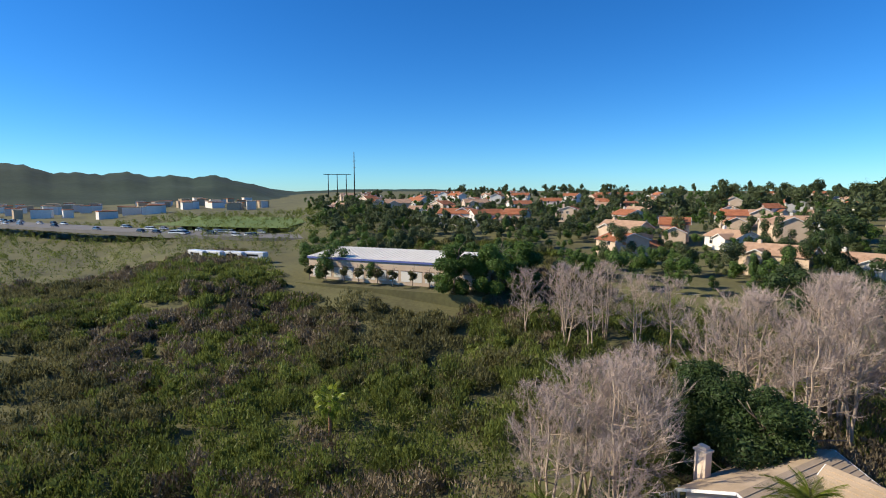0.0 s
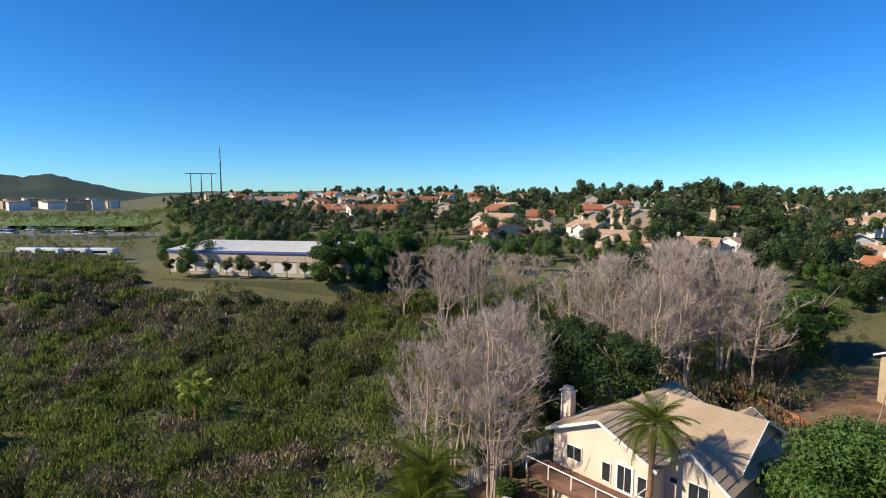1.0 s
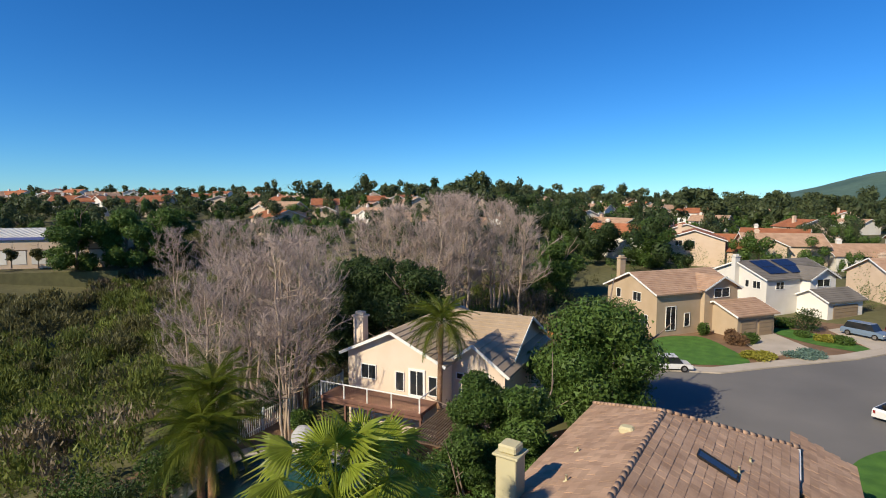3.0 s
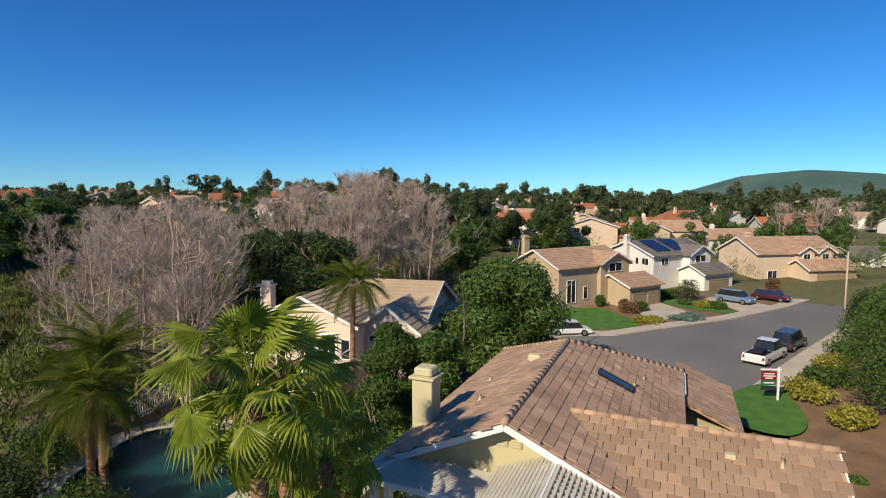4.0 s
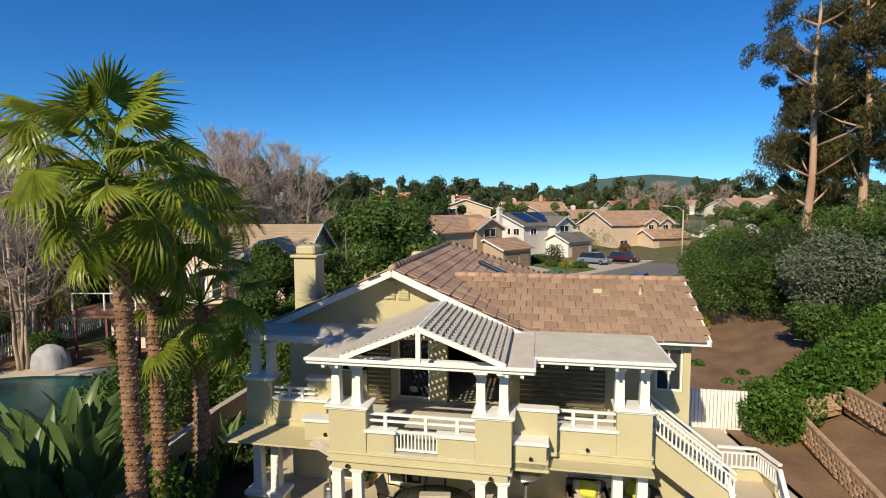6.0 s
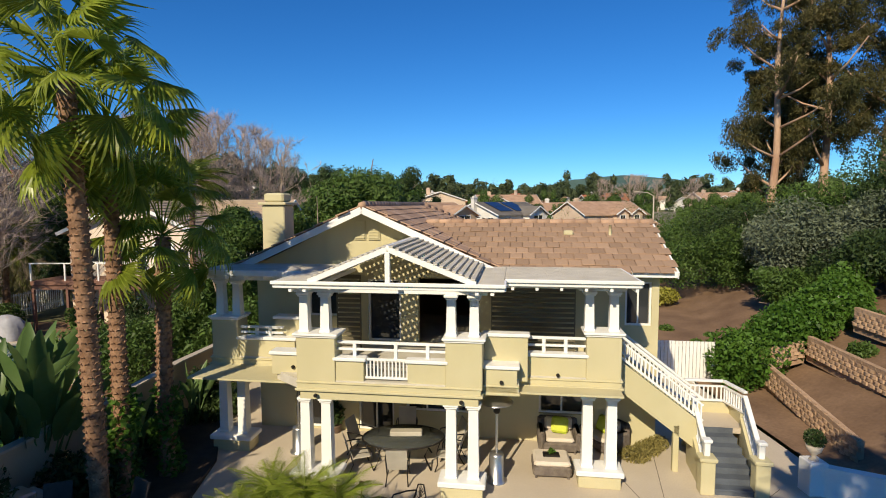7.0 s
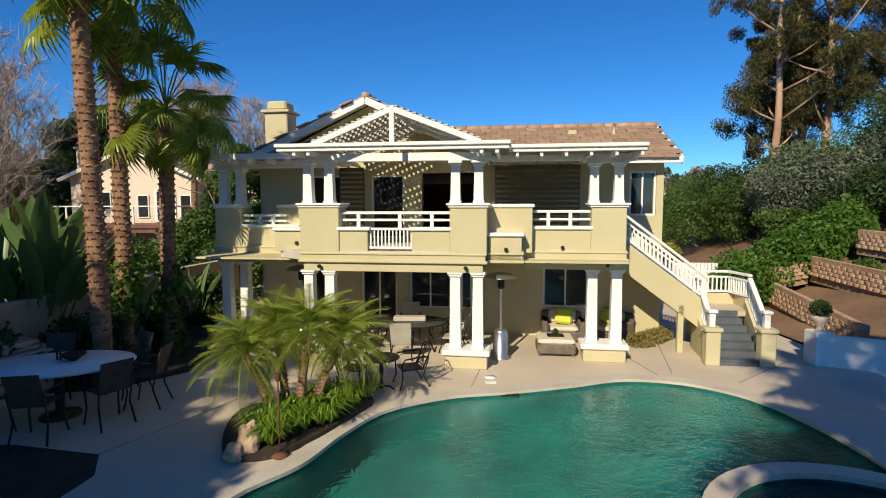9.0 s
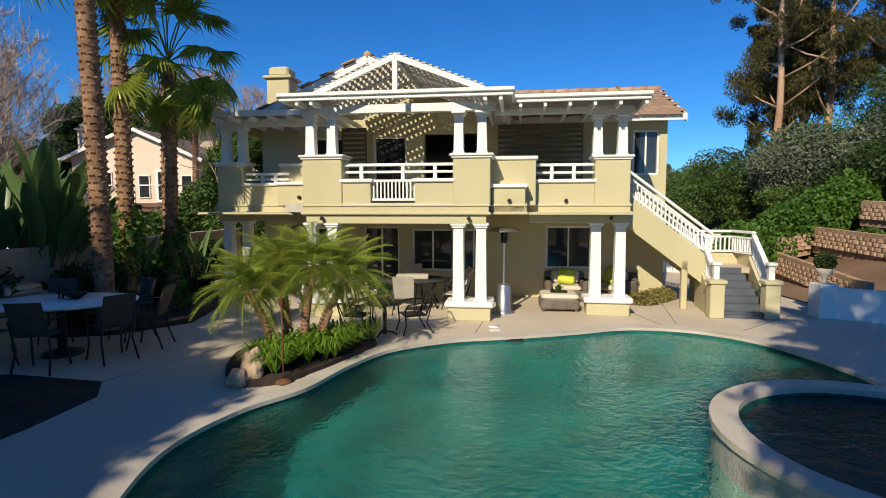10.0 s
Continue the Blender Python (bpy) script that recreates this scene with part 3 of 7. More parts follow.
part("balcony_ceiling", Geo().box(-6.7, 4.62, 0.36, 3.44, 2.56, 2.61), STUCCO, house)
pedestal(-3.4, -2.4, -0.1, 0.5, 2.78, 4.03)
pedestal(0.36, 1.25, -0.1, 0.5, 2.78, 4.02)
pedestal(3.8, 4.65, 0.9, 1.5, 2.78, 4.02)
pedestal(-6.7, -5.9, 1.62, 2.2, 2.78, 4.02)
parapet(-2.4, -1.68, -0.06, 0.14, 2.78, 3.44)
parapet(-0.58, 0.36, -0.06, 0.14, 2.78, 3.44)
parapet(2.3, 3.8, 0.94, 1.14, 2.78, 3.44)
parapet(1.28, 2.08, 0.2, 0.6, 2.62, 3.3)
parapet(1.25, 2.34, 0.62, 0.85, 2.78, 4.0, 0.05)
parapet(-5.9, -4.2, 1.66, 1.86, 2.78, 3.43)
parapet(-4.3, -3.4, 0.4, 0.75, 2.78, 3.4)
parapet(-4.9, -4.0, 1.9, 2.2, 2.78, 4.0, 0.05)
rails(-2.4, 0.36, 0.12, (3.82, 3.64), (-1.95, -0.9, -0.1))
rails(2.34, 3.8, 1.1, (3.84, 3.64), (2.75, 3.3))
rails(-5.9, -4.6, 1.8, (3.72, 3.56), (-5.4, -5.0))
gate = part("picket_panel", Geo().box(-1.66, -0.56, 0.0, 0.07, 3.36, 3.42, 0.008).box(-1.66, -0.56, 0.0, 0.07, 2.9, 2.96, 0.008), WHITE, house, "white picket rail panel")
for k in range(12):
    a = -1.62 + k * 0.0927
    part("picket", Geo().box(a - 0.018, a + 0.018, 0.012, 0.05, 2.96, 3.37), WHITE, gate)
for a, b in ((-3.25, 0.16), (-2.7, 0.16), (0.48, 0.16), (1.04, 0.16), (3.87, 1.14), (4.47, 1.14), (-6.52, 1.9), (-6.02, 1.9)):
    column(a, b, 4.02, 5.02, 0.11)
for a, b in ((-3.25, 0.12), (-2.7, 0.12), (0.48, 0.12), (1.03, 0.12), (3.87, 1.12), (4.47, 1.12), (-6.52, 1.9), (-5.95, 1.9)):
    column(a, b, 0.47, 2.34, 0.128)
for a0, a1, b in ((-3.55, -2.4, 0.12), (0.24, 1.27, 0.12), (3.65, 4.7, 1.12), (-6.8, -5.65, 1.9)):
    f = part("column_plinth", Geo().box(a0, a1, b - 0.28, b + 0.28, 0, 0.33, 0.015), STUCCO, house)
    part("plinth_cap", Geo().box(a0 - 0.07, a1 + 0.07, b - 0.35, b + 0.35, 0.33, 0.47, 0.025), WHITE, f, "white plinth cap")
for a, b, z in ((-2.9, -0.13, 2.47), (0.75, -0.13, 2.47), (4.2, 0.87, 2.47), (3.1, 0.9, 2.9), (1.7, 0.17, 2.9), (-3.7, 0.4, 3.0)):
    part("spotlight", Geo().lathe([(0.045, 0), (0.05, 0.05), (0.03, 0.07)], 10, Matrix.Translation((a, b, z)) @ pose(0, 0, 0, 90)), IRON, house, "small dark recessed spotlight")

# pergola over the balcony
pergola = thing("pergola", "white-painted lattice pergola with a gabled centre over the balcony", "pergola", HOUSE)
for a0, a1, b in ((-3.72, 1.78, -0.62), (1.8, 4.95, 0.3)):
    part("fascia", Geo().box(a0, a1, b - 0.03, b + 0.03, 5.24, 5.4, 0.012), WHITE, pergola)
    part("gutter", Geo().box(a0 - 0.03, a1 + 0.03, b - 0.09, b - 0.03, 5.33, 5.42, 0.015), WHITE, pergola)
for e in ((1.75, 1.81, -0.59, 0.27), (4.92, 4.98, 0.33, 2.95), (-6.85, -3.75, 1.2, 1.26), (-3.74, -3.68, -0.59, 1.26)):
    part("fascia", Geo().box(*e, 5.24, 5.4, 0.01), WHITE, pergola)
part("beam", Geo().box(-3.5, 1.35, 0.05, 0.24, 5.04, 5.24, 0.01), WHITE, pergola)
part("beam", Geo().box(3.6, 4.75, 1.04, 1.24, 5.04, 5.24, 0.01).box(1.3, 3.6, 1.06, 1.2, 5.08, 5.24, 0.01), WHITE, pergola)
part("beam", Geo().box(-6.8, -3.4, 1.8, 2.0, 5.04, 5.24, 0.01), WHITE, pergola)
for a in (-3.3, -2.95, 1.15, 1.5):
    part("rafter", Geo().box(a - 0.04, a + 0.04, -0.6, 3.4, 5.15, 5.26), WHITE, pergola)
for k in range(6):
    a = 1.95 + k * 0.58
    part("rafter", Geo().box(a - 0.035, a + 0.035, 0.32, 3.4, 5.14, 5.26), WHITE, pergola)
for k in range(6):
    a = -6.6 + k * 0.56
    part("rafter", Geo().box(a - 0.035, a + 0.035, 1.25, 3.4, 5.14, 5.26), WHITE, pergola)
for k in range(34):
    b = 0.36 + k * 0.078
    part("slat", Geo().box(1.815 if b < 0.3 else 1.76 if b < 2.9 else 1.2, 4.92, b, b + 0.062, 5.36, 5.4), WOODGREY, pergola)
for k in range(44):
    b = -0.56 + k * 0.082
    part("slat", Geo().box(-3.68 if b < 1.28 else -6.8, -2.75, b, b + 0.062, 5.36, 5.4), WOODGREY, pergola)
    if b < 2.9:
        part("slat", Geo().box(1.1, 1.75, b, b + 0.062, 5.36, 5.4), WOODGREY, pergola)
PK = (-0.92, 6.22)
for foot in (-2.85, 1.12):
    for b in (-0.58, 0.6, 1.7, 2.75):
        part("rafter", Geo().beam((foot, b, 5.4), (PK[0], b, PK[1] - 0.03), 0.06, 0.13), WHITE, pergola)
    for k in range(14):
        b = -0.3 + k * 0.27
        part("batten", Geo().beam((foot, b, 5.44), (PK[0], b, PK[1] + 0.01), 0.05, 0.09), WOODGREY, pergola)
    for k in range(14):
        u = (k + 0.35) / 14
        x, z = foot + (PK[0] - foot) * u, 5.49 + (PK[1] + 0.06 - 5.49) * u
        part("slat", Geo().beam((x, -0.62, z), (x, 3.3, z), 0.088, 0.035), WOODGREY, pergola)
part("ridge_beam", Geo().box(PK[0] - 0.035, PK[0] + 0.035, -0.6, 3.3, PK[1] - 0.12, PK[1] + 0.05, 0.008), WHITE, pergola)
part("king_post", Geo().box(PK[0] - 0.06, PK[0] + 0.06, -0.62, -0.52, 5.38, PK[1] - 0.1, 0.01), WHITE, pergola)
# slatted shade screens hung at the back of the balcony
SCREEN = mat("dark_shade_slats", (0.10, 0.085, 0.055), (0.15, 0.13, 0.085), 2, 0.7, fine=0.15)
for a0, a1 in ((1.35, 3.7), (-3.35, -2.65)):
    s = thing("shade_screen", "dark slatted shade screen hung under the pergola", "screen", HOUSE, "balcony shade screens")
    part("frame", Geo().box(a0 - 0.03, a0, 2.9, 2.96, DECK, 5.1).box(a1, a1 + 0.03, 2.9, 2.96, DECK, 5.1).box(a0, a1, 2.9, 2.96, 5.05, 5.1), SCREEN, s)
    for k in range(15):
        part("slat", Geo().box(a0, a1, 2.91, 2.95, DECK + 0.1 + k * 0.145, DECK + 0.19 + k * 0.145), SCREEN, s)

# outside staircase
stairs = thing("staircase", "stucco outdoor staircase with slate treads and white rails", "stairs", HOUSE)
LZ = 1.08
LA0, LA1, LB0, LB1 = 7.0, 8.35, 2.55, 3.75
n = 10
for i in range(n):
    a = 4.68 + i * (LA0 - 4.68) / n
    part("tread", Geo().box(a, a + (LA0 - 4.68) / n + 0.02, 2.1, 3.2, DECK - (i + 1) * 0.177 - 0.05, DECK - (i + 1) * 0.177 + 0.0, 0.01), STEP, stairs)
    part("riser", Geo().box(a - 0.01, a + 0.02, 2.1, 3.2, DECK - (i + 1) * 0.177, DECK - i * 0.177 - 0.02), STEP, stairs)
for b in (2.0, 3.2):
    part("stringer", Geo().add([(x, y, z) for y in (b, b + 0.12) for x, z in ((4.67, DECK - 0.55), (LA0, LZ - 0.55), (LA0, LZ + 0.28), (4.67, DECK + 0.28))],
                               [(0, 1, 2, 3), (7, 6, 5, 4), (0, 4, 5, 1), (1, 5, 6, 2), (2, 6, 7, 3), (3, 7, 4, 0)]), STUCCO, stairs)
part("landing", Geo().box(LA0, LA1, LB0, LB1, LZ - 0.15, LZ), CONCRETE, stairs)
part("landing_wall", Geo().box(LA0, LA1, LB1 - 0.12, LB1 + 0.02, 0, LZ + 0.3).box(LA1 - 0.1, LA1 + 0.05, LB0 + 0.3, LB1, 0, LZ + 0.3), STUCCO, stairs)
part("support_post", Geo().box(6.25, 6.4, 2.0, 2.15, 0, 1.3, 0.01).box(6.82, 6.98, 2.45, 2.6, 0, 1.0, 0.01), STUCCO, stairs)
ns = 6
for i in range(ns):
    b = LB0 - (i + 1) * 0.27
    z = LZ - (i + 1) * LZ / (ns + 1)
    w = 0.02 * i
    part("tread", Geo().box(6.95 - w, 7.95 + w, b, b + 0.29, z - 0.05, z, 0.01), STEP, stairs, "slate grey stair tread")
    part("riser", Geo().box(6.95 - w, 7.95 + w, b + 0.26, b + 0.28, z, z + LZ / (ns + 1)), STEP, stairs)
    part("riser", Geo().box(6.95 - w, 7.95 + w, b + 0.02, b + 0.05, 0, z - 0.03), STEP, stairs)


def sloped_wall(p, q, w, low, high):
    """An upright wall from p to q whose top runs with the points."""
    p, q = Vector(p), Vector(q)
    s = Vector((-(q - p).y, (q - p).x, 0)).normalized() * w / 2
    vs = [p - s + Vector((0, 0, low)), q - s + Vector((0, 0, low)), q - s + Vector((0, 0, high)), p - s + Vector((0, 0, high))]
    vs += [v + 2 * s for v in vs]
    return Geo().add(vs, [(0, 1, 2, 3), (7, 6, 5, 4), (0, 4, 5, 1), (1, 5, 6, 2), (2, 6, 7, 3), (3, 7, 4, 0)])


def stair_rail(p, q, k, newel=True):
    """Two rails with little blocks between them, between points at the foot of the rail."""
    p, q = Vector(p), Vector(q)
    up = Vector((0, 0, 1))
    r = part("handrail", Geo().beam(p + up * 0.66, q + up * 0.66, 0.12, 0.07, 0.012), WHITE, stairs, "white stair handrail")
    part("lower_rail", Geo().beam(p + up * 0.5, q + up * 0.5, 0.05, 0.05).beam(p + up * 0.08, q + up * 0.08, 0.06, 0.06), WHITE, r)
    for i in range(k):
        c = p.lerp(q, (i + 0.5) / k)
        part("baluster", Geo().box(c.x - 0.02, c.x + 0.02, c.y - 0.02, c.y + 0.02, c.z + 0.08, c.z + 0.5), WHITE, r)


for b in (2.06, 3.26):
    stair_rail((4.7, b, DECK + 0.28), (LA0, b, LZ + 0.28), 22)
stair_rail((LA0, LB1 - 0.05, LZ + 0.28), (LA1 - 0.25, LB1 - 0.05, LZ + 0.28), 9)
stair_rail((LA1 - 0.25, LB1 - 0.05, LZ + 0.28), (LA1 - 0.02, LB0 + 0.2, LZ + 0.28), 9)
for a0, a1 in ((6.9, 6.78), (LA1 - 0.08, 8.05)):
    part("side_wall", sloped_wall((a0, LB0 + 0.1, LZ), (a1, 1.15, 0.28), 0.2, -1.1, 0.25), STUCCO, stairs)
    stair_rail((a0, LB0 + 0.1, LZ + 0.22), (a1, 1.15, 0.5), 9)
    nw = part("newel_post", Geo().box(a1 - 0.17, a1 + 0.17, 0.88, 1.2, 0, 0.85, 0.02), STUCCO, stairs)
    part("newel_cap", Geo().box(a1 - 0.21, a1 + 0.21, 0.84, 1.24, 0.85, 0.95, 0.02), STUCCO, nw)
    part("rail_end", Geo().box(a1 - 0.07, a1 + 0.07, 1.0, 1.15, 0.95, 1.3, 0.015).box(a1 - 0.11, a1 + 0.11, 0.96, 1.19, 1.3, 1.38, 0.015), WHITE, nw)

# ---- plants ----
BARK = mat("grey_bark", (0.16, 0.12, 0.09), (0.28, 0.22, 0.17), 3, 0.95, bump=0.6, bscale=18, fine=0.3)
PALE_BARK = mat("pale_bark", (0.34, 0.25, 0.18), (0.50, 0.40, 0.31), 0.7, 0.9, bump=0.5, bscale=8, fine=0.3)
TWIG = mat("bare_twigs", (0.33, 0.255, 0.225), (0.46, 0.37, 0.33), 0.25, 0.95, fine=0.2, island=0.25)
PALM_BARK = mat("palm_bark", (0.14, 0.075, 0.042), (0.32, 0.19, 0.115), 4, 0.95, bump=0.8, bscale=20, fine=0.3, island=0.3)


def leaf_mat(name, a, b, island=0.35, both=0.3, rough=0.55, scale=0.4, obj=0.0):
    return mat(name, a, b, scale, rough, fine=0.15, bscale=6, island=island, both=both, spec=0.3, obj=obj)


GUM_BARK = mat("peeling_gum_bark", (0.36, 0.21, 0.13), (0.55, 0.38, 0.26), 0.7, 0.9, bump=0.5, bscale=8, fine=0.3, stretch=(1, 1, 0.3))
LEAF_GREEN = leaf_mat("green_leaves", (0.06, 0.115, 0.022), (0.11, 0.175, 0.04), obj=0.15)
LEAF_DARK = leaf_mat("dark_leaves", (0.032, 0.06, 0.018), (0.065, 0.10, 0.03), obj=0.15)
LEAF_GREY = leaf_mat("grey_green_leaves", (0.085, 0.11, 0.065), (0.16, 0.185, 0.115), both=0.15)
LEAF_EUC = leaf_mat("eucalyptus_leaves", (0.055, 0.062, 0.02), (0.125, 0.105, 0.036))
LEAF_IVY = leaf_mat("ivy_leaves", (0.045, 0.11, 0.012), (0.09, 0.18, 0.025))
LEAF_WILLOW = leaf_mat("willow_scrub", (0.09, 0.112, 0.025), (0.20, 0.24, 0.055), scale=0.09, island=0.3, both=0.4)
LEAF_OLIVE = leaf_mat("olive_scrub", (0.10, 0.10, 0.042), (0.20, 0.19, 0.078), scale=0.09, island=0.3, both=0.4)
# leaf colour for far woods, lightened to carry the haze of distance
LEAF_FAR = leaf_mat("haze_lifted_foliage", (0.06, 0.085, 0.035), (0.115, 0.14, 0.06), island=0.3, both=0.35, scale=0.05)
LEAF_BROWN = leaf_mat("brown_twiggy_scrub", (0.14, 0.11, 0.07), (0.245, 0.195, 0.125), scale=0.08, island=0.25, both=0.2)
FROND = leaf_mat("palm_frond", (0.17, 0.225, 0.022), (0.35, 0.40, 0.06), island=0.25, both=0.45, rough=0.3, scale=1.5, obj=0.2)
FROND_DATE = leaf_mat("date_palm_frond", (0.22, 0.29, 0.035), (0.36, 0.42, 0.08), island=0.2, both=0.5, rough=0.4, scale=1.5, obj=0.15)
FROND_QUEEN = leaf_mat("queen_palm_frond", (0.085, 0.125, 0.016), (0.20, 0.23, 0.035), island=0.25, both=0.4, rough=0.35, scale=1.5, obj=0.2)
FROND_DRY = leaf_mat("dry_frond", (0.20, 0.15, 0.03), (0.28, 0.20, 0.06), scale=1.5)
BIGLEAF = leaf_mat("banana_leaf", (0.08, 0.14, 0.04), (0.15, 0.22, 0.08), island=0.15, rough=0.35)
R0 = np.random.RandomState(5)


def unit(v):
    return v / np.linalg.norm(v, axis=-1, keepdims=True)


def leaves(pts, size, rs, aspect=0.4, droop=0.0, spread=0.3):
    """One pointed leaf, a triangle, at each point."""
    n = len(pts)
    d = unit(rs.normal(size=(n, 3)) + np.array([0, 0, -droop]))
    w = unit(np.cross(d, rs.normal(size=(n, 3))))
    s = (size * rs.uniform(1 - spread, 1 + spread, n))[:, None]
    return np.stack([pts - w * s * aspect / 2 - d * s / 2, pts + w * s * aspect / 2 - d * s / 2, pts + d * s / 2], 1)


def in_blobs(blobs, n, rs, shell=0.45):
    """Points in ellipsoids (x, y, z, rx, ry, rz), more of them near the skin."""
    blobs = np.array(blobs, float)
    vol = (blobs[:, 3] * blobs[:, 4] * blobs[:, 5]) ** (2 / 3)
    k = rs.choice(len(blobs), n, p=vol / vol.sum())
    d = unit(rs.normal(size=(n, 3))) * (rs.uniform(0, 1, (n, 1)) ** shell)
    return blobs[k, :3] + d * blobs[k, 3:]


SPHERE = bmesh.new()
bmesh.ops.create_icosphere(SPHERE, subdivisions=2, radius=1)
BALL = np.array([[tuple(v.co) for v in f.verts] for f in SPHERE.faces])
SPHERE.free()


def cores(blobs, rs, grow=0.8, fine=1, rough=0.2):
    """The dense inner foliage of each clump: overlapping tilted leaf masses."""
    blobs = np.array(blobs, float)
    ball = BALL
    for _ in range(fine - 1):
        a, b, c = ball[:, 0], ball[:, 1], ball[:, 2]
        ab, bc, ca = unit(a + b), unit(b + c), unit(c + a)
        ball = np.concatenate([np.stack(s, 1) for s in ((a, ab, ca), (ab, b, bc), (ca, bc, c), (ab, bc, ca))])
    t = np.repeat(ball[None], len(blobs), 0)
    t = t * (1 + rs.normal(size=t.shape[:2] + (1, 1)) * rough * 0.6) + rs.normal(size=t.shape) * rough / fine ** 2
    return (blobs[:, None, None, :3] + t * grow * blobs[:, None, None, 3:]).reshape(-1, 3, 3)


def limb(g, p, d, length, r, rs, depth, wander=0.25, kids=3, tips=None, n=6, fork=0.55):
    """A tapering branch that forks; the ends are kept in tips."""
    pts, q, dd = [Vector(p)], Vector(p), Vector(d).normalized()
    for i in range(4):
        dd = (dd + Vector(rs.normal(size=3)) * wander * 0.35 + Vector((0, 0, 0.05))).normalized()
        q = q + dd * length / 4
        pts.append(q.copy())
    g.tube(pts, [r * (1 - 0.13 * i) for i in range(5)], n)
    if tips is not None:
        tips.append((q.copy(), dd.copy(), r))
    if depth:
        for k in range(kids):
            at = pts[2 + (k % 3)]
            turn = (dd + Vector(rs.normal(size=3)) * fork).normalized()
            limb(g, at, turn, length * rs.uniform(0.55, 0.8), r * 0.5, rs, depth - 1, wander, kids, tips, max(4, n - 1), fork)


def leafy_tree(name, label, m, seed, h, rad, leaf, count, leaf_size, trunk_r=0.2, bark=BARK, droop=0.0, clumps=14, base=0.35, aspect=0.35, group="", limbs=3, flat=0.75, core=0.7):
    """A tree with trunk, limbs and a ragged crown of clumps."""
    rs = np.random.RandomState(seed)
    t = thing(name, label, "tree", m, group)
    g, tips = Geo(), []
    limb(g, (0, 0, -0.3), (0.05, 0.02, 1), h * 0.55, trunk_r, rs, 2, 0.2, limbs, tips, 8)
    part("trunk", g, bark, t)
    blobs = []
    for k in range(clumps):
        a, u = rs.uniform(0, 6.283), rs.uniform(0, 1)
        z = h * (base + (1 - base) * u)
        rr = rad * math.sqrt(max(0.05, 1 - (2 * u - 0.8) ** 2 * 0.8)) * rs.uniform(0.35, 0.85)
        s = rad * rs.uniform(0.26, 0.5)
        blobs.append((rr * math.cos(a), rr * math.sin(a), z - s * 0.5, s, s, s * flat))
    pts = in_blobs(blobs, count, rs, 0.3)
    tri = np.concatenate([leaves(pts, leaf_size, rs, aspect, droop), cores(blobs, rs, core, 3, 0.4)])
    part("crown", tri_mesh("crown", tri, leaf), None, t)
    return t


def bare_tree(label, m, seed, h, rad, twigs):
    """A leafless tree: pale stems, limbs that rise and spread into a rounded head, and twigs all along the branches."""
    rs = np.random.RandomState(seed)
    t = thing("bare_tree", label, "tree", m, "leafless sycamores by the creek")
    g, rods = Geo(), []
    centre, half = Vector((0, 0, 0.64 * h)), Vector((rad, rad, 0.36 * h))
    for k in range(2 + seed % 2):
        a = 2.2 * k + rs.uniform(0, 1)
        top = Vector((math.cos(a) * rad * 0.3, math.sin(a) * rad * 0.3, h * rs.uniform(0.84, 0.95)))
        stem = [Vector((0.3 * math.cos(a), 0.3 * math.sin(a), -0.3)).lerp(top, u) + Vector((rs.normal() * 0.12, rs.normal() * 0.12, 0)) * (u > 0) for u in np.linspace(0, 1, 9)]
        g.tube(stem, [0.19 - 0.02 * i for i in range(9)], 7)
        for j in range(13):
            u = 0.36 + 0.6 * j / 12
            p = stem[int(u * 8)].lerp(stem[min(8, int(u * 8) + 1)], u * 8 % 1)
            b = j * 2.4 + rs.uniform(-0.5, 0.5)
            w = math.sqrt(max(0.06, 1 - ((p.z + 0.13 * h - centre.z) / half.z) ** 2))
            e = Vector((math.cos(b) * rad * w * rs.uniform(0.6, 1), math.sin(b) * rad * w * rs.uniform(0.6, 1), min(h * 0.97, p.z + h * rs.uniform(0.1, 0.22))))
            mid = p.lerp(e, 0.5) + Vector((0, 0, -0.03 * h))
            g.tube([p, mid, e], [0.075 * (1.2 - u), 0.05 * (1.2 - u), 0.012], 5)
            for q in range(5):
                f = rs.uniform(0.3, 1.0)
                c = p.lerp(mid, f * 2) if f < 0.5 else mid.lerp(e, f * 2 - 1)
                d = ((c - Vector((0, 0, 0.3 * h))).normalized() + Vector(rs.normal(size=3)) * 0.55 + Vector((0, 0, 0.3))).normalized()
                z = c + d * h * rs.uniform(0.07, 0.14)
                z.z = min(z.z, h)
                g.tube([c, z], [0.022, 0.008], 4)
                rods.append((tuple(c), tuple(z)))
    part("trunk", g, PALE_BARK, t, "pale bare trunk and limbs")
    rods = np.array(rods)
    k = rs.randint(0, len(rods), twigs)
    u = rs.uniform(0.1, 1.0, (twigs, 1))
    start = rods[k, 0] * (1 - u) + rods[k, 1] * u
    d = unit(unit(rods[k, 1] - rods[k, 0]) * 0.8 + rs.normal(size=(twigs, 3)) * 0.65 + np.array([0, 0, 0.25]))
    ln = rs.uniform(0.35, 1.1, (twigs, 1)) * h / 15
    w = unit(np.cross(d, rs.normal(size=(twigs, 3)))) * rs.uniform(0.008, 0.02, (twigs, 1))
    part("crown", tri_mesh("crown", np.stack([start - w, start + w, start + d * ln], 1), TWIG), None, t, "pinkish grey bare twigs")
    return t


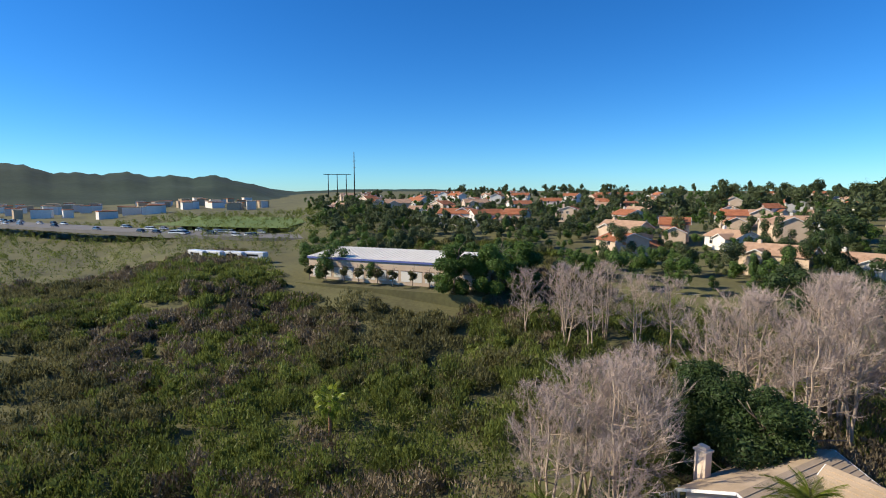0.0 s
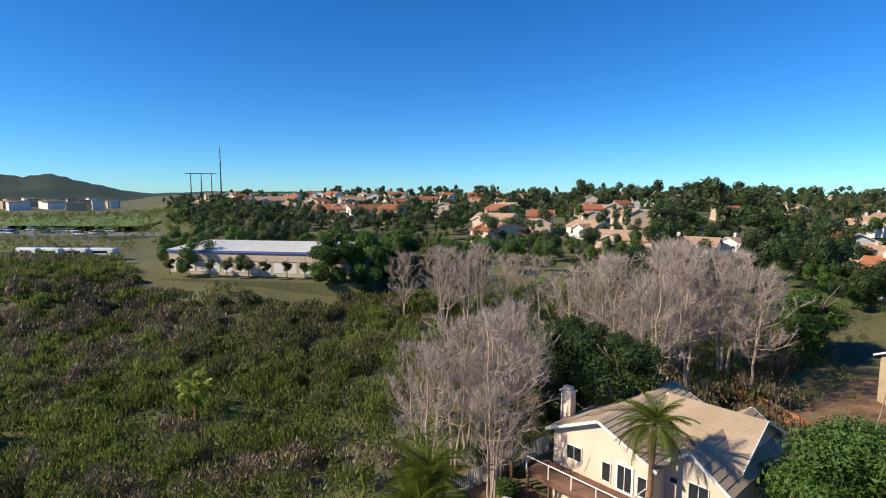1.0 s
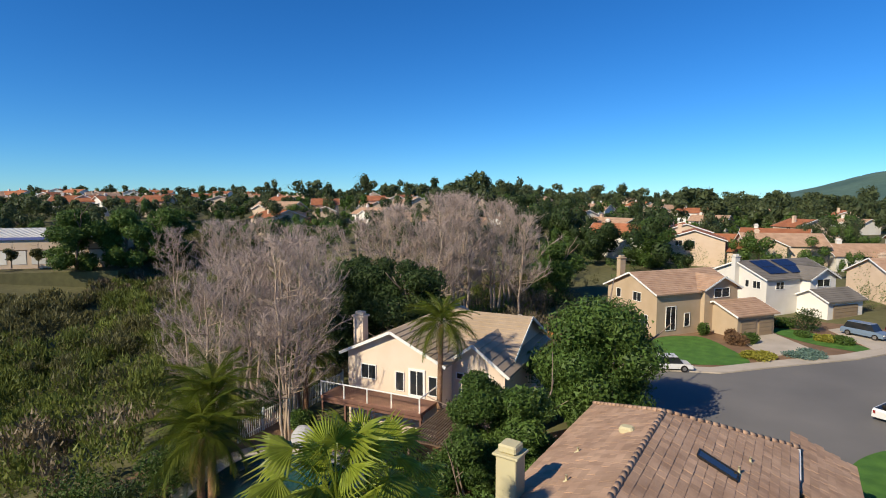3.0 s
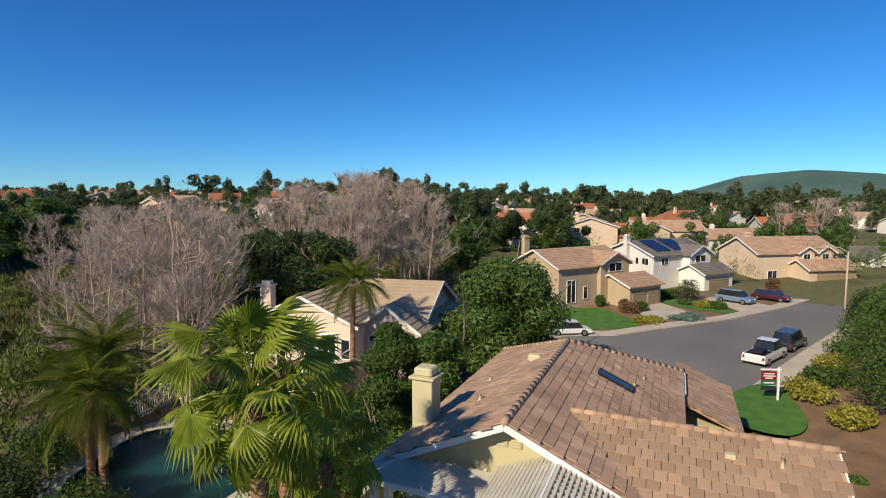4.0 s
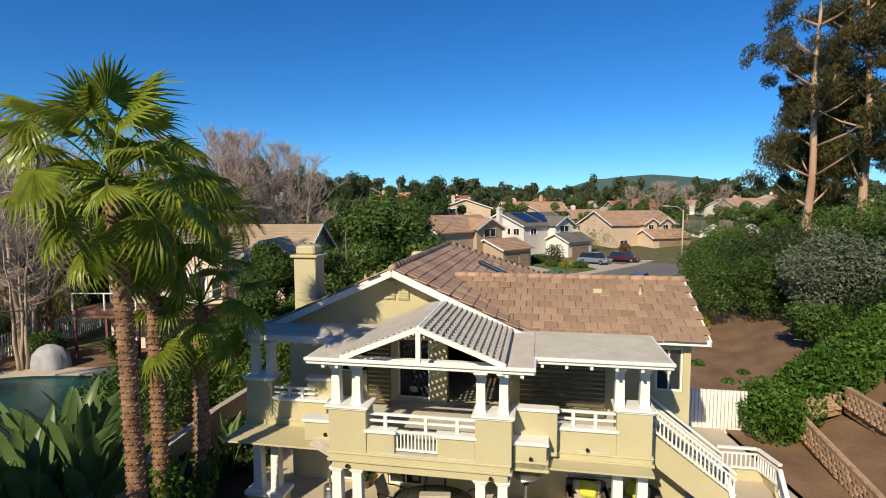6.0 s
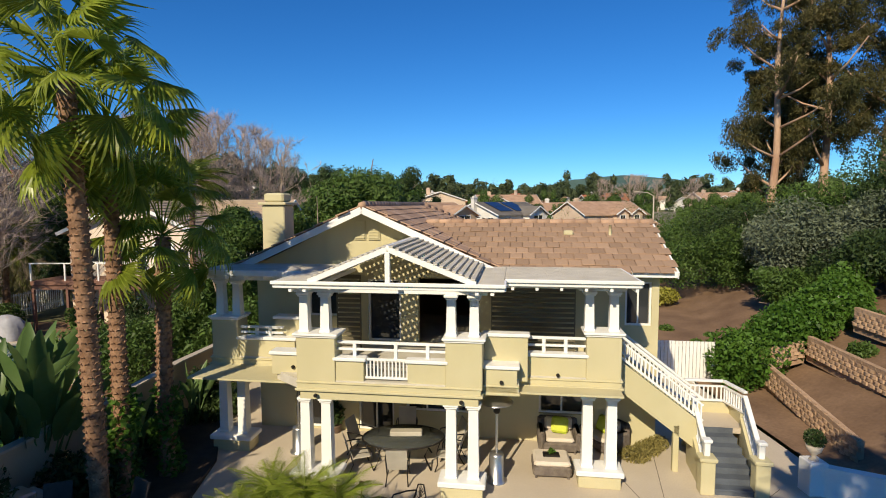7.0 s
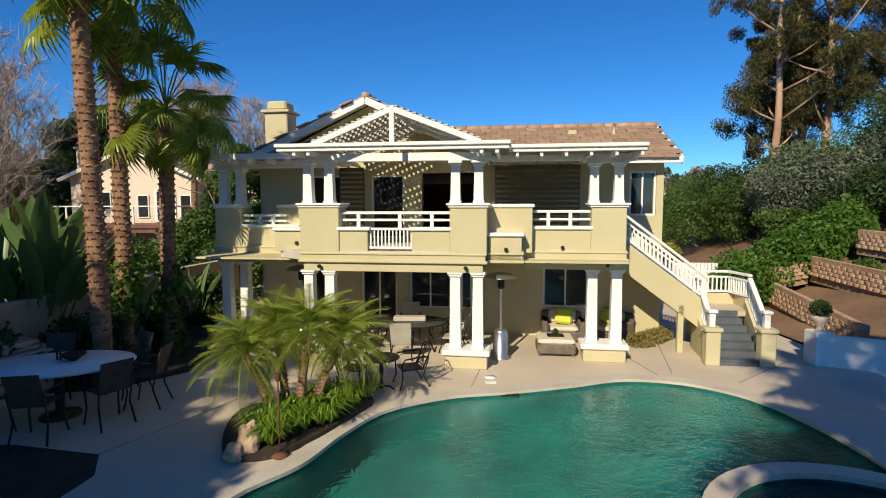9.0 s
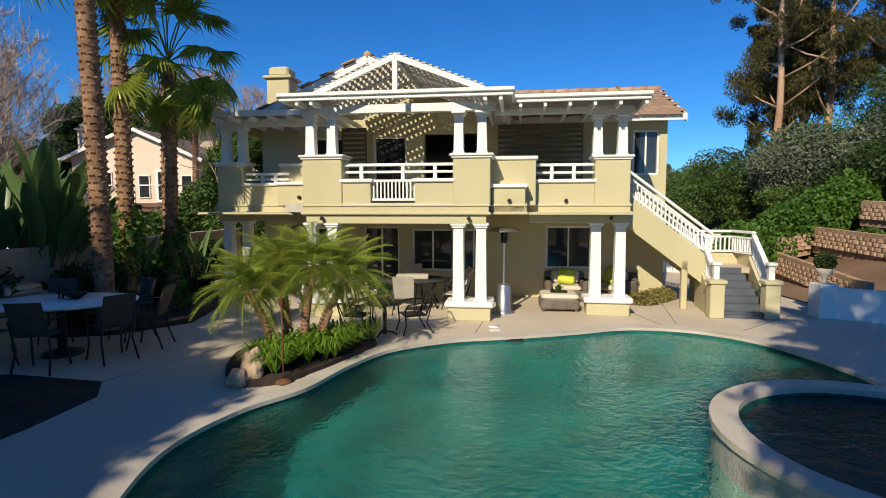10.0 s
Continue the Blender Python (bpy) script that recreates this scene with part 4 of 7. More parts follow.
def fan_frond(seed):
    """One fan leaf of a Washington palm: long arching stalk along +x, a blade split into long fingers whose ends hang."""
    rs = np.random.RandomState(seed)
    tri = []
    n, turn = 26, radians(18 + 17 * (seed % 4))
    stalk = [(0, 0, 0), (0.5, 0, 0.09), (1.0, 0, 0.11), (1.42, 0, 0.02)]
    for k in range(3):
        p, q = np.array(stalk[k]), np.array(stalk[k + 1])
        for s in (np.array([0, 0.018, 0]), np.array([0, 0, 0.018])):
            tri += [(p - s, p + s, q + s), (p - s, q + s, q - s)]
    hub = np.array(stalk[3])
    ahead, side = np.array([math.cos(turn), 0, -math.sin(turn)]), np.array([0, 1, 0])
    under = np.array([-math.sin(turn), 0, -math.cos(turn)])
    fold = 0.25 + 0.2 * (seed % 3)
    sway = rs.uniform(-0.18, 0.18)

    def at(r, a, fall):
        # the blade folds along its middle, so its sides hang lower
        return hub + r * (math.cos(a) * ahead + (math.sin(a) * 0.8 + sway * r) * side + (fold * math.sin(a) ** 2 + fall) * under)
    for k in range(n):
        a = radians(-112 + 224 * (k + 0.5) / n)
        r = 0.9 * (0.62 + 0.38 * math.cos(a * 0.72)) * rs.uniform(0.84, 1.1)
        da = radians(224 / n / 2)
        mid = at(0.62 * r, a, -0.05)
        l, rr = at(0.62 * r, a - da, 0.015), at(0.62 * r, a + da, 0.015)
        hang = rs.uniform(0.02, 0.3) * (0.5 + abs(math.sin(a)))
        far_l, far_r = at(0.85 * r, a - da * 0.4, 0.02 + hang * 0.3), at(0.85 * r, a + da * 0.4, 0.02 + hang * 0.3)
        tip = at(r * 1.02, a, 0.05) + np.array([0, rs.normal() * 0.03, -0.05 - hang])
        tri += [(hub, l, mid), (hub, mid, rr), (l, far_l, mid), (mid, far_r, rr), (mid, far_l, far_r), (far_l, tip, far_r)]
    return tri_mesh("frond", np.array(tri), FROND)


def feather_frond(seed, length=1.3, n=96, leaf=0.36, material=None):
    """One feather leaf: an arching midrib with two rows of leaflets."""
    rs = np.random.RandomState(seed)
    tri = []

    def mid(u):
        return np.array([length * (u - 0.12 * u * u), 0, length * (0.46 * u - 0.86 * u * u)])
    for k in range(8):
        p, q = mid(k / 8), mid((k + 1) / 8)
        s = np.array([0, 0.016 * (1.1 - k / 8), 0])
        tri += [(p - s, p + s, q + s), (p - s, q + s, q - s)]
    for k in range(n):
        u = 0.16 + 0.84 * k / n
        p = mid(u)
        ln = leaf * length * (math.sin(math.pi * min(1, u * 0.9 + 0.12)) ** 0.6 + 0.1)
        for s in (-1, 1):
            d = np.array([0.5 + 0.3 * rs.uniform(), s * 0.8, -0.3 - 0.5 * rs.uniform()])
            d /= np.linalg.norm(d)
            w = np.array([0.0036 * length, 0, 0.002])
            tri.append((p - w, p + w, p + d * ln))
    return tri_mesh("frond", np.array(tri), material or FROND)


FANS = [fan_frond(k) for k in range(6)]
FEATHERS = [feather_frond(k + 10, 1.35, 64, 0.3, FROND_DATE) for k in range(3)]
QUEENS = [feather_frond(k + 20, 2.4, 90, 0.3, FROND_QUEEN) for k in range(3)]
DRY = feather_frond(31, 2.1, 70, 0.28, FROND_DRY)


def palm_trunk(h, r0, r1, bend, seed, ringed=True):
    rs = np.random.RandomState(seed)
    g = Geo()
    k = 14
    pts = [(bend[0] * (i / k) ** 2, bend[1] * (i / k) ** 2, -0.2 + (h + 0.2) * i / k) for i in range(k + 1)]
    g.tube(pts, [r0 + (r1 - r0) * i / k + (0.08 if i == 0 else 0) for i in range(k + 1)], 10)
    if ringed:
        # stubs of old leaf bases
        rows = int(h / (0.15 if r0 > 0.12 else 0.07))
        for j in range(rows):
            u = (j + 0.5) / rows
            if u < 0.12:
                continue
            x, y, z = bend[0] * u * u, bend[1] * u * u, h * u
            r = r0 + (r1 - r0) * u
            k2 = min(1.0, r / 0.2)
            for c in range(8):
                a = 2 * math.pi * (c + 0.5 * (j % 2)) / 8 + rs.uniform(-0.1, 0.1)
                m = Matrix.Translation((x, y, z)) @ pose(0, 0, 0, 0, 0, math.degrees(a)) @ Matrix.Translation((r - 0.03 * k2, 0, 0)) @ pose(0, 0, 0, rs.uniform(-12, 12), 24 + rs.uniform(-10, 10), 0) @ Matrix.Scale(k2, 4)
                w = 0.08
                g.add([(0, -w, -0.09), (0, w, -0.09), (0.05, w * 0.5, 0.06), (0.05, -w * 0.5, 0.06), (-0.03, 0, 0.08)], [(0, 1, 2, 3), (3, 2, 4), (0, 3, 4), (2, 1, 4)], m)
    return g


def palm(name, label, m, h, r0, r1, bend, seed, fronds, meshes, scale, spread=(-50, 75), group="", dry=0):
    rs = np.random.RandomState(seed)
    p = thing(name, label, "palm tree", m, group)
    part("trunk", palm_trunk(h, r0, r1, bend, seed), PALM_BARK, p)
    top = Matrix.Translation((bend[0], bend[1], h))
    for k in range(fronds):
        el = spread[0] + (spread[1] - spread[0]) * (k + 0.5) / fronds + rs.uniform(-8, 8)
        az = k * 137.5 + rs.uniform(-12, 12)
        s = scale * rs.uniform(0.85, 1.12)
        mm = top @ pose(0, 0, 0.1 * (k / fronds), 0, 0, az) @ pose(0, 0, 0, rs.uniform(-25, 25), -el, 0) @ Matrix.Scale(s, 4)
        part("frond", DRY if k < dry else meshes[k % len(meshes)], None, p, m=mm)
    return p


# the three fan palms beside the house
palm("fan_palm", "tall fan palm with shaggy brown trunk", pose(-7.3, 10.2, 0), 9.55, 0.2, 0.165, (0.48, -1.0), 1, 32, FANS, 1.08, (-62, 84), "garden fan palms")
palm("fan_palm", "tall fan palm with shaggy brown trunk and ivy", pose(-7.4, 11.3, 0), 8.9, 0.19, 0.15, (0.2, -0.3), 2, 28, FANS, 1.05, (-62, 84), "garden fan palms")
palm("fan_palm", "shorter fan palm with ivy round its foot", pose(-7.05, 12.6, 0), 6.4, 0.2, 0.175, (0.15, 0.0), 3, 28, FANS, 1.0, (-62, 84), "garden fan palms")
# palms behind the pool, whose shade falls on the patio
for i, (x, y, h) in enumerate(((3.3, -4.1, 10.0), (5.0, -2.8, 9.4), (-12.5, -5.0, 10.5), (6.7, -1.6, 9.2), (2.4, -5.6, 9.2), (8.4, -2.6, 9.8))):
    palm("fan_palm", "tall fan palm behind the pool", pose(x, y, 0), h, 0.25, 0.18, (0.2, 0.2), 20 + i, 40, FANS, 1.2, (-60, 78), "poolside fan palms")
# feather palms in the planter
for i, (x, y, h, bx, by) in enumerate(((-2.95, 8.1, 1.25, -0.45, 0.0), (-2.75, 8.35, 1.5, -0.2, 0.2), (-2.45, 8.2, 1.6, 0.2, 0.05), (-2.2, 8.3, 1.4, 0.5, 0.1))):
    palm("pygmy_date_palm", "small feathery date palm in the poolside planter", pose(x, y, 0.1), h - 0.1, 0.08, 0.065, (bx, by), 40 + i, 42, FEATHERS, 0.76, (-36, 82), "planter date palms")
# queen palms next door
for i, (x, y, h, d) in enumerate(((-22.3, 18.8, 6.2, 5), (-21.2, 17.2, 5.0, 6), (-26.6, 31.4, 4.6, 3), (-14.8, 30.9, 8.4, 3))):
    palm("queen_palm", "queen palm with arching feather fronds", pose(x, y, 0), h, 0.2, 0.14, (0.15, 0.1), 60 + i, 44, QUEENS, 1.3 if i < 2 else 1.1, (-55, 78), "queen palms next door", d)
palm("fan_palm", "small fan palm standing in the scrub", pose(-57, 16.3, -2.5), 5.0, 0.2, 0.16, (0, 0), 77, 26, FANS, 1.0, (-50, 75))

# bare trees along the creek
SPOTS = [(-26, 28.8, 14.2), (-29, 24.5, 12), (-27.5, 32, 13.2), (-30.5, 28.5, 13), (-30, 35, 13.4), (-31.5, 31, 12.5), (-24.5, 26.8, 9.5), (-33.5, 27.5, 11),
         (-31, 52, 16.2), (-27, 56, 17.3), (-27.5, 62.5, 17.6), (-24, 58, 17), (-22.8, 64, 16.6), (-19.5, 62, 15), (-33, 57, 16), (-34.5, 52, 15), (-30, 66, 17), (-24, 71, 16), (-25.5, 52, 14.5),
         (-67, 60, 15), (-72, 64, 14), (-63, 62, 15), (-60, 69, 14), (-76, 58, 13), (-68, 70, 14), (-56, 73, 13.5),
         (47, 130, 12), (51, 136, 12), (42, 136, 11), (58, 140, 11), (66, 138, 11), (-44, 48, 10), (-41, 43, 9)]
PROTO = [bare_tree("tall leafless tree with pinkish grey twigs", pose(*SPOTS[k][:2], float(height(*SPOTS[k][:2]))), 3 + k, 15.0, 4.6, 4600) for k in range(4)]
for k, t in enumerate(PROTO):
    t.scale = (SPOTS[k][2] / 15,) * 3
for i, (x, y, h) in enumerate(SPOTS):
    if i < 4:
        continue
    c = copy_thing(PROTO[i % 4], pose(0, 0, 0))
    c.matrix_basis = pose(x, y, float(height(x, y)), 0, 0, i * 77) @ Matrix.Scale(h / 15, 4)

# evergreen trees near by
T = leafy_tree("evergreen_oak", "dark evergreen oak by the creek", pose(-28.6, 41.9, -0.3), 11, 12, 4.2, LEAF_DARK, 9000, 0.42, 0.28, clumps=22, base=0.12)
copy_thing(T, pose(-25.5, 41, -0.3, 0, 0, 100)), copy_thing(T, pose(-22, 40, -0.3, 0, 0, 200))
leafy_tree("pepper_tree", "drooping green pepper tree by the street", pose(-5.3, 38.4, -0.2), 12, 10.2, 4.5, LEAF_GREEN, 26000, 0.3, 0.3, droop=1.3, clumps=34, base=0.16, aspect=0.3)
leafy_tree("bushy_tree", "bushy green tree beside the chimney", pose(-7.6, 25.7, -0.1), 13, 7.6, 2.6, LEAF_GREEN, 9000, 0.3, 0.15, clumps=22, base=0.1)
leafy_tree("bushy_tree", "bushy green tree before the house next door", pose(-10.0, 26.6, -0.1), 33, 7.2, 2.5, LEAF_GREEN, 11000, 0.26, 0.15, clumps=24, base=0.1)
leafy_tree("bushy_tree", "bushy green tree beside the fence", pose(-9.6, 22.5, -0.1), 14, 5.4, 2.2, LEAF_GREEN, 6000, 0.28, 0.12, clumps=18, base=0.1)
# trees out of view, added to throw shade over the left of the patio
leafy_tree("shade_tree", "dense dark unseen tree added behind the pool for shade", pose(-12.2, -6.8, 0), 15, 11.5, 4.0, LEAF_DARK, 14000, 0.5, 0.3, clumps=26, base=0.25)
leafy_tree("shade_tree", "dense dark unseen tree added behind the pool for shade", pose(-14.2, -3.2, 0), 16, 11, 4.3, LEAF_DARK, 12000, 0.5, 0.3, clumps=24, base=0.3)
leafy_tree("shade_tree", "broad low dark unseen tree added beside the pool for shade", pose(-10.6, 0.0, 0), 19, 7.2, 3.3, LEAF_DARK, 10000, 0.4, 0.25, clumps=24, base=0.35)


# another added tree out of view, stretching that shade to the pool edge
leafy_tree("shade_tree", "dense dark unseen tree added behind the patio for shade", pose(-9.0, -4.1, 0), 24, 8.5, 2.9, LEAF_DARK, 12000, 0.4, 0.25, clumps=28, base=0.35)
# two invented trees out of view, added to keep sky light off the patio
for i, (x, y, h) in enumerate(((-11.6, 3.2, 6.8), (-11.3, 6.2, 6.2))):
    leafy_tree("hedge_tree", "dense dark unseen tree added to block sky light over the patio", pose(x, y, 0), 27 + i, h, 2.4, LEAF_DARK, 9000, 0.36, 0.2, clumps=26, base=0.1, group="hedge trees")


def eucalyptus(m, seed, h, rad):
    """A tall gum: straight pale bole, long bare limbs that end in hanging tufts of leaves."""
    rs = np.random.RandomState(seed)
    t = thing("eucalyptus", "tall eucalyptus with peeling pale trunk", "tree", m, "eucalyptus grove")
    lean = rs.uniform(-0.025, 0.025, 2)
    bole = [Vector((lean[0] * z + 0.15 * math.sin(z * 0.4 + seed), lean[1] * z + 0.15 * math.cos(z * 0.3), z)) for z in np.linspace(-0.3, h * 0.92, 10)]
    part("trunk", Geo().tube(bole, [0.4 - 0.034 * k for k in range(10)], 9), GUM_BARK, t)
    blobs = []
    for k in range(15):
        u = 0.22 + 0.7 * k / 14
        p = bole[min(8, int(u * 9.5))]
        a, ln = k * 2.4 + rs.uniform(-0.5, 0.5), rad * rs.uniform(0.45, 1.0) * (1.15 - 0.5 * u)
        d = Vector((math.cos(a), math.sin(a), rs.uniform(0.35, 0.9))).normalized()
        pts = [p, p + d * ln * 0.5, p + d * ln + Vector((0, 0, 0.12 * ln))]
        part("limb", Geo().tube(pts, [0.13, 0.085, 0.04], 5), GUM_BARK, t)
        for j in range(6):
            c = pts[1].lerp(pts[2], rs.uniform(0.3, 1.15)) + Vector(rs.normal(size=3)) * rad * 0.13
            s = rad * rs.uniform(0.08, 0.2)
            blobs.append((*c, s, s, s * 0.9))
    pts = in_blobs(blobs, 22000, rs, 0.5)
    part("crown", tri_mesh("crown", leaves(pts, 0.36, rs, 0.24, 1.2), LEAF_EUC), None, t)


# added tree out of view, set so that the spa falls in its shade
leafy_tree("shade_tree", "dense dark unseen tree added behind the pool for shade", pose(0.3, -8.6, 0), 18, 11, 3.4, LEAF_DARK, 8000, 0.45, 0.25, clumps=22, base=0.4, core=0.4)
# eucalyptus grove on the bank
for i, (x, y, h, r) in enumerate(((30.2, 47.3, 25, 6.5), (34.5, 46.5, 24, 6), (39.5, 46.0, 26, 7), (44.5, 45.0, 25, 7), (37, 54, 24, 6), (49, 48, 25, 7), (33, 52, 19, 5), (46, 52, 25, 7), (40, 58, 24, 7), (53, 55, 25, 7), (42, 38, 24, 6))):
    eucalyptus(pose(x, y, float(height(x, y)), 0, 0, i * 60), 30 + i, h, r)
# shrubs on the bank
for i, (x, y, w, h, leaf, n) in enumerate(((21.6, 36.5, 3.1, 4.6, LEAF_GREEN, 8000), (22.0, 31.0, 4.6, 4.4, LEAF_GREY, 12000), (24.5, 28.5, 4.6, 4.8, LEAF_GREY, 11000), (21, 41, 4.4, 6, LEAF_GREEN, 8000), (24, 38, 5, 5.5, LEAF_DARK, 8000),
                                           (28.5, 29, 5, 6, LEAF_DARK, 9000), (19.3, 27.2, 2.2, 2.6, LEAF_GREEN, 5000), (30, 38, 5, 5.5, LEAF_GREEN, 8000), (33, 30, 5.5, 8, LEAF_DARK, 9000), (22, 24.5, 3.2, 3.2, LEAF_DARK, 6000), (26, 22.5, 4, 4.5, LEAF_DARK, 7000), (31, 23, 5, 7, LEAF_DARK, 9000), (25.5, 51, 3.8, 6.0, LEAF_GREEN, 8000), (29, 58, 4.2, 5.5, LEAF_GREEN, 8000), (31, 66, 4.2, 5.0, LEAF_DARK, 7000))):
    rs = np.random.RandomState(90 + i)
    blobs = [(rs.uniform(-0.65, 0.65) * w, rs.uniform(-0.65, 0.65) * w, rs.uniform(0.25, 0.75) * h, w * rs.uniform(0.28, 0.5), w * rs.uniform(0.28, 0.5), h * rs.uniform(0.2, 0.33)) for _ in range(16)]
    sh = thing("shrub", "large grey-green flowering shrub on the bank" if leaf is LEAF_GREY else "dense dark green shrub on the bank" if leaf is LEAF_DARK else "dense green shrub on the bank", "shrub", pose(x, y, float(height(x, y)) - 0.1), "shrubs on the bank")
    part("foliage", tri_mesh("foliage", leaves(in_blobs(blobs, int(n * 1.7), rs, 0.3), 0.23, rs, 0.45), leaf), None, sh)
    g = Geo()
    for k in range(5):
        limb(g, (0, 0, -0.1), rs.normal(size=3) * 0.5 + np.array([0, 0, 0.8]), h * 0.6, 0.07, rs, 1, 0.3, 2, None, 5)
    part("stems", g, BARK, sh)
# ivy hedge running up the bank
rs = np.random.RandomState(8)
blobs = []
for k in range(26):
    u = k / 25
    x, y = 11.8 + 7.8 * u, 19.6 + 3.8 * u
    blobs.append((x + rs.uniform(-0.4, 0.4), y + rs.uniform(-0.4, 0.6), float(height(x, y)) + 0.9 + 0.5 * rs.uniform(), 1.15, 1.1, 0.95 + 0.25 * rs.uniform()))
ivy = thing("ivy_hedge", "thick bright green ivy over the bank fence", "hedge")
part("foliage", tri_mesh("foliage", leaves(in_blobs(blobs, 24000, rs, 0.2), 0.17, rs, 0.8), LEAF_IVY), None, ivy)
part("stems", Geo().tube([(b[0], b[1], b[2] - 0.6) for b in blobs[::3]], 0.05, 5), BARK, ivy)


# willow scrub on the valley floor
def scrub(name, label, leaf, seed, count, per, keep, tall=(2.0, 4.6)):
    """Rounded bushes whose twigs lie along their skin and point up, so that each one has a lit and a shaded side."""
    rs = np.random.RandomState(seed)
    out = []
    while len(out) < count:
        r, az = 24 + 156 * rs.uniform() ** 0.62, radians(rs.uniform(-125, -14))
        x, y = r * math.sin(az), r * math.cos(az)
        if keep(x, y, rs):
            out.append((x, y, r))
    tri = []
    for x, y, r in out:
        w, h = rs.uniform(1.3, 3.2) * (1 + r / 250), rs.uniform(*tall) * (1 - 0.3 * (r > 100))
        z = float(height(x, y))
        b = np.array([(x + rs.uniform(-1, 1) * w * 0.55, y + rs.uniform(-1, 1) * w * 0.55, z + h * rs.uniform(0.2, 0.5), w * rs.uniform(0.35, 0.6), w * rs.uniform(0.35, 0.6), h * rs.uniform(0.3, 0.5)) for _ in range(4)])
        k = rs.randint(0, 4, per)
        n = unit(rs.normal(size=(per, 3)) + np.array([0, 0, 0.5]))
        p = b[k, :3] + n * b[k, 3:] * rs.uniform(0.72, 1.08, (per, 1))
        n = unit(n + rs.normal(size=(per, 3)) * 0.4 + np.array([-0.1, -0.25, 0.6]) * 0.5)
        up = unit(np.array([0, 0, 1.0]) + n * 0.5 + rs.normal(size=(per, 3)) * 0.45)
        side = unit(np.cross(up, n))
        s = ((0.26 + r * 0.0038) * rs.uniform(0.6, 1.4, per))[:, None]
        tri.append(np.stack([p - side * s * 0.17 - up * s / 2, p + side * s * 0.17 - up * s / 2, p + up * s / 2], 1))
    return tagged(part(name, tri_mesh(name, np.concatenate(tri), leaf), None, None), label, "scrub", "", "stuff")


def valley(x, y, rs):
    garden = x > -29.5 and y > -14 and y < 46
    street = x > -14 and y > 20
    lot = (x + 78) ** 2 + (y - 108) ** 2 < 22 ** 2 or (x < -91 and 24 < y < 70 and (x + 130) * 0.66 + 34 < y + 12)
    return not (garden or street or lot) and y < 92 - 0.1 * x


def patchy(cut, ph):
    return lambda x, y, rs: valley(x, y, rs) and math.sin(x * 0.085 + ph) + math.sin(y * 0.11 + ph * 1.7) + rs.uniform(-0.5, 0.5) > cut


scrub("willow_scrub", "thick green willow scrub on the valley floor", LEAF_WILLOW, 1, 1350, 360, patchy(-0.45, 0.3))
scrub("olive_scrub", "greyish olive scrub on the valley floor", LEAF_OLIVE, 2, 700, 360, patchy(0.1, 2.2))
scrub("bare_scrub", "brown leafless scrub on the valley floor", LEAF_BROWN, 3, 560, 360, patchy(0.25, 4.1), (2.0, 5.2))

# ---- street and neighbourhood ----
CREAM = mat("cream_stucco", (0.58, 0.44, 0.32), (0.64, 0.50, 0.38), 0.5, 0.9, bump=0.3, bscale=40, fine=0.08)
TAN = mat("tan_stucco", (0.42, 0.32, 0.21), (0.48, 0.37, 0.26), 0.5, 0.9, bump=0.3, bscale=40, fine=0.08)
OFFWHITE = mat("white_stucco", (0.68, 0.65, 0.60), (0.75, 0.72, 0.67), 0.5, 0.9, bump=0.3, bscale=40, fine=0.06, obj=0.12)
ORANGE = mat("orange_clay_tile", (0.29, 0.105, 0.05), (0.39, 0.155, 0.075), 0.5, 0.85, bump=0.3, bscale=12, fine=0.2, island=0.2, obj=0.15)
GREYROOF = mat("grey_shingle", (0.14, 0.125, 0.11), (0.2, 0.18, 0.16), 0.5, 0.9, bump=0.3, bscale=12, fine=0.2, island=0.15)
FENCEWOOD = mat("orange_fence_board", (0.36, 0.14, 0.05), (0.45, 0.20, 0.08), 2, 0.8, fine=0.2, obj=0.15)
BROWNDOOR = mat("garage_door_paint", (0.30, 0.22, 0.14), (0.35, 0.26, 0.17), 1, 0.6, fine=0.08)
SOLAR = mat("solar_cells", (0.01, 0.014, 0.04), (0.02, 0.026, 0.06), 2, 0.12, fine=0.1, spec=0.7)


def gable_roof(parent, a0, a1, b0, b1, z, rise, axis, material, over=0.45, courses=True, label="", trim=WHITE):
    """Two pitched slabs with raised tile courses and bargeboards."""
    if axis == "b":
        m = Matrix(((0, 1, 0, 0), (1, 0, 0, 0), (0, 0, 1, 0), (0, 0, 0, 1)))
        a0, a1, b0, b1 = b0, b1, a0, a1
    else:
        m = Matrix.Identity(4)
    a0, a1 = a0 - over, a1 + over
    mid, half = (b0 + b1) / 2, (b1 - b0) / 2
    k = rise / half
    g = Geo()
    rows = max(4, int((half + over) / 0.38)) if courses else 1
    line = []
    for s in (-1, 1):
        run = [(mid, z + rise)]
        for r in range(rows):
            y1, z1 = mid + s * (half + over) * (r + 1) / rows, z + rise - k * (half + over) * (r + 1) / rows
            run += [(y1, z1 + 0.05), (y1, z1)]
        line = run[::-1] if s < 0 else line + run[1:]
    under = [(mid + half + over, z + rise - k * (half + over) - 0.12), (mid, z + rise - 0.12), (mid - half - over, z + rise - k * (half + over) - 0.12)]
    loop = line + under
    n = len(loop)
    g.add([(x, y, zz) for x in (a0, a1) for y, zz in loop], [(i, n + i, n + (i + 1) % n, (i + 1) % n) for i in range(n)], m)
    g.add([(x, y, zz) for x in (a0, a1) for y, zz in loop], [tuple(range(n)), tuple(range(2 * n - 1, n - 1, -1))], m)
    g.weld()
    roof = part("roof", g, material, parent, label)
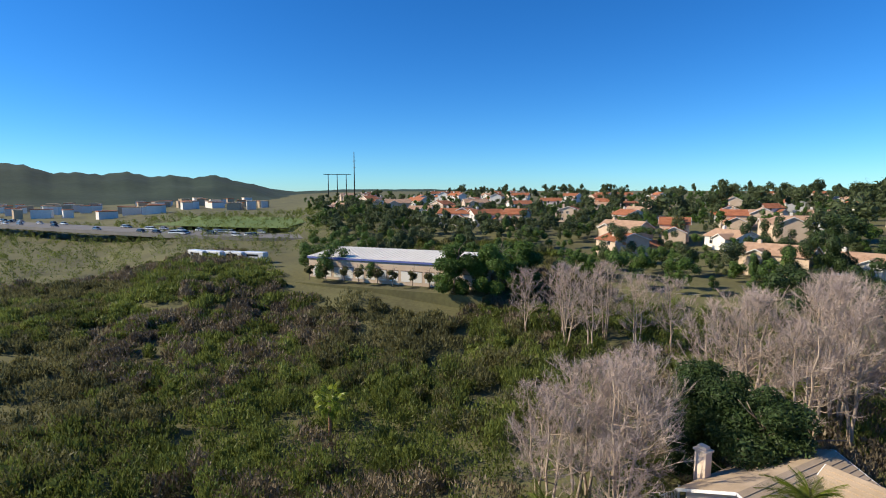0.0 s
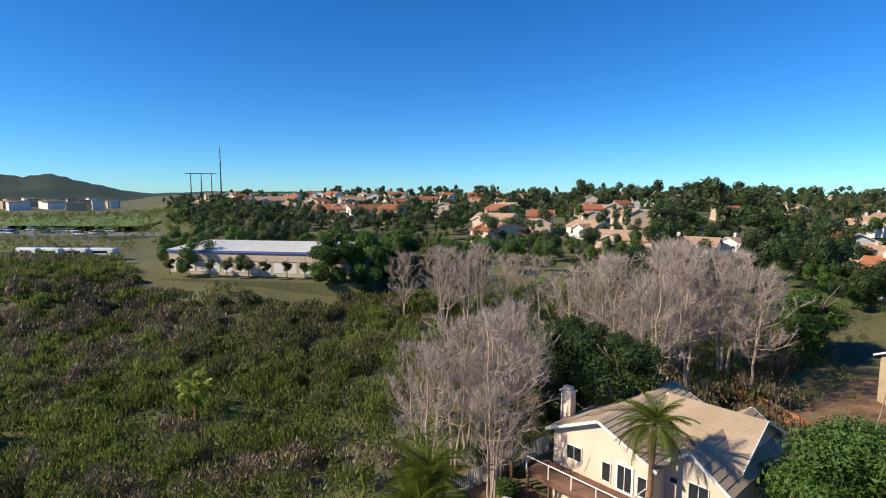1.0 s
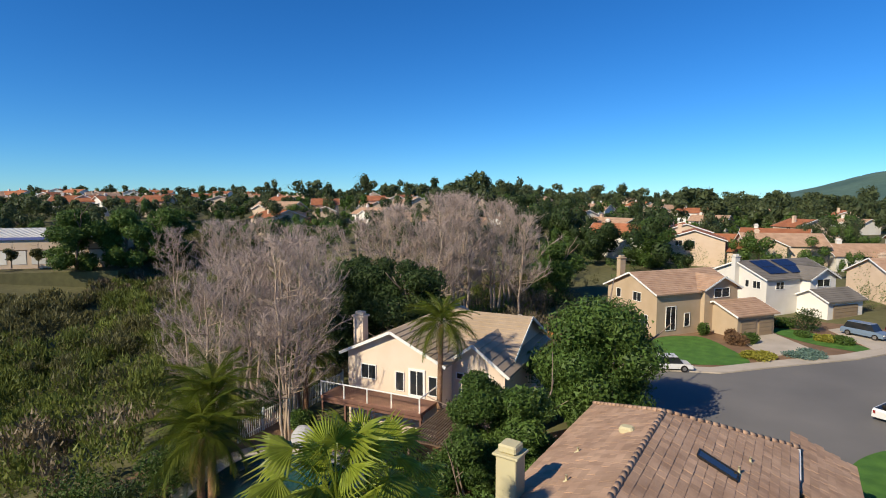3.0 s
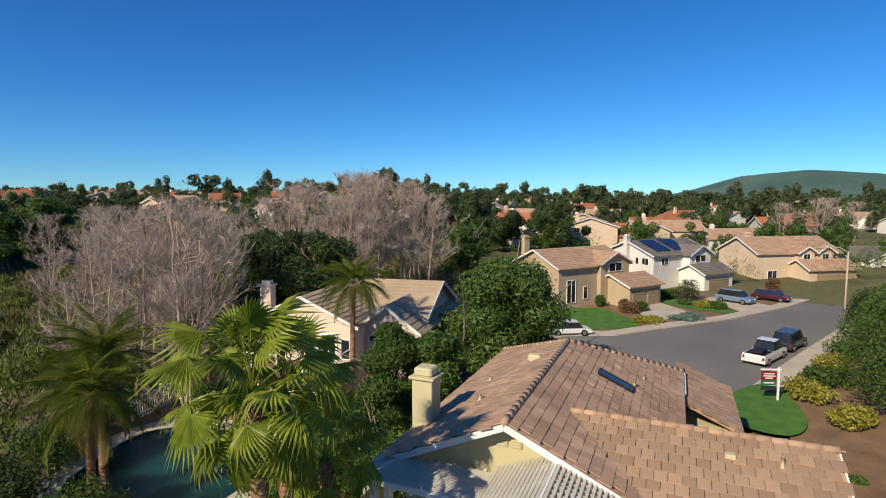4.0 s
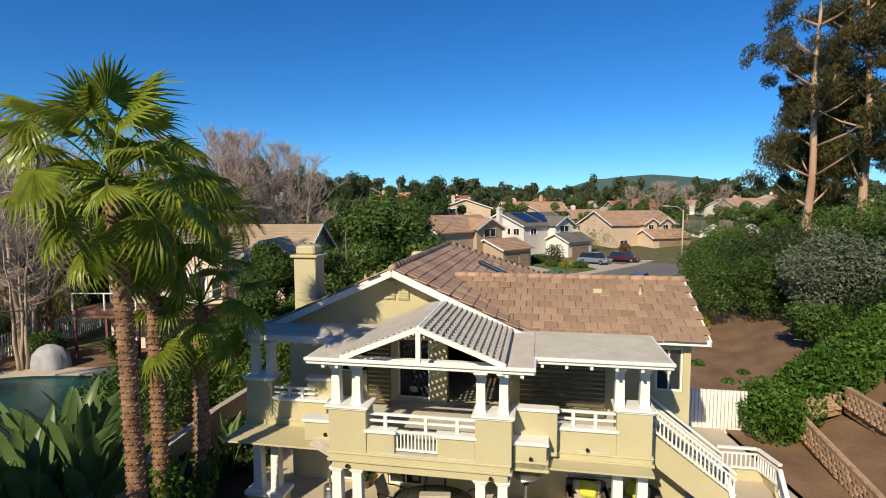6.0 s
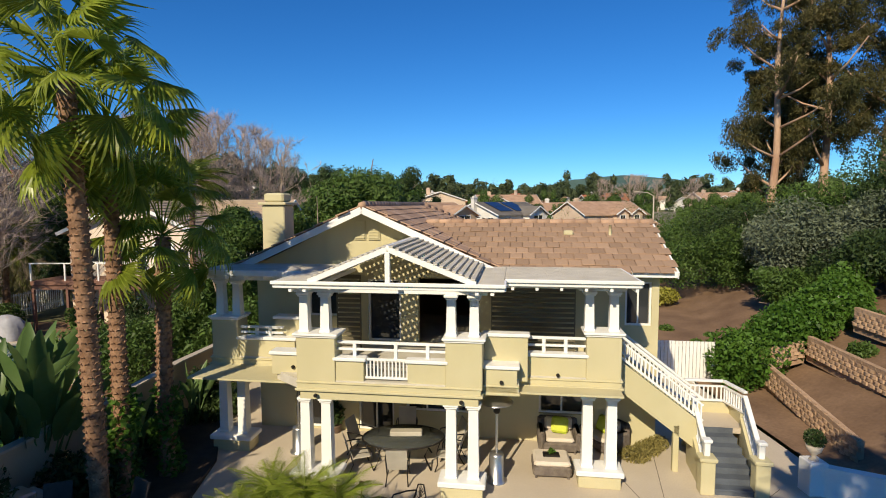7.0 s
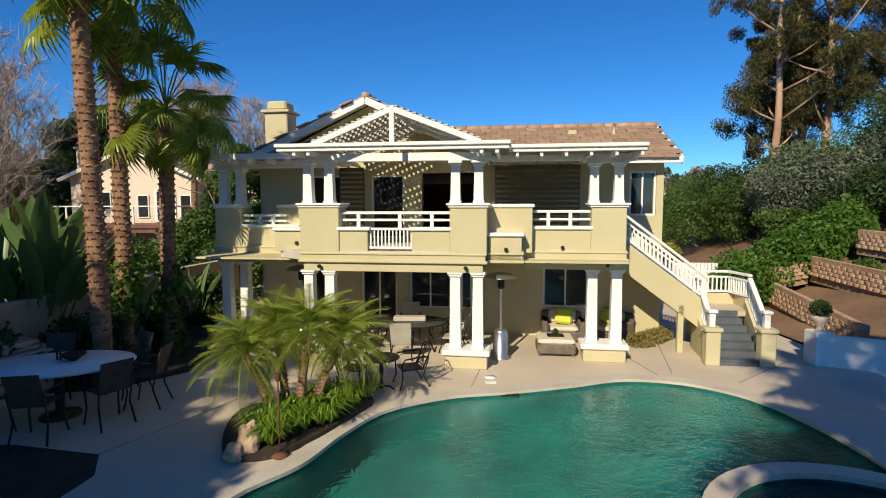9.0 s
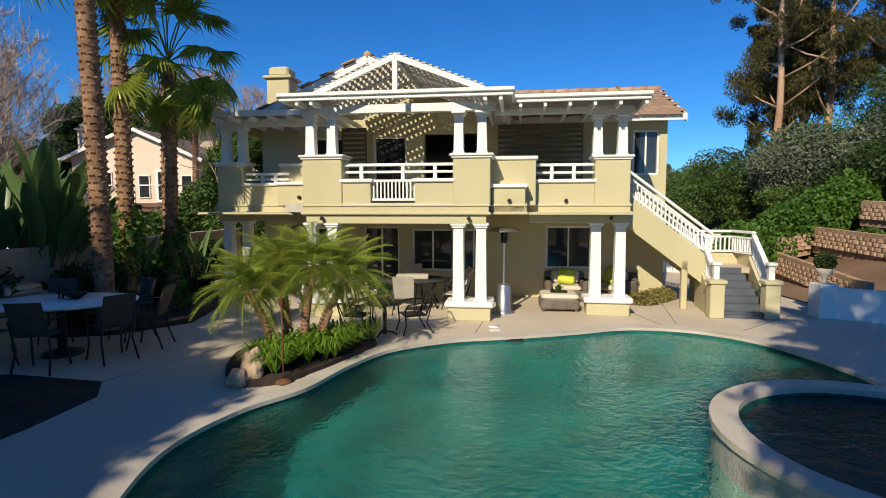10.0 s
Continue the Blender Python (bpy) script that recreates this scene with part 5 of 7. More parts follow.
    for x in (a0 - 0.03, a1 + 0.03):
        for s in (-1, 1):
            part("bargeboard", Geo().beam(m @ Vector((x, mid, z + rise - 0.08)), m @ Vector((x, mid + s * (half + over), z + rise - k * (half + over) - 0.08)), 0.05, 0.2), trim, roof)
    return roof


def gable_walls(parent, a0, a1, b0, b1, z0, z1, rise, axis, material):
    """Four walls whose ends run up into the gables."""
    poly = [(b0, z0), (b1, z0), (b1, z1), ((b0 + b1) / 2, z1 + rise - 0.13), (b0, z1)] if axis == "a" else [(a0, z0), (a1, z0), (a1, z1), ((a0 + a1) / 2, z1 + rise - 0.13), (a0, z1)]
    n = 5
    if axis == "a":
        vs = [(a0, b, z) for b, z in poly] + [(a1, b, z) for b, z in poly]
    else:
        vs = [(a, b1, z) for a, z in poly] + [(a, b0, z) for a, z in poly]
    fs = [tuple(range(n))[::-1], tuple(range(n, 2 * n))] + [(i, (i + 1) % n, n + (i + 1) % n, n + i) for i in range(n)]
    return part("wall", Geo().add(vs, fs), material, parent)


def face(a, b, side):
    """Turns window coordinates (along, depth) onto a wall: 0 front, 1 the -a side, 2 back, 3 the +a side."""
    return pose(a, b, 0, 0, 0, (0, -90, 180, 90)[side])


def make_house(label, m, blocks, wallmat, roofmat, chimneys=(), windows=(), garages=(), category="house", group="", courses=True):
    h = thing("house", label, category, m, group)
    for a0, a1, b0, b1, z1, rise, axis in blocks:
        gable_walls(h, a0, a1, b0, b1, -0.5, z1, rise, axis, wallmat)
        gable_roof(h, a0, a1, b0, b1, z1, rise, axis, roofmat, courses=courses)
    for a, b, z in chimneys:
        c = part("chimney", Geo().box(a - 0.45, a + 0.45, b - 0.35, b + 0.35, 0, z, 0.02), wallmat, h)
        part("chimney_cap", Geo().box(a - 0.55, a + 0.55, b - 0.45, b + 0.45, z, z + 0.14, 0.02).box(a - 0.35, a + 0.35, b - 0.25, b + 0.25, z + 0.14, z + 0.4, 0.03), wallmat, c)
    for a, b, side, w, z0, z1 in windows:
        window(h, -w / 2, w / 2, z0, z1, -0.03, "window", 2 if w > 0.9 else 1, turn=face(a, b, side))
    for a, b, side, w in garages:
        g = part("garage_door", Geo().box(-w / 2, w / 2, -0.05, 0.0, 0, 2.1, 0.01), BROWNDOOR, h, "panelled garage door", face(a, b, side))
        for k in range(4):
            part("panel", Geo().box(-w / 2 + 0.08, w / 2 - 0.08, -0.075, -0.05, 0.08 + k * 0.51, 0.5 + k * 0.51, 0.01), BROWNDOOR, g)
    return h


# street, kerb and lots
def ribbon(pts, w0, w1, z0, z1):
    """A strip along a line between two offsets, with its edge faces."""
    g = Geo()
    n = len(pts)
    vs = []
    for i, p in enumerate(pts):
        a, b = Vector(pts[max(0, i - 1)]), Vector(pts[min(n - 1, i + 1)])
        t = (b - a).normalized()
        s = Vector((-t.y, t.x))
        for w in (w0, w1):
            vs += [(p[0] + s.x * w, p[1] + s.y * w, z0), (p[0] + s.x * w, p[1] + s.y * w, z1)]
    fs = []
    for i in range(n - 1):
        k, j = 4 * i, 4 * i + 4
        fs += [(k + 1, k + 3, j + 3, j + 1), (k, k + 1, j + 1, j), (k + 3, k + 2, j + 2, j + 3)]
    return g.add(vs, fs)


def offset_line(pts, w):
    out = []
    for i, p in enumerate(pts):
        a, b = Vector(pts[max(0, i - 1)]), Vector(pts[min(len(pts) - 1, i + 1)])
        t = (b - a).normalized()
        out.append((p[0] - t.y * w, p[1] + t.x * w))
    return out


left = [(-7, 45), (-5.5, 50.5), (-1.5, 54.8), (3, 56), (8.4, 60.8), (16.2, 67.3), (24.8, 76.8), (38.4, 95), (55, 120)]
right = [(9.5, 35.8), (10.4, 39.9), (13.8, 45.5), (19.8, 55.1), (28.8, 69), (44, 90), (62, 117)]
street = sheet_with_holes([(-6, 40), *left, *right[::-1], (3, 34.5)], [], 0.02)
solo("road", street, ASPHALT, "grey asphalt residential street", "road", kind="structure")
for k, (ln, s) in enumerate(((left, 1), (right, -1))):
    solo("kerb", ribbon(ln, 0, 0.3 * s, -0.2, 0.14), KERB, "pale concrete kerb", "kerb", kind="structure")
    solo("pavement", ribbon(ln, 0.3 * s, 1.7 * s, -0.2, 0.13), KERB, "pale concrete pavement", "pavement", kind="structure")
# front lots
lot = offset_line(left, 1.7)
solo("front_yards", sheet_with_holes([*lot, (30, 128), (-12, 92), (-16, 60)], [], 0.08), DIRT, "brown planted soil of the front yards", "ground", kind="structure")
ST = pose(-3.6, 67.8, 0.1, 0, 0, 47)


def st(a, b, z=0.0):
    return ST @ Vector((a, b, z))


def lawn(pts, z, label):
    loop = smooth_loop(pts, 5)
    s = sum(loop[i - 1][0] * loop[i][1] - loop[i][0] * loop[i - 1][1] for i in range(len(loop)))
    g = sheet_with_holes(loop, [], z)
    solo("lawn", g, LAWN, label, "lawn", kind="structure")


lawn([(-3.4, 67.3), (-4.2, 62), (-2.5, 57.5), (2.5, 58.5), (5.8, 61), (3.8, 66.5), (1.5, 70), (-1, 69.5)], 0.12, "bright green front lawn")
lawn([(11, 79.5), (9.5, 76.5), (13, 72), (17.5, 70.3), (18.2, 72.5), (15, 77)], 0.12, "bright green front lawn")
lawn([(28, 88), (29, 84.5), (33, 90.5), (34, 95), (31, 94)], 0.12, "bright green front lawn")
lawn([(9.0, 35), (9.7, 39.5), (12.6, 43), (13.8, 41), (13.4, 36), (11.5, 33.5)], 0.16, "bright green front lawn beside the sale sign")
for pts in ([(7.5, 63.5), (12.5, 69.3), (8.2, 78.5), (4.5, 74)], [(18.5, 72), (23.2, 77.2), (18.8, 84), (16, 81)], [(34.5, 92.5), (39.5, 98.8), (38, 101.5), (34, 99.5)]):
    solo("driveway", Geo().prism(pts, -0.2, 0.15), KERB, "pale concrete driveway", "driveway", kind="structure")

make_house("tan stucco two-storey house with brown tile roof and garage", ST, [(0, 13, 0, 9, 5.4, 2.0, "a"), (7.0, 12.5, -0.6, 5, 5.7, 1.3, "b"), (8.4, 14.6, -4.2, 2, 2.9, 1.2, "a")], TAN, TILE, [(1.5, 8.3, 8.7)],
           [(2.2, -0.02, 0, 1.6, 0.6, 3.6), (0, 3.4, 1, 1.5, 3.8, 5.0), (0, 6.8, 1, 0.9, 3.8, 5.0), (9.8, -0.62, 0, 2.6, 4.3, 5.5), (0, 2.0, 1, 1.2, 1.0, 2.4), (4.8, -0.02, 0, 0.9, 0.9, 2.6)], [(10.2, -4.22, 0, 2.5), (13.1, -4.22, 0, 2.4)])
make_house("white two-storey house with solar panels on its roof", pose(9.6, 86.4, 0.0, 0, 0, 44), [(0, 13.5, 0, 10, 5.6, 2.0, "a"), (6.5, 11.5, -1.5, 3, 5.6, 1.3, "b"), (6, 12.8, -4.5, 0.5, 2.9, 1.2, "a")], OFFWHITE, GREYROOF, [(-0.4, 5, 8.2)],
           [(0, 1.6, 1, 1.3, 3.9, 5.0), (0, 3.2, 1, 0.7, 3.9, 5.0), (0, 7.2, 1, 1.4, 3.9, 5.0), (0, 2.5, 1, 1.0, 0.2, 2.1), (0, 5.0, 1, 1.0, 1.2, 2.2), (9.0, -1.52, 0, 2.6, 4.2, 5.3), (2.5, -0.02, 0, 1.6, 3.9, 5.0)], [(9.4, -4.52, 0, 4.8)])
solar = thing("solar_panels", "dark blue solar panels on the white house roof", "solar panel", pose(9.6, 86.4, 0.0, 0, 0, 44))
for i in range(6):
    for j in range(2):
        x0 = 1.6 + i * 1.15 + (0.8 if i > 2 else 0)
        pts = [(x, 5 - y, 7.6 - 0.4 * y + 0.18) for x, y in ((x0, 4.2 - 1.9 * j), (x0 + 1.1, 4.2 - 1.9 * j), (x0 + 1.1, 2.4 - 1.9 * j), (x0, 2.4 - 1.9 * j))]
        part("solar_panel", Geo().add(pts + [(x, y, z - 0.05) for x, y, z in pts], [(0, 1, 2, 3), (7, 6, 5, 4), (0, 4, 5, 1), (1, 5, 6, 2), (2, 6, 7, 3), (3, 7, 4, 0)]), SOLAR, solar)
make_house("tan two-storey house with brown roof and wide garage", pose(27.0, 97.5, 0.1, 0, 0, 24), [(0, 15, 0, 10, 5.2, 2.4, "a"), (6.5, 9.5, -1, 3, 5.4, 0.9, "b"), (10, 13, -1, 3, 5.4, 0.9, "b"), (6, 14.5, -4, 1, 2.9, 1.3, "a")], CREAM, TILE, [(2.5, 6, 7.9)],
           [(8, -1.02, 0, 1.3, 4.0, 5.0), (11.5, -1.02, 0, 1.3, 4.0, 5.0), (2.6, -0.02, 0, 1.8, 0.8, 2.2)], [(9.5, -4.02, 0, 4.6), (13.0, -4.02, 0, 2.4)])
make_house("low cream house with white gables and grey roof", pose(46, 112, 0.2, 0, 0, 5), [(0, 17, 0, 9, 3.2, 2.0, "a"), (2, 7, -2, 3, 3.2, 1.4, "b"), (9.5, 15, -2.5, 3, 3.2, 1.5, "b")], OFFWHITE, GREYROOF, [], [(4.5, -2.02, 0, 1.8, 0.9, 2.2), (12.2, -2.52, 0, 2.2, 0.7, 2.2)])
make_house("tan two-storey house with brown roof", pose(60, 118, 0.4, 0, 0, -5), [(0, 12, 0, 9, 5.2, 2.2, "b"), (10, 22, 1, 10, 5.0, 2.0, "a")], CREAM, TILE, [], [(6, -0.02, 0, 1.4, 3.8, 5.0), (14, 0.98, 0, 1.6, 3.6, 4.8)])

# the house next door
next_door = make_house("pink stucco two-storey house with balcony next door", pose(-22.8, 31.4, 0), [(0.3, 8.0, 0, 10.5, 5.75, 1.75, "b"), (7.5, 11.9, 1.6, 11.5, 5.2, 1.6, "b"), (5.5, 11.5, 4, 12, 5.6, 2.0, "a")], mat("pale_peach_stucco", (0.68, 0.55, 0.43), (0.74, 0.61, 0.49), 0.5, 0.9, bump=0.3, bscale=40, fine=0.08), mat("beige_roof_tile", (0.36, 0.27, 0.18), (0.46, 0.35, 0.25), 0.5, 0.9, bump=0.3, bscale=12, fine=0.2, island=0.15), [(-0.2, 2.4, 7.6)],
                       [(2.1, -0.02, 0, 1.3, 3.7, 4.8), (4.7, -0.02, 0, 0.7, 3.2, 4.6), (7.3, -0.02, 0, 0.7, 3.2, 4.6), (10.2, 1.58, 0, 1.3, 3.4, 4.7), (8.6, 1.58, 0, 0.6, 4.1, 4.6), (8.6, 1.58, 0, 0.7, 0.3, 2.2), (10.2, 1.58, 0, 0.9, 0.3, 2.2)])
dr = window(next_door, 5.4, 6.7, 2.95, 4.95, -0.05, "french_door", 2, 0.16)
bal = thing("glass_balcony", "long balcony with white-framed glass rail next door", "balcony", pose(-22.8, 31.4, 0))
DECKWOOD = mat("red_brown_deck", (0.15, 0.075, 0.055), (0.2, 0.10, 0.07), 2, 0.8, fine=0.15)
part("deck", Geo().box(-0.4, 7.6, -2.4, -0.03, 2.65, 2.9, 0.02), DECKWOOD, bal)
part("beam", Geo().box(-0.4, 7.6, -2.3, -2.1, 2.4, 2.65), DECKWOOD, bal)
for a in (-0.35, 1.6, 3.5, 5.4, 7.5):
    part("post", Geo().box(a - 0.04, a + 0.04, -2.4, -2.32, 2.9, 3.9, 0.008), WHITE, bal)
    part("support_post", Geo().box(a - 0.07, a + 0.07, -2.3, -2.16, 0, 2.4), DECKWOOD, bal)
part("rail", Geo().box(-0.4, 7.6, -2.41, -2.33, 3.88, 3.95, 0.008), WHITE, bal)
part("rail", Geo().box(7.52, 7.6, -2.4, -0.05, 3.88, 3.95, 0.008), WHITE, bal)
CLEAR = mat("clear_rail_glass", (0.9, 0.95, 0.95), None, 1, 0.02, trans=1.0, ior=1.1, fine=0.0)
for a0, a1 in ((-0.3, 1.55), (1.65, 3.45), (3.55, 5.35), (5.45, 7.45)):
    gl = part("pane", Geo().box(a0, a1, -2.37, -2.36, 3.0, 3.85), CLEAR, bal)
    gl.visible_shadow = False
# its garden: patio, pool, fence, lattice roof, covered grill
NPOOL = smooth_loop([(-25.2, 20.5), (-25.6, 23.5), (-24.5, 25.4), (-21.5, 26), (-18.6, 25.6), (-16.4, 22.5), (-15.9, 19.6), (-17.6, 16.8), (-21, 16.6), (-24, 17.8)])
if sum(NPOOL[i - 1][0] * NPOOL[i][1] - NPOOL[i][0] * NPOOL[i - 1][1] for i in range(len(NPOOL))) > 0:
    NPOOL = NPOOL[::-1]
build_pool(NPOOL, 1.6, -0.12, "swimming_pool", "kidney-shaped blue-green pool next door", PLASTER_SHADED)
solo("garden_patio", sheet_with_holes([(-30, 9.8), (-9.4, 9.8), (-9.4, 14.6), (-10.2, 31.5), (-30, 31.5)], [grow(NPOOL, 0.36)], -0.01), DIRT, "brown mulched garden round the pool next door", "ground", kind="structure")
solo("garden_paving", band(grow(NPOOL, 0.36), grow(NPOOL, 1.25), -0.2, 0.012), CONCRETE, "tan paving round the pool next door", "pavement", kind="structure")
lawn([(-15, 14), (-13, 13.5), (-11.5, 15), (-12.5, 18.5), (-14.5, 19), (-15, 16.5)], 0.03, "green garden lawn next door")
fence = thing("picket_fence", "white metal picket fence along the creek", "fence")
for k in range(60):
    y = 25.5 + k * 0.2
    part("picket", Geo().box(-27.52, -27.48, y - 0.03, y + 0.03, -0.1, 1.45), WHITE, fence)
for z in (0.25, 1.3):
    part("rail", Geo().box(-27.54, -27.5, 25.4, 37.5, z, z + 0.06), WHITE, fence)
for k in range(6):
    part("post", Geo().box(-27.56, -27.44, 25.4 + 2.4 * k, 25.52 + 2.4 * k, -0.1, 1.65, 0.01), WHITE, fence)
lat = thing("lattice_roof", "brown lattice patio roof next door", "patio cover")
BROWN = mat("brown_lattice", (0.10, 0.065, 0.045), (0.15, 0.10, 0.07), 2, 0.8, fine=0.15)
for k in range(24):
    part("slat", Geo().box(-14.6 + k * 0.18, -14.5 + k * 0.18, 26.0, 31.0, 2.66, 2.72), BROWN, lat)
for k in range(8):
    part("rafter", Geo().box(-14.7, -10.3, 26.1 + k * 0.65, 26.16 + k * 0.65, 2.5, 2.65), BROWN, lat)
for x, y in ((-14.5, 26.2), (-10.5, 26.2), (-14.5, 30.8), (-10.5, 30.8)):
    part("post", Geo().box(x - 0.07, x + 0.07, y - 0.07, y + 0.07, 0, 2.5), BROWN, lat)
COVER = mat("grey_cover_cloth", (0.30, 0.30, 0.33), (0.42, 0.42, 0.45), 2, 0.7, bump=0.6, bscale=6, fine=0.15)
rs = np.random.RandomState(4)
n = 18
prof = [(1.0, 0.0), (0.98, 0.35), (0.9, 0.8), (0.6, 1.15), (0.25, 1.3), (0.02, 1.34)]
g = Geo().add([(r * (1 + 0.1 * math.sin(5 * 6.283 * j / n)) * math.cos(6.283 * j / n), 0.75 * r * (1 + 0.1 * math.sin(5 * 6.283 * j / n)) * math.sin(6.283 * j / n), z) for r, z in prof for j in range(n)],
              [(i * n + j, i * n + (j + 1) % n, (i + 1) * n + (j + 1) % n, (i + 1) * n + j) for i in range(len(prof) - 1) for j in range(n)], None, True)
solo("covered_grill", g, COVER, "outdoor grill under a grey cloth cover", "grill", m=pose(-23.2, 27.2, 0.02))
for i, p in enumerate(((-8.5, 31.5, -3.5, 38), (-21, 63, -12.5, 57.5), (5.8, 80, 9, 76.5))):
    f = thing("board_fence", "orange-brown wooden board fence", "fence", None, "wooden board fences")
    a, b = Vector(p[:2]), Vector(p[2:])
    k = int((b - a).length / 0.22)
    for j in range(k):
        c = a.lerp(b, (j + 0.5) / k)
        ang = math.degrees(math.atan2((b - a).y, (b - a).x))
        part("board", Geo().box(-0.1, 0.1, -0.015, 0.015, 0, 1.75), FENCEWOOD, f, m=pose(c.x, c.y, max(-0.1, float(height(c.x, c.y))), 0, 0, ang))


# vehicles
def car(label, m, paint, L=4.6, W=1.8, H=1.5, cabin=(0.22, 0.9), kind="car", category="car"):
    c = thing(kind, label, category, m)
    hz = H * 0.56
    prof = [(-L / 2, 0.32), (-L / 2, hz * 0.82), (-L / 2 + 0.1, hz), (L / 2 - 0.9, hz), (L / 2 - 0.1, hz * 0.86), (L / 2, hz * 0.6), (L / 2, 0.32)]
    vs = [(x, s * W / 2 * (0.96 if z < hz * 0.9 else 0.9), z) for s in (-1, 1) for x, z in prof]
    k = len(prof)
    fs = [tuple(range(k)), tuple(range(2 * k - 1, k - 1, -1))] + [(i, k + i, k + (i + 1) % k, (i + 1) % k) for i in range(k)]
    part("body", Geo().add(vs, fs), paint, c)
    x0, x1 = -L / 2 + L * cabin[0] * 0.2 + 0.08, -L / 2 + L * cabin[1] * 0.8
    if kind == "pickup_truck":
        x0, x1 = -0.25, 1.35
        part("bed", Geo().box(-L / 2 + 0.12, -0.4, -W / 2 + 0.16, W / 2 - 0.16, hz + 0.002, hz + 0.01), IRON, c)
        part("bed_load", Geo().box(-L / 2 + 0.4, -0.9, -0.5, 0.45, hz, hz + 0.3, 0.06), IRON, c, "dark load in the truck bed")
    t = 0.35
    vs = [(x0, -W * 0.43, hz), (x1 + t, -W * 0.43, hz), (x1 + t, W * 0.43, hz), (x0, W * 0.43, hz), (x0 + t, -W * 0.36, H), (x1 - t * 0.4, -W * 0.36, H), (x1 - t * 0.4, W * 0.36, H), (x0 + t, W * 0.36, H)]
    part("glazing", Geo().add(vs, [(0, 1, 5, 4), (1, 2, 6, 5), (2, 3, 7, 6), (3, 0, 4, 7)]), GLASS, c)
    part("cabin_roof", Geo().box(x0 + t - 0.02, x1 - t * 0.4 + 0.02, -W * 0.37, W * 0.37, H - 0.02, H + 0.03, 0.012), paint, c)
    for sx in (-L / 2 + 0.85, L / 2 - 0.85):
        for sy in (-1, 1):
            w = part("wheel", Geo().lathe([(0.33, -0.1), (0.34, -0.05), (0.34, 0.05), (0.33, 0.1)], 16, Matrix.Translation((sx, sy * (W / 2 - 0.08), 0.34)) @ pose(0, 0, 0, 90)), IRON, c)
            part("rim", Geo().lathe([(0.2, -0.115), (0.2, 0.115)], 10, Matrix.Translation((sx, sy * (W / 2 - 0.08), 0.34)) @ pose(0, 0, 0, 90)), STEEL, w)
    for sy in (-1, 1):
        part("headlight", Geo().box(L / 2 - 0.06, L / 2 + 0.012, sy * W * 0.36 - 0.16, sy * W * 0.36 + 0.16, hz * 0.62, hz * 0.78, 0.01), WHITE, c)
        part("tail_light", Geo().box(-L / 2 - 0.012, -L / 2 + 0.05, sy * W * 0.4 - 0.08, sy * W * 0.4 + 0.08, hz * 0.6, hz * 0.85, 0.01), RED, c)
    return c


def paint(name, col):
    return mat(name, col, None, 1, 0.25, 0.1, fine=0.03, spec=0.6)


RED = paint("red_plastic", (0.25, 0.02, 0.02))
WHITEP, DARKP, BLUEP, MAROON = paint("white_car_paint", (0.7, 0.7, 0.7)), paint("dark_car_paint", (0.03, 0.035, 0.045)), paint("blue_grey_paint", (0.16, 0.22, 0.3)), paint("maroon_paint", (0.08, 0.012, 0.02))
car("white pickup truck parked at the kerb", pose(15.0, 50.4, 0.02, 0, 0, 56), WHITEP, 5.2, 1.9, 1.75, kind="pickup_truck", category="truck")
car("dark grey sport utility vehicle parked at the kerb", pose(18.4, 55.4, 0.02, 0, 0, 56), DARKP, 4.6, 1.85, 1.7)
car("white sedan parked by the lawn", pose(-1.8, 55.3, 0.02, 0, 0, 20), WHITEP, 4.5, 1.8, 1.42)
car("blue-grey sport utility vehicle in a driveway", pose(19.2, 78.5, 0.15, 0, 0, -40), BLUEP, 4.6, 1.85, 1.7)
car("dark maroon sedan in a driveway", pose(24.4, 81.5, 0.15, 0, 0, -35), MAROON, 4.6, 1.8, 1.45)
car("dark van parked farther up the street", pose(31.5, 72.5, 0.02, 0, 0, 55), DARKP, 4.8, 1.9, 1.8)
# street lamp and sale sign
lamp = thing("street_lamp", "tall pale concrete street lamp", "street lamp", pose(27.4, 67, 0.05))
part("pole", Geo().tube([(0, 0, 0), (0, 0, 4), (0, 0, 8.2)], [0.13, 0.1, 0.07], 10), KERB, lamp)
part("arm", Geo().tube([(0, 0, 8.1), (-0.6, 0.5, 8.6), (-1.5, 1.2, 8.7)], 0.04, 6), KERB, lamp)
part("lamp_head", Geo().box(-2.1, -1.4, 1.1, 1.35, 8.62, 8.78, 0.03), KERB, lamp)
sign = thing("sale_sign", "red and green property sale sign on a white post", "sign", pose(12.3, 39.6, 0.15, 0, 0, 12))
part("post", Geo().box(0.5, 0.62, -0.06, 0.06, 0, 2.3, 0.01), WHITE, sign)
part("crossbar", Geo().box(-0.65, 0.72, -0.05, 0.05, 2.1, 2.2, 0.01), WHITE, sign)
board = part("board", Geo().box(-0.6, 0.42, -0.02, 0.02, 1.05, 2.02), RED, sign, "red board with white bars for lettering")
part("board_panel", Geo().box(-0.6, 0.42, -0.03, -0.02, 1.05, 1.4), mat("sign_green", (0.02, 0.12, 0.06)), board)
for k, (z, w) in enumerate(((1.85, 0.7), (1.7, 0.8), (1.55, 0.5), (1.22, 0.7))):
    part("lettering_bar", Geo().box(-0.09 - w / 2, -0.09 + w / 2, -0.04, -0.03, z - 0.035, z + 0.035), WHITE, board)
part("rider", Geo().box(-0.6, 0.42, -0.02, 0.02, 0.7, 0.98), DARKP, sign)
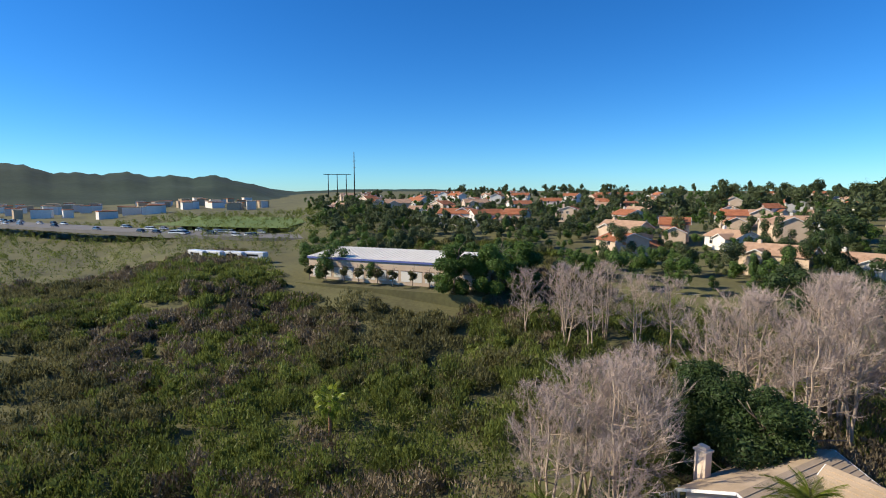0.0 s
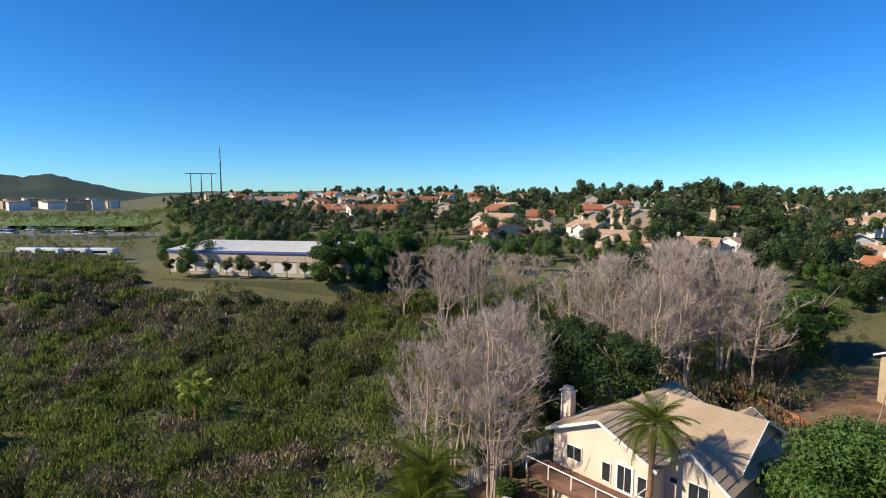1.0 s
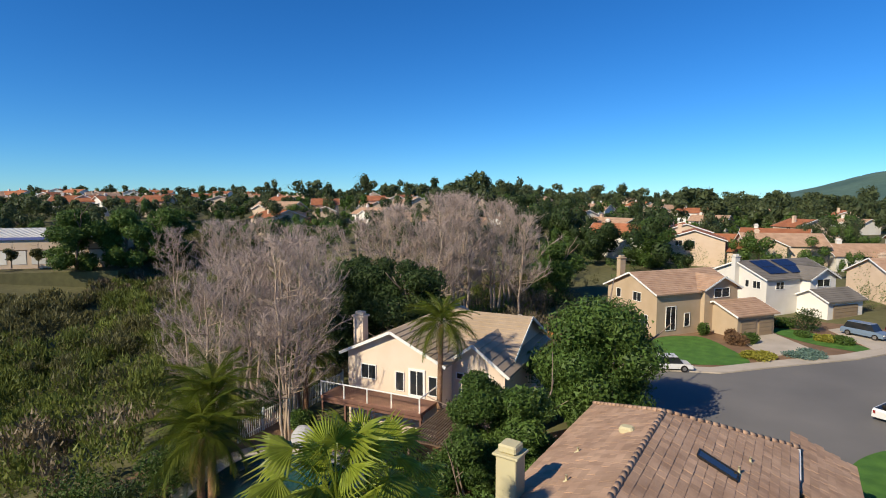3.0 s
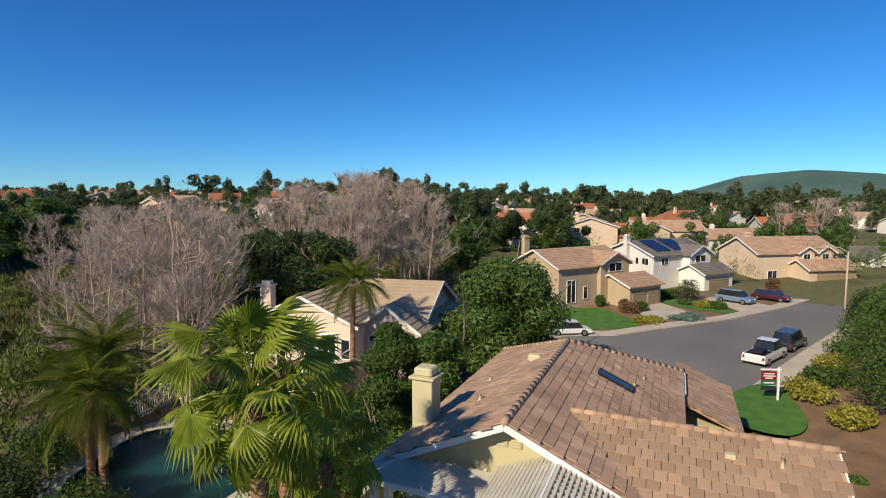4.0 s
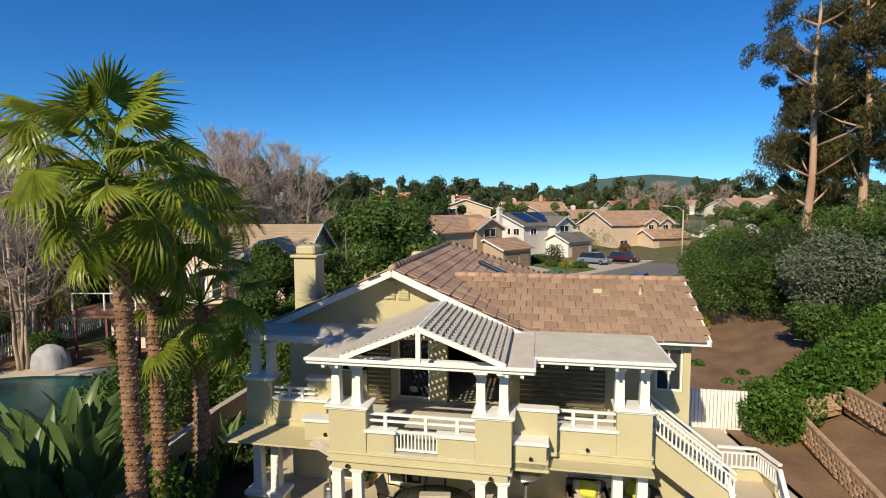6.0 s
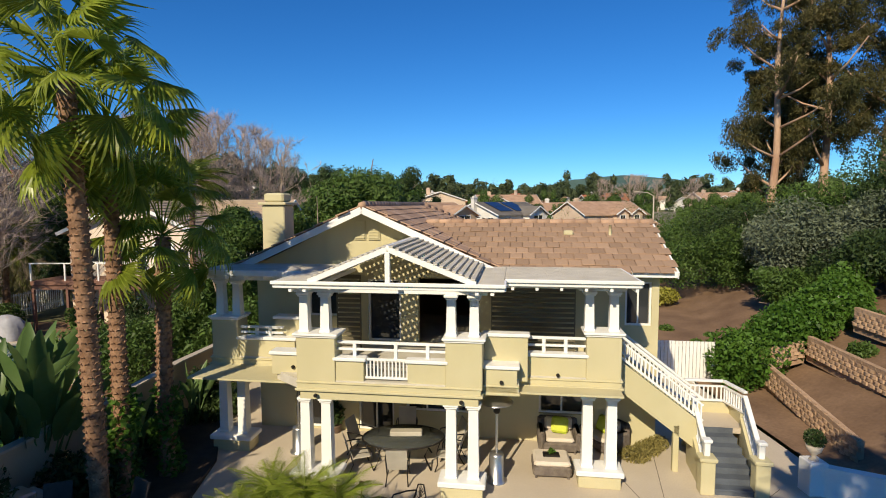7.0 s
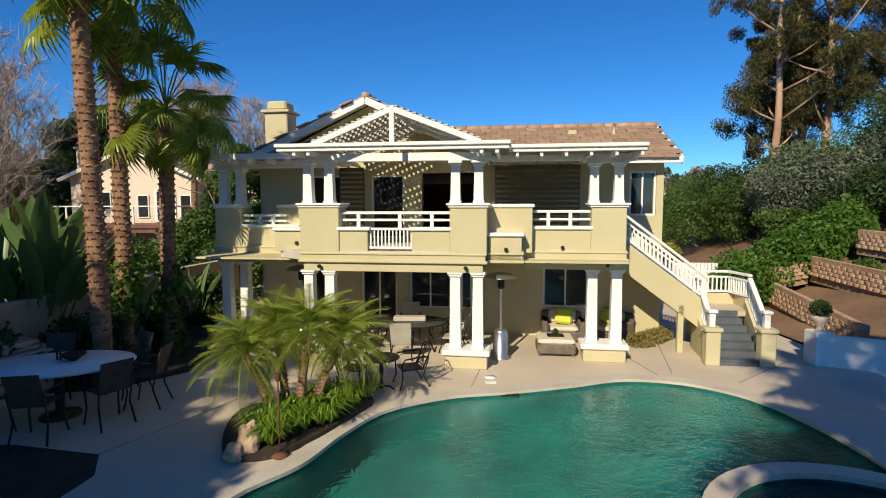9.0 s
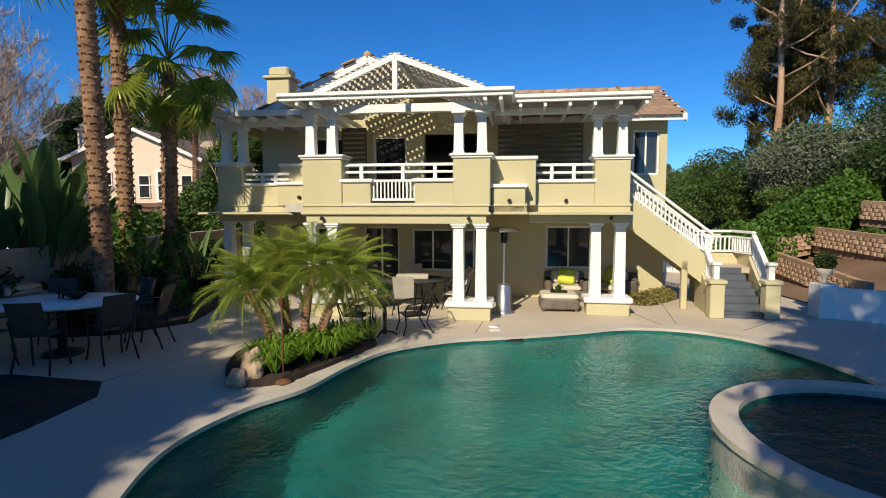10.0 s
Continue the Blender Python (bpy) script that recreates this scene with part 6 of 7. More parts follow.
# front-yard planting
rs = np.random.RandomState(31)
YELLOW = leaf_mat("yellow_green_leaves", (0.25, 0.24, 0.03), (0.34, 0.32, 0.06))
BLUISH = leaf_mat("blue_green_leaves", (0.12, 0.2, 0.16), (0.17, 0.26, 0.22))
RUST = leaf_mat("rust_leaves", (0.16, 0.09, 0.05), (0.22, 0.13, 0.07))
for x, y, w, h, leaf, nm in ((5, 68.3, 1.4, 1.3, RUST, "rust brown"), (6.6, 69.5, 1.3, 1.3, LEAF_GREEN, "green"), (4.5, 70.0, 1.1, 1.4, RUST, "rust brown"), (6.3, 62.8, 1.5, 0.7, YELLOW, "yellow flowering"), (7.4, 63.8, 1.2, 0.6, YELLOW, "yellow flowering"), (10.6, 65.2, 1.8, 0.5, BLUISH, "bluish green"),
                             (12, 66.6, 1.6, 0.6, BLUISH, "bluish green"), (1.6, 71.3, 0.8, 1.6, LEAF_GREEN, "green"), (13.5, 79, 1.8, 3.0, LEAF_DARK, "dark green"), (11.2, 80, 1.6, 1.4, LEAF_GREEN, "green"), (12.5, 75.5, 1.0, 0.8, LEAF_GREEN, "green"), (16, 73.5, 1.4, 1.0, LEAF_GREEN, "green"),
                             (14.4, 74.2, 1.2, 0.9, YELLOW, "yellow flowering"), (9.5, 80.5, 1.2, 1.3, LEAF_DARK, "dark green"), (26, 87, 1.2, 2.4, RUST, "rust brown"), (15.5, 41, 2.2, 1.2, YELLOW, "yellow flowering"), (17.5, 44.5, 2.2, 1.3, LEAF_GREEN, "green"), (19.8, 48.5, 2.3, 1.3, YELLOW, "yellow flowering"),
                             (22, 52.5, 2.4, 1.8, LEAF_GREEN, "green"), (25, 58, 2.6, 2.2, LEAF_GREEN, "green"), (28, 63, 2.6, 2.6, LEAF_DARK, "dark green"), (16, 36.5, 1.8, 1.2, YELLOW, "yellow flowering")):
    b = [(rs.uniform(-0.4, 0.4) * w, rs.uniform(-0.4, 0.4) * w, h * 0.5, w * 0.6, w * 0.6, h * 0.5) for _ in range(5)]
    s = thing("yard_shrub", nm + " shrub in a front yard bed", "shrub", pose(x, y, max(0.05, float(height(x, y)))), "front yard shrubs")
    part("foliage", tri_mesh("foliage", leaves(in_blobs(b, 1300, rs, 0.3), 0.26, rs, 0.5), leaf), None, s)
# dirt bank beside the garden and the street
xs, ys = np.arange(10.6, 27, 0.7), np.arange(7, 52, 0.9)
g = Geo()
for y in ys:
    for x in xs:
        g.v.append((x + max(0, (y - 30)) * 0.3, y, max(-0.02, float(height(x + max(0, (y - 30)) * 0.3, y)) + 0.08 + 0.05 * math.sin(x * 2.1) * math.sin(y * 1.7))))
n = len(xs)
for j in range(len(ys) - 1):
    for i in range(n - 1):
        g.f.append((j * n + i, j * n + i + 1, (j + 1) * n + i + 1, (j + 1) * n + i))
        g.s.append(True)
solo("dirt_bank", g, DIRT, "bare reddish brown dirt bank", "ground", kind="structure")

# ---- far district ----
PROTOS = []
for i, (wm, rm, bl) in enumerate(((OFFWHITE, ORANGE, [(0, 14, 0, 9, 5.2, 2.0, "a"), (8, 13, -3, 4, 3.2, 1.3, "b")]), (CREAM, ORANGE, [(0, 12, 0, 9, 5.4, 2.0, "b"), (10, 18, 1, 8, 3.2, 1.6, "a")]),
                                  (CREAM, TILE, [(0, 15, 0, 9, 5.2, 2.2, "a"), (2, 7, -2, 4, 5.2, 1.2, "b")]), (OFFWHITE, TILE, [(0, 13, 0, 9, 3.4, 2.0, "a"), (7, 12, -3, 4, 3.2, 1.3, "b")]))):
    PROTOS.append(make_house(("white stucco house with orange tile roof", "cream stucco house with orange tile roof", "cream stucco house with brown tile roof", "white stucco house with brown tile roof")[i], pose(-22 + i * 16, 124 + 2 * i, float(height(-22 + i * 16, 126)), 0, 0, 10 * i - 10), bl, wm, rm,
                             [(3, 4.5, bl[0][4] + 2.6)], [(3, -0.02, 0, 1.5, bl[0][4] - 1.5, bl[0][4] - 0.3), (5.6, -0.02, 0, 1.2, bl[0][4] - 1.5, bl[0][4] - 0.3), (0, 3, 1, 1.4, bl[0][4] - 1.5, bl[0][4] - 0.3), (3, -0.02, 0, 1.6, 0.8, 2.1)], [], "house", "hillside houses"))
rs = np.random.RandomState(12)
placed = [(-22 + i * 16, 124 + 2 * i) for i in range(4)]
spots = [(42, 150), (58, 158), (75, 150), (28, 146), (10, 150), (-8, 148), (-28, 146), (90, 160)]
while len(spots) < 185:
    az, r = rs.uniform(-74, 42), 150 + 420 * rs.uniform() ** 1.4
    if (az < -48 and r < 205) or (az < -66 and r < 260) or (az > -30 and rs.uniform() < 0.45):
        continue
    spots.append((r * math.sin(radians(az)), r * math.cos(radians(az))))
for i, (x, y) in enumerate(spots):
    if any((x - a) ** 2 + (y - b) ** 2 < (17 if math.hypot(x, y) < 260 else 21) ** 2 for a, b in placed):
        continue
    placed.append((x, y))
    copy_thing(PROTOS[i % 4], pose(x, y, float(height(x, y)), 0, 0, rs.choice([-50, -20, 10, 40, 75]) + rs.uniform(-8, 8)))


def wood(name, label, leaf, seed, count, area, size, per, hh):
    """Tree clumps too many to count, on a stretch of hillside given in bearings and distances."""
    rs = np.random.RandomState(seed)
    tri = []
    k = 0
    while k < count:
        az, r = rs.uniform(area[0], area[1]), area[2] + (area[3] - area[2]) * rs.uniform() ** area[4]
        x, y = r * math.sin(radians(az)), r * math.cos(radians(az))
        if r < 330 and any((x - a - 5) ** 2 + (y - b - 4) ** 2 < 8 ** 2 for a, b in placed):
            continue
        k += 1
        h = hh * rs.uniform(0.55, 1.35)
        w = h * rs.uniform(0.3, 0.6)
        z = float(height(x, y))
        b = [(x + rs.uniform(-1, 1) * w * 0.6, y + rs.uniform(-1, 1) * w * 0.6, z + h * rs.uniform(0.25, 0.85), w * 0.42, w * 0.42, h * 0.2) for _ in range(6)]
        tri.append(leaves(in_blobs(b, per * 9 // 10 if hh > 5 else per, rs, 0.3), size * (0.32 + r / 900), rs, 0.5))
        if hh > 5:
            tri.append(cores(b[:5], rs, 0.62, 1 + (r < 180), 0.25))
    return tagged(part(name, tri_mesh(name, np.concatenate(tri), leaf), None, None), label, "woods", "", "stuff")


wood("green_trees", "green garden trees among the hillside houses", LEAF_GREEN, 41, 1150, (-76, 44, 118, 620, 1.3), 0.55, 240, 6.8)
wood("dark_trees", "tall dark trees among the hillside houses", LEAF_FAR, 42, 300, (-75, 44, 140, 560, 1.2), 0.6, 270, 9)
wood("skyline_trees", "tall dark trees standing above the houses", LEAF_FAR, 49, 90, (-46, 34, 200, 440, 1.0), 0.6, 560, 14.5)
wood("ridge_trees", "tall green trees along the ridge of the district", LEAF_FAR, 53, 240, (-32, 36, 260, 520, 1.0), 0.75, 300, 12.5)
wood("slope_trees", "garden trees on the slope above the storage building", LEAF_FAR, 57, 300, (-74, -40, 185, 340, 1.0), 0.65, 240, 6.5)
wood("grove", "dark trees behind the creek", LEAF_DARK, 43, 75, (-32, 2, 105, 180, 1.0), 0.5, 380, 10)
wood("horizon_trees", "dark trees along the skyline", LEAF_FAR, 44, 380, (-60, 44, 560, 1200, 1.0), 1.25, 150, 13)
wood("valley_brush", "green brush on the valley hillside", LEAF_WILLOW, 46, 1700, (-107, -66, 165, 430, 0.9), 0.9, 42, 4)
wood("garden_bushes", "garden bushes and low trees behind the street", LEAF_GREEN, 47, 120, (-26, 28, 96, 140, 1.0), 0.55, 220, 5)
wood("bank_bushes", "bushes on the slope above the creek", LEAF_OLIVE, 48, 90, (-34, -9, 66, 105, 1.0), 0.45, 240, 3.5)

# ---- beyond the valley: storage building, freeway, towers ----
BLUEPAINT = mat("blue_roof_edge", (0.10, 0.13, 0.34), (0.13, 0.16, 0.40), 1, 0.6, fine=0.08)
PEACH = mat("peach_block_wall", (0.56, 0.42, 0.30), (0.62, 0.48, 0.36), 0.3, 0.9, fine=0.1)
METALROOF = mat("pale_metal_roof", (0.74, 0.70, 0.62), (0.82, 0.78, 0.70), 0.2, 0.7, 0.0, fine=0.06, spec=0.2)
SZ = 5.6
store = thing("storage_building", "long peach storage building with blue roof edge", "building", pose(-129.6, 32.8, SZ, 0, 0, math.degrees(math.atan2(28, 33.6))))
part("wall", Geo().box(0, 43.5, 0, 14, -1, 4.4), PEACH, store)
part("roof_edge", Geo().box(-0.3, 43.8, -0.3, 0, 4.1, 4.6, 0.02), BLUEPAINT, store, "blue painted roof edge")
part("roof", Geo().add([(-0.3, -0.3, 4.6), (43.8, -0.3, 4.6), (43.8, 14.3, 5.6), (-0.3, 14.3, 5.6), (-0.3, 14.3, 4.4), (43.8, 14.3, 4.4)], [(0, 1, 2, 3), (3, 2, 5, 4)]), METALROOF, store, "pale ribbed metal roof")
for k in range(40):
    part("roof_rib", Geo().beam((0.5 + k * 1.1, -0.2, 4.66), (0.5 + k * 1.1, 14.2, 5.65), 0.08, 0.08), METALROOF, store)
for k in range(14):
    d = part("roll_door", Geo().box(1.2 + k * 3.0, 3.4 + k * 3.0, -0.06, 0.0, -0.2, 2.2), OFFWHITE, store, "white roll-up door")
    part("door_frame", Geo().box(1.1 + k * 3.0, 3.5 + k * 3.0, -0.09, -0.01, 2.2, 2.35), BROWN, d)
sm = leafy_tree("street_tree", "small round street tree before the storage building", store.matrix_basis @ pose(3, -4, -0.2), 51, 4.4, 1.1, LEAF_OLIVE, 1500, 0.5, 0.12, clumps=10, base=0.35, group="trees before the storage building")
for k in range(7):
    copy_thing(sm, store.matrix_basis @ pose(7.5 + k * 4.4, -4 + (k % 2), -0.2, 0, 0, 40 * k))
big = leafy_tree("leafy_tree", "large light green tree at the end of the storage building", store.matrix_basis @ pose(40, -5, -0.5), 52, 10, 4.5, LEAF_GREEN, 5000, 0.7, 0.3, clumps=20, base=0.15, group="green trees by the creek")
copy_thing(big, store.matrix_basis @ pose(47, -3, -0.5, 0, 0, 80)), copy_thing(big, store.matrix_basis @ pose(52, 6, -0.5, 0, 0, 160)), copy_thing(big, pose(-8, 118, 3, 0, 0, 30)), copy_thing(big, pose(-20, 84, 0, 0, 0, 30))
solo("storage_lot", Geo().prism([(-135, 22), (-90, 58), (-95, 66), (-145, 36)], SZ - 9.0, SZ - 1.1), GROUND, "bare earth strip by the storage building", "ground", kind="structure")
solo("creek_lot", sheet_with_holes([(-98, 92), (-88, 86), (-66, 104), (-70, 112), (-92, 108)], [], 4.3), KERB, "pale paved parking strip beyond the creek", "pavement", kind="structure")
rv = thing("motorhome", "white motorhome parked by the storage building", "motorhome", pose(-166, 15, SZ, 0, 0, 35), "parked motorhomes")
part("body", Geo().box(-4, 3.2, -1.2, 1.2, 0.5, 3.2, 0.15), WHITEP, rv)
part("cab", Geo().box(3.2, 4.3, -1.1, 1.1, 0.5, 1.7, 0.2), WHITEP, rv)
part("stripe", Geo().box(-3.8, 3.0, -1.22, 1.22, 1.3, 1.5), BLUEPAINT, rv)
part("window", Geo().box(-2.5, 1.5, -1.23, 1.23, 2.0, 2.6), GLASS, rv)
for x in (-2.5, 2.8):
    part("wheel", Geo().lathe([(0.42, -1.2), (0.42, 1.2)], 12, Matrix.Translation((x, 0, 0.42)) @ pose(0, 0, 0, 90)), IRON, rv)
for x, y, a in ((-161.5, 20, 38), (-157.5, 25, 42), (-170, 11, 30)):
    copy_thing(rv, pose(x, y, SZ, 0, 0, a))
fw = [(-470, -130), (-381, -72), (-314, -26), (-261, 12), (-228, 40), (-205, 70), (-200, 110)]
fz = 7.6
solo("freeway", ribbon(fw, -10, 10, 6.0, fz), ASPHALT, "grey freeway across the valley", "road", kind="structure")
rs = np.random.RandomState(77)
proto = None
for k in range(46):
    i = rs.randint(0, 4)
    u = rs.uniform()
    p, q = Vector(fw[i]), Vector(fw[i + 1])
    c = p.lerp(q, u)
    d = (q - p).normalized()
    off = rs.choice([-8, -4.5, 4.5, 8])
    m = pose(c.x - d.y * off, c.y + d.x * off, fz, 0, 0, math.degrees(math.atan2(d.y, d.x)))
    if k < 3:
        proto = (proto or []) + [car("distant car on the freeway", m, (WHITEP, DARKP, BLUEP)[k])]
        tagged(proto[-1], group="freeway cars")
    else:
        copy_thing(proto[rs.choice([0, 0, 1, 2])], m)
COMM = []
for k in range(70):
    az, r = radians(rs.uniform(-105, -80)), rs.uniform(520, 840)
    x, y = r * math.sin(az), r * math.cos(az)
    w, d, h = rs.uniform(6, 15), rs.uniform(7, 12), rs.uniform(1.8, 4.0)
    m = pose(x, y, float(height(x, y)) + 4, 0, 0, rs.uniform(-20, 20) - 90)
    b = thing("commercial_building", "distant pale commercial building across the valley", "building", m, "commercial buildings across the valley")
    part("wall", Geo().box(-w / 2, w / 2, -d / 2, d / 2, -8, h), OFFWHITE if k % 3 else TAN, b)
    part("roof", Geo().box(-w / 2 - 0.3, w / 2 + 0.3, -d / 2 - 0.3, d / 2 + 0.3, h, h + 0.7), TAN if k % 2 else ORANGE, b)
    for j in range(int(w / 5)):
        part("window", Geo().box(-w / 2 + 1 + j * 5, -w / 2 + 4 + j * 5, -d / 2 - 0.05, -d / 2 + 0.1, h * 0.4, h * 0.7), GLASS, b)
field = smooth_loop([(-300, 0), (-330, 12), (-390, 22), (-330, 80), (-260, 58), (-250, 45)], 5)
solo("green_field", sheet_with_holes(field, [], 9.2), mat("meadow_grass", (0.09, 0.14, 0.03), (0.14, 0.19, 0.05), 0.03, 0.95, fine=0.3, bscale=0.8), "light green grassy slope beyond the freeway", "field", kind="structure")
pole = thing("lattice_mast", "tall thin steel mast on the skyline", "mast", pose(-387, 134, 19))
part("mast", Geo().tube([(0, 0, -4), (0, 0, 36)], [0.55, 0.25], 6), IRON, pole)
for z in (24, 29):
    part("crossarm", Geo().box(-2.4, 2.4, -0.15, 0.15, z, z + 0.3), IRON, pole)
for k in range(3):
    x, y = -768 + 5 * k, 226 + 12 * k
    tw = thing("power_pylon", "distant steel power pylon on the skyline", "pylon", pose(x, y, 20), "skyline pylons")
    part("leg", Geo().tube([(0, 0, -4), (0, 0, 30)], [0.8, 0.5], 5), IRON, tw)
    part("crossarm", Geo().box(-1, 1, -7, 7, 29, 29.8), IRON, tw)
for k, (z0, z1) in enumerate(((76, 42), (80, 44), (98, 50))):
    w = [(-420 + 1.0 * (t * 60), -190 + t * 110, z0 + (z1 - z0) * t - 14 * math.sin(math.pi * t)) for t in np.linspace(0, 1, 14)]
    solo("power_line", Geo().tube(w, 0.1, 4), IRON, "thin power line across the sky", "cable", "power lines")

# ---- garden left of the patio ----
gw = thing("garden_wall", "low tan stucco garden wall between the gardens", "wall")
for p, q in (((-8.3, 20.5), (-8.85, 17)), ((-8.85, 17), (-9.0, 13.5)), ((-9.0, 13.5), (-9.6, 9.4))):
    part("wall_panel", sloped_wall((*p, 0), (*q, 0), 0.18, -0.3, 1.78), TAN, gw)
    part("coping", sloped_wall((*p, 0), (*q, 0), 0.26, 1.78, 1.84), KERB, gw)
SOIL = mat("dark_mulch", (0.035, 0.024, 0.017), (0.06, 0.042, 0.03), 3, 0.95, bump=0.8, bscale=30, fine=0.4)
solo("planting_bed", Geo().prism([(-8.9, 9.6), (-8.9, 17.5), (-7.6, 17.5), (-6.1, 13.4), (-5.9, 11.2), (-7.0, 10.0)], -0.1, 0.09), SOIL, "dark mulched bed under the palms", "ground", kind="structure")


def paradise(m, seed, n, h):
    """Giant bird of paradise: upright stalks with broad paddle leaves."""
    rs = np.random.RandomState(seed)
    t = thing("bird_of_paradise", "giant bird of paradise with broad upright leaves", "plant", m, "birds of paradise")
    for k in range(n):
        az, ln = rs.uniform(0, 6.28), h * rs.uniform(0.6, 1.0)
        lean = rs.uniform(0.1, 0.45)
        d = Vector((math.cos(az) * lean, math.sin(az) * lean, 1)).normalized()
        side = d.cross(Vector((math.sin(az), -math.cos(az), 0.2))).normalized() if k % 2 else Vector((-math.sin(az), math.cos(az), 0))
        p0 = Vector((rs.uniform(-0.2, 0.2), rs.uniform(-0.2, 0.2), 0))
        g = Geo()
        vs, L = [], ln * 0.5
        g.tube([p0, p0 + d * ln * 0.5], [0.03, 0.018], 5)
        for i in range(7):
            u = i / 6
            w = 0.135 * math.sin(math.pi * (0.08 + 0.9 * u)) ** 0.7 * h / 3
            c = p0 + d * (ln * 0.5 + L * u) + Vector((math.cos(az), math.sin(az), -0.5)) * 0.22 * u * u * L
            nrm = d.cross(side).normalized()
            vs += [c - side * w + nrm * w * 0.35, c, c + side * w + nrm * w * 0.35]
        g.add(vs, [(3 * i + j, 3 * i + j + 1, 3 * i + j + 4, 3 * i + j + 3) for i in range(6) for j in (0, 1)], None, True)
        part("leaf", g, BIGLEAF, t)


for i, (x, y, n, h) in enumerate(((-9.6, 11.6, 16, 4.6), (-10.4, 10.8, 14, 4.2), (-10.6, 9.6, 12, 3.4), (-10.8, 12.6, 14, 4.4), (-8.3, 12.9, 10, 2.4), (-11.8, 11.5, 12, 3.8), (-7.9, 15.8, 10, 2.2), (-11.5, 13.8, 12, 4.0))):
    paradise(pose(x, y, 0.05), 200 + i, int(n * 1.7), h)
# ivy round two palm trunks and dark undergrowth
rs = np.random.RandomState(61)
for (x, y), top in (((-7.05, 12.6), 2.3), ((-7.4, 11.3), 2.6)):
    b = [(0.1 * math.cos(k), 0.1 * math.sin(k), 0.2 + top * k / 9, 0.36, 0.36, 0.3) for k in range(9)]
    t = thing("trunk_ivy", "ivy climbing a palm trunk", "ivy", pose(x, y, 0.05), "trunk ivy")
    part("foliage", tri_mesh("foliage", leaves(in_blobs(b, 1500, rs, 0.3), 0.13, rs, 0.8), LEAF_IVY), None, t)
    part("stem", Geo().tube([(0.22 * math.cos(k * 1.3), 0.22 * math.sin(k * 1.3), 0.25 * k) for k in range(9)], 0.02, 5), BARK, t)
for i, (x, y, w, h, leaf) in enumerate(((-8.2, 14.4, 1.0, 1.5, LEAF_DARK), (-7.6, 16.6, 1.0, 1.6, LEAF_DARK), (-8.4, 11.2, 1.2, 1.6, LEAF_DARK), (-9.6, 9.2, 1.3, 1.8, LEAF_DARK), (-12.5, 19.5, 1.6, 2.4, LEAF_GREEN), (-11.8, 22, 1.6, 2.6, LEAF_GREEN), (-13, 25, 1.6, 2.2, LEAF_DARK), (-26.5, 19, 1.8, 2.6, LEAF_GREEN),
                                       (-28, 22.5, 2.0, 2.6, LEAF_GREEN), (-26.6, 15, 2.2, 3.0, LEAF_GREEN), (-24.8, 28.6, 1.2, 1.8, LEAF_GREEN), (-20, 28.6, 1.0, 1.6, LEAF_GREEN), (-19, 14.5, 2.0, 2.6, LEAF_GREEN), (-22.5, 14.4, 2.0, 3.0, LEAF_DARK), (-15.5, 13, 1.8, 2.2, LEAF_DARK), (-13.5, 11, 1.8, 2.6, LEAF_DARK),
                                       (-8.0, 21.5, 1.2, 3.4, LEAF_GREEN), (-9.2, 26.5, 1.5, 3.0, LEAF_GREEN), (-28.5, 30, 2.0, 3.2, LEAF_DARK), (-28.8, 25, 2.0, 3.0, LEAF_DARK), (-27, 20.6, 1.8, 2.6, LEAF_DARK), (-27, 23.6, 1.6, 2.4, LEAF_DARK), (-14.6, 22.8, 1.4, 2.2, LEAF_DARK), (-14.2, 20.2, 1.5, 2.4, LEAF_GREEN), (-24.6, 15.4, 1.8, 2.8, LEAF_DARK), (-17.2, 14.6, 1.6, 2.4, LEAF_DARK), (-16.4, 27.6, 1.4, 2.2, LEAF_DARK))):
    b = [(rs.uniform(-0.5, 0.5) * w, rs.uniform(-0.5, 0.5) * w, h * rs.uniform(0.25, 0.75), w * 0.55, w * 0.55, h * 0.35) for _ in range(7)]
    t = thing("garden_shrub", "dense dark garden shrub in the bed" if leaf is LEAF_DARK else "leafy green garden shrub", "shrub", pose(x, y, 0.0), "garden shrubs")
    part("foliage", tri_mesh("foliage", leaves(in_blobs(b, 2600, rs, 0.3), 0.2, rs, 0.45), leaf), None, t)
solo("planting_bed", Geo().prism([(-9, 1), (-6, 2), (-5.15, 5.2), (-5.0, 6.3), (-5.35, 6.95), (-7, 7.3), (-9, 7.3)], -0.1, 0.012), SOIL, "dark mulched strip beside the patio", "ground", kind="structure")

# ---- poolside planter ----
planter = smooth_loop([(-3.7, 8.6), (-3.35, 6.9), (-2.6, 6.75), (-2.05, 7.35), (-1.6, 8.2), (-1.25, 9.0), (-1.5, 9.5), (-2.6, 9.4)], 5)
if sum(planter[i - 1][0] * planter[i][1] - planter[i][0] * planter[i - 1][1] for i in range(len(planter))) < 0:
    planter = planter[::-1]
solo("planter_bed", Geo().prism(planter, -0.05, 0.1), SOIL, "dark mulched planter bed beside the pool", "planter", kind="structure")
GRASSY = leaf_mat("strap_leaves", (0.10, 0.20, 0.016), (0.22, 0.32, 0.035), island=0.3, rough=0.4)
rs = np.random.RandomState(17)
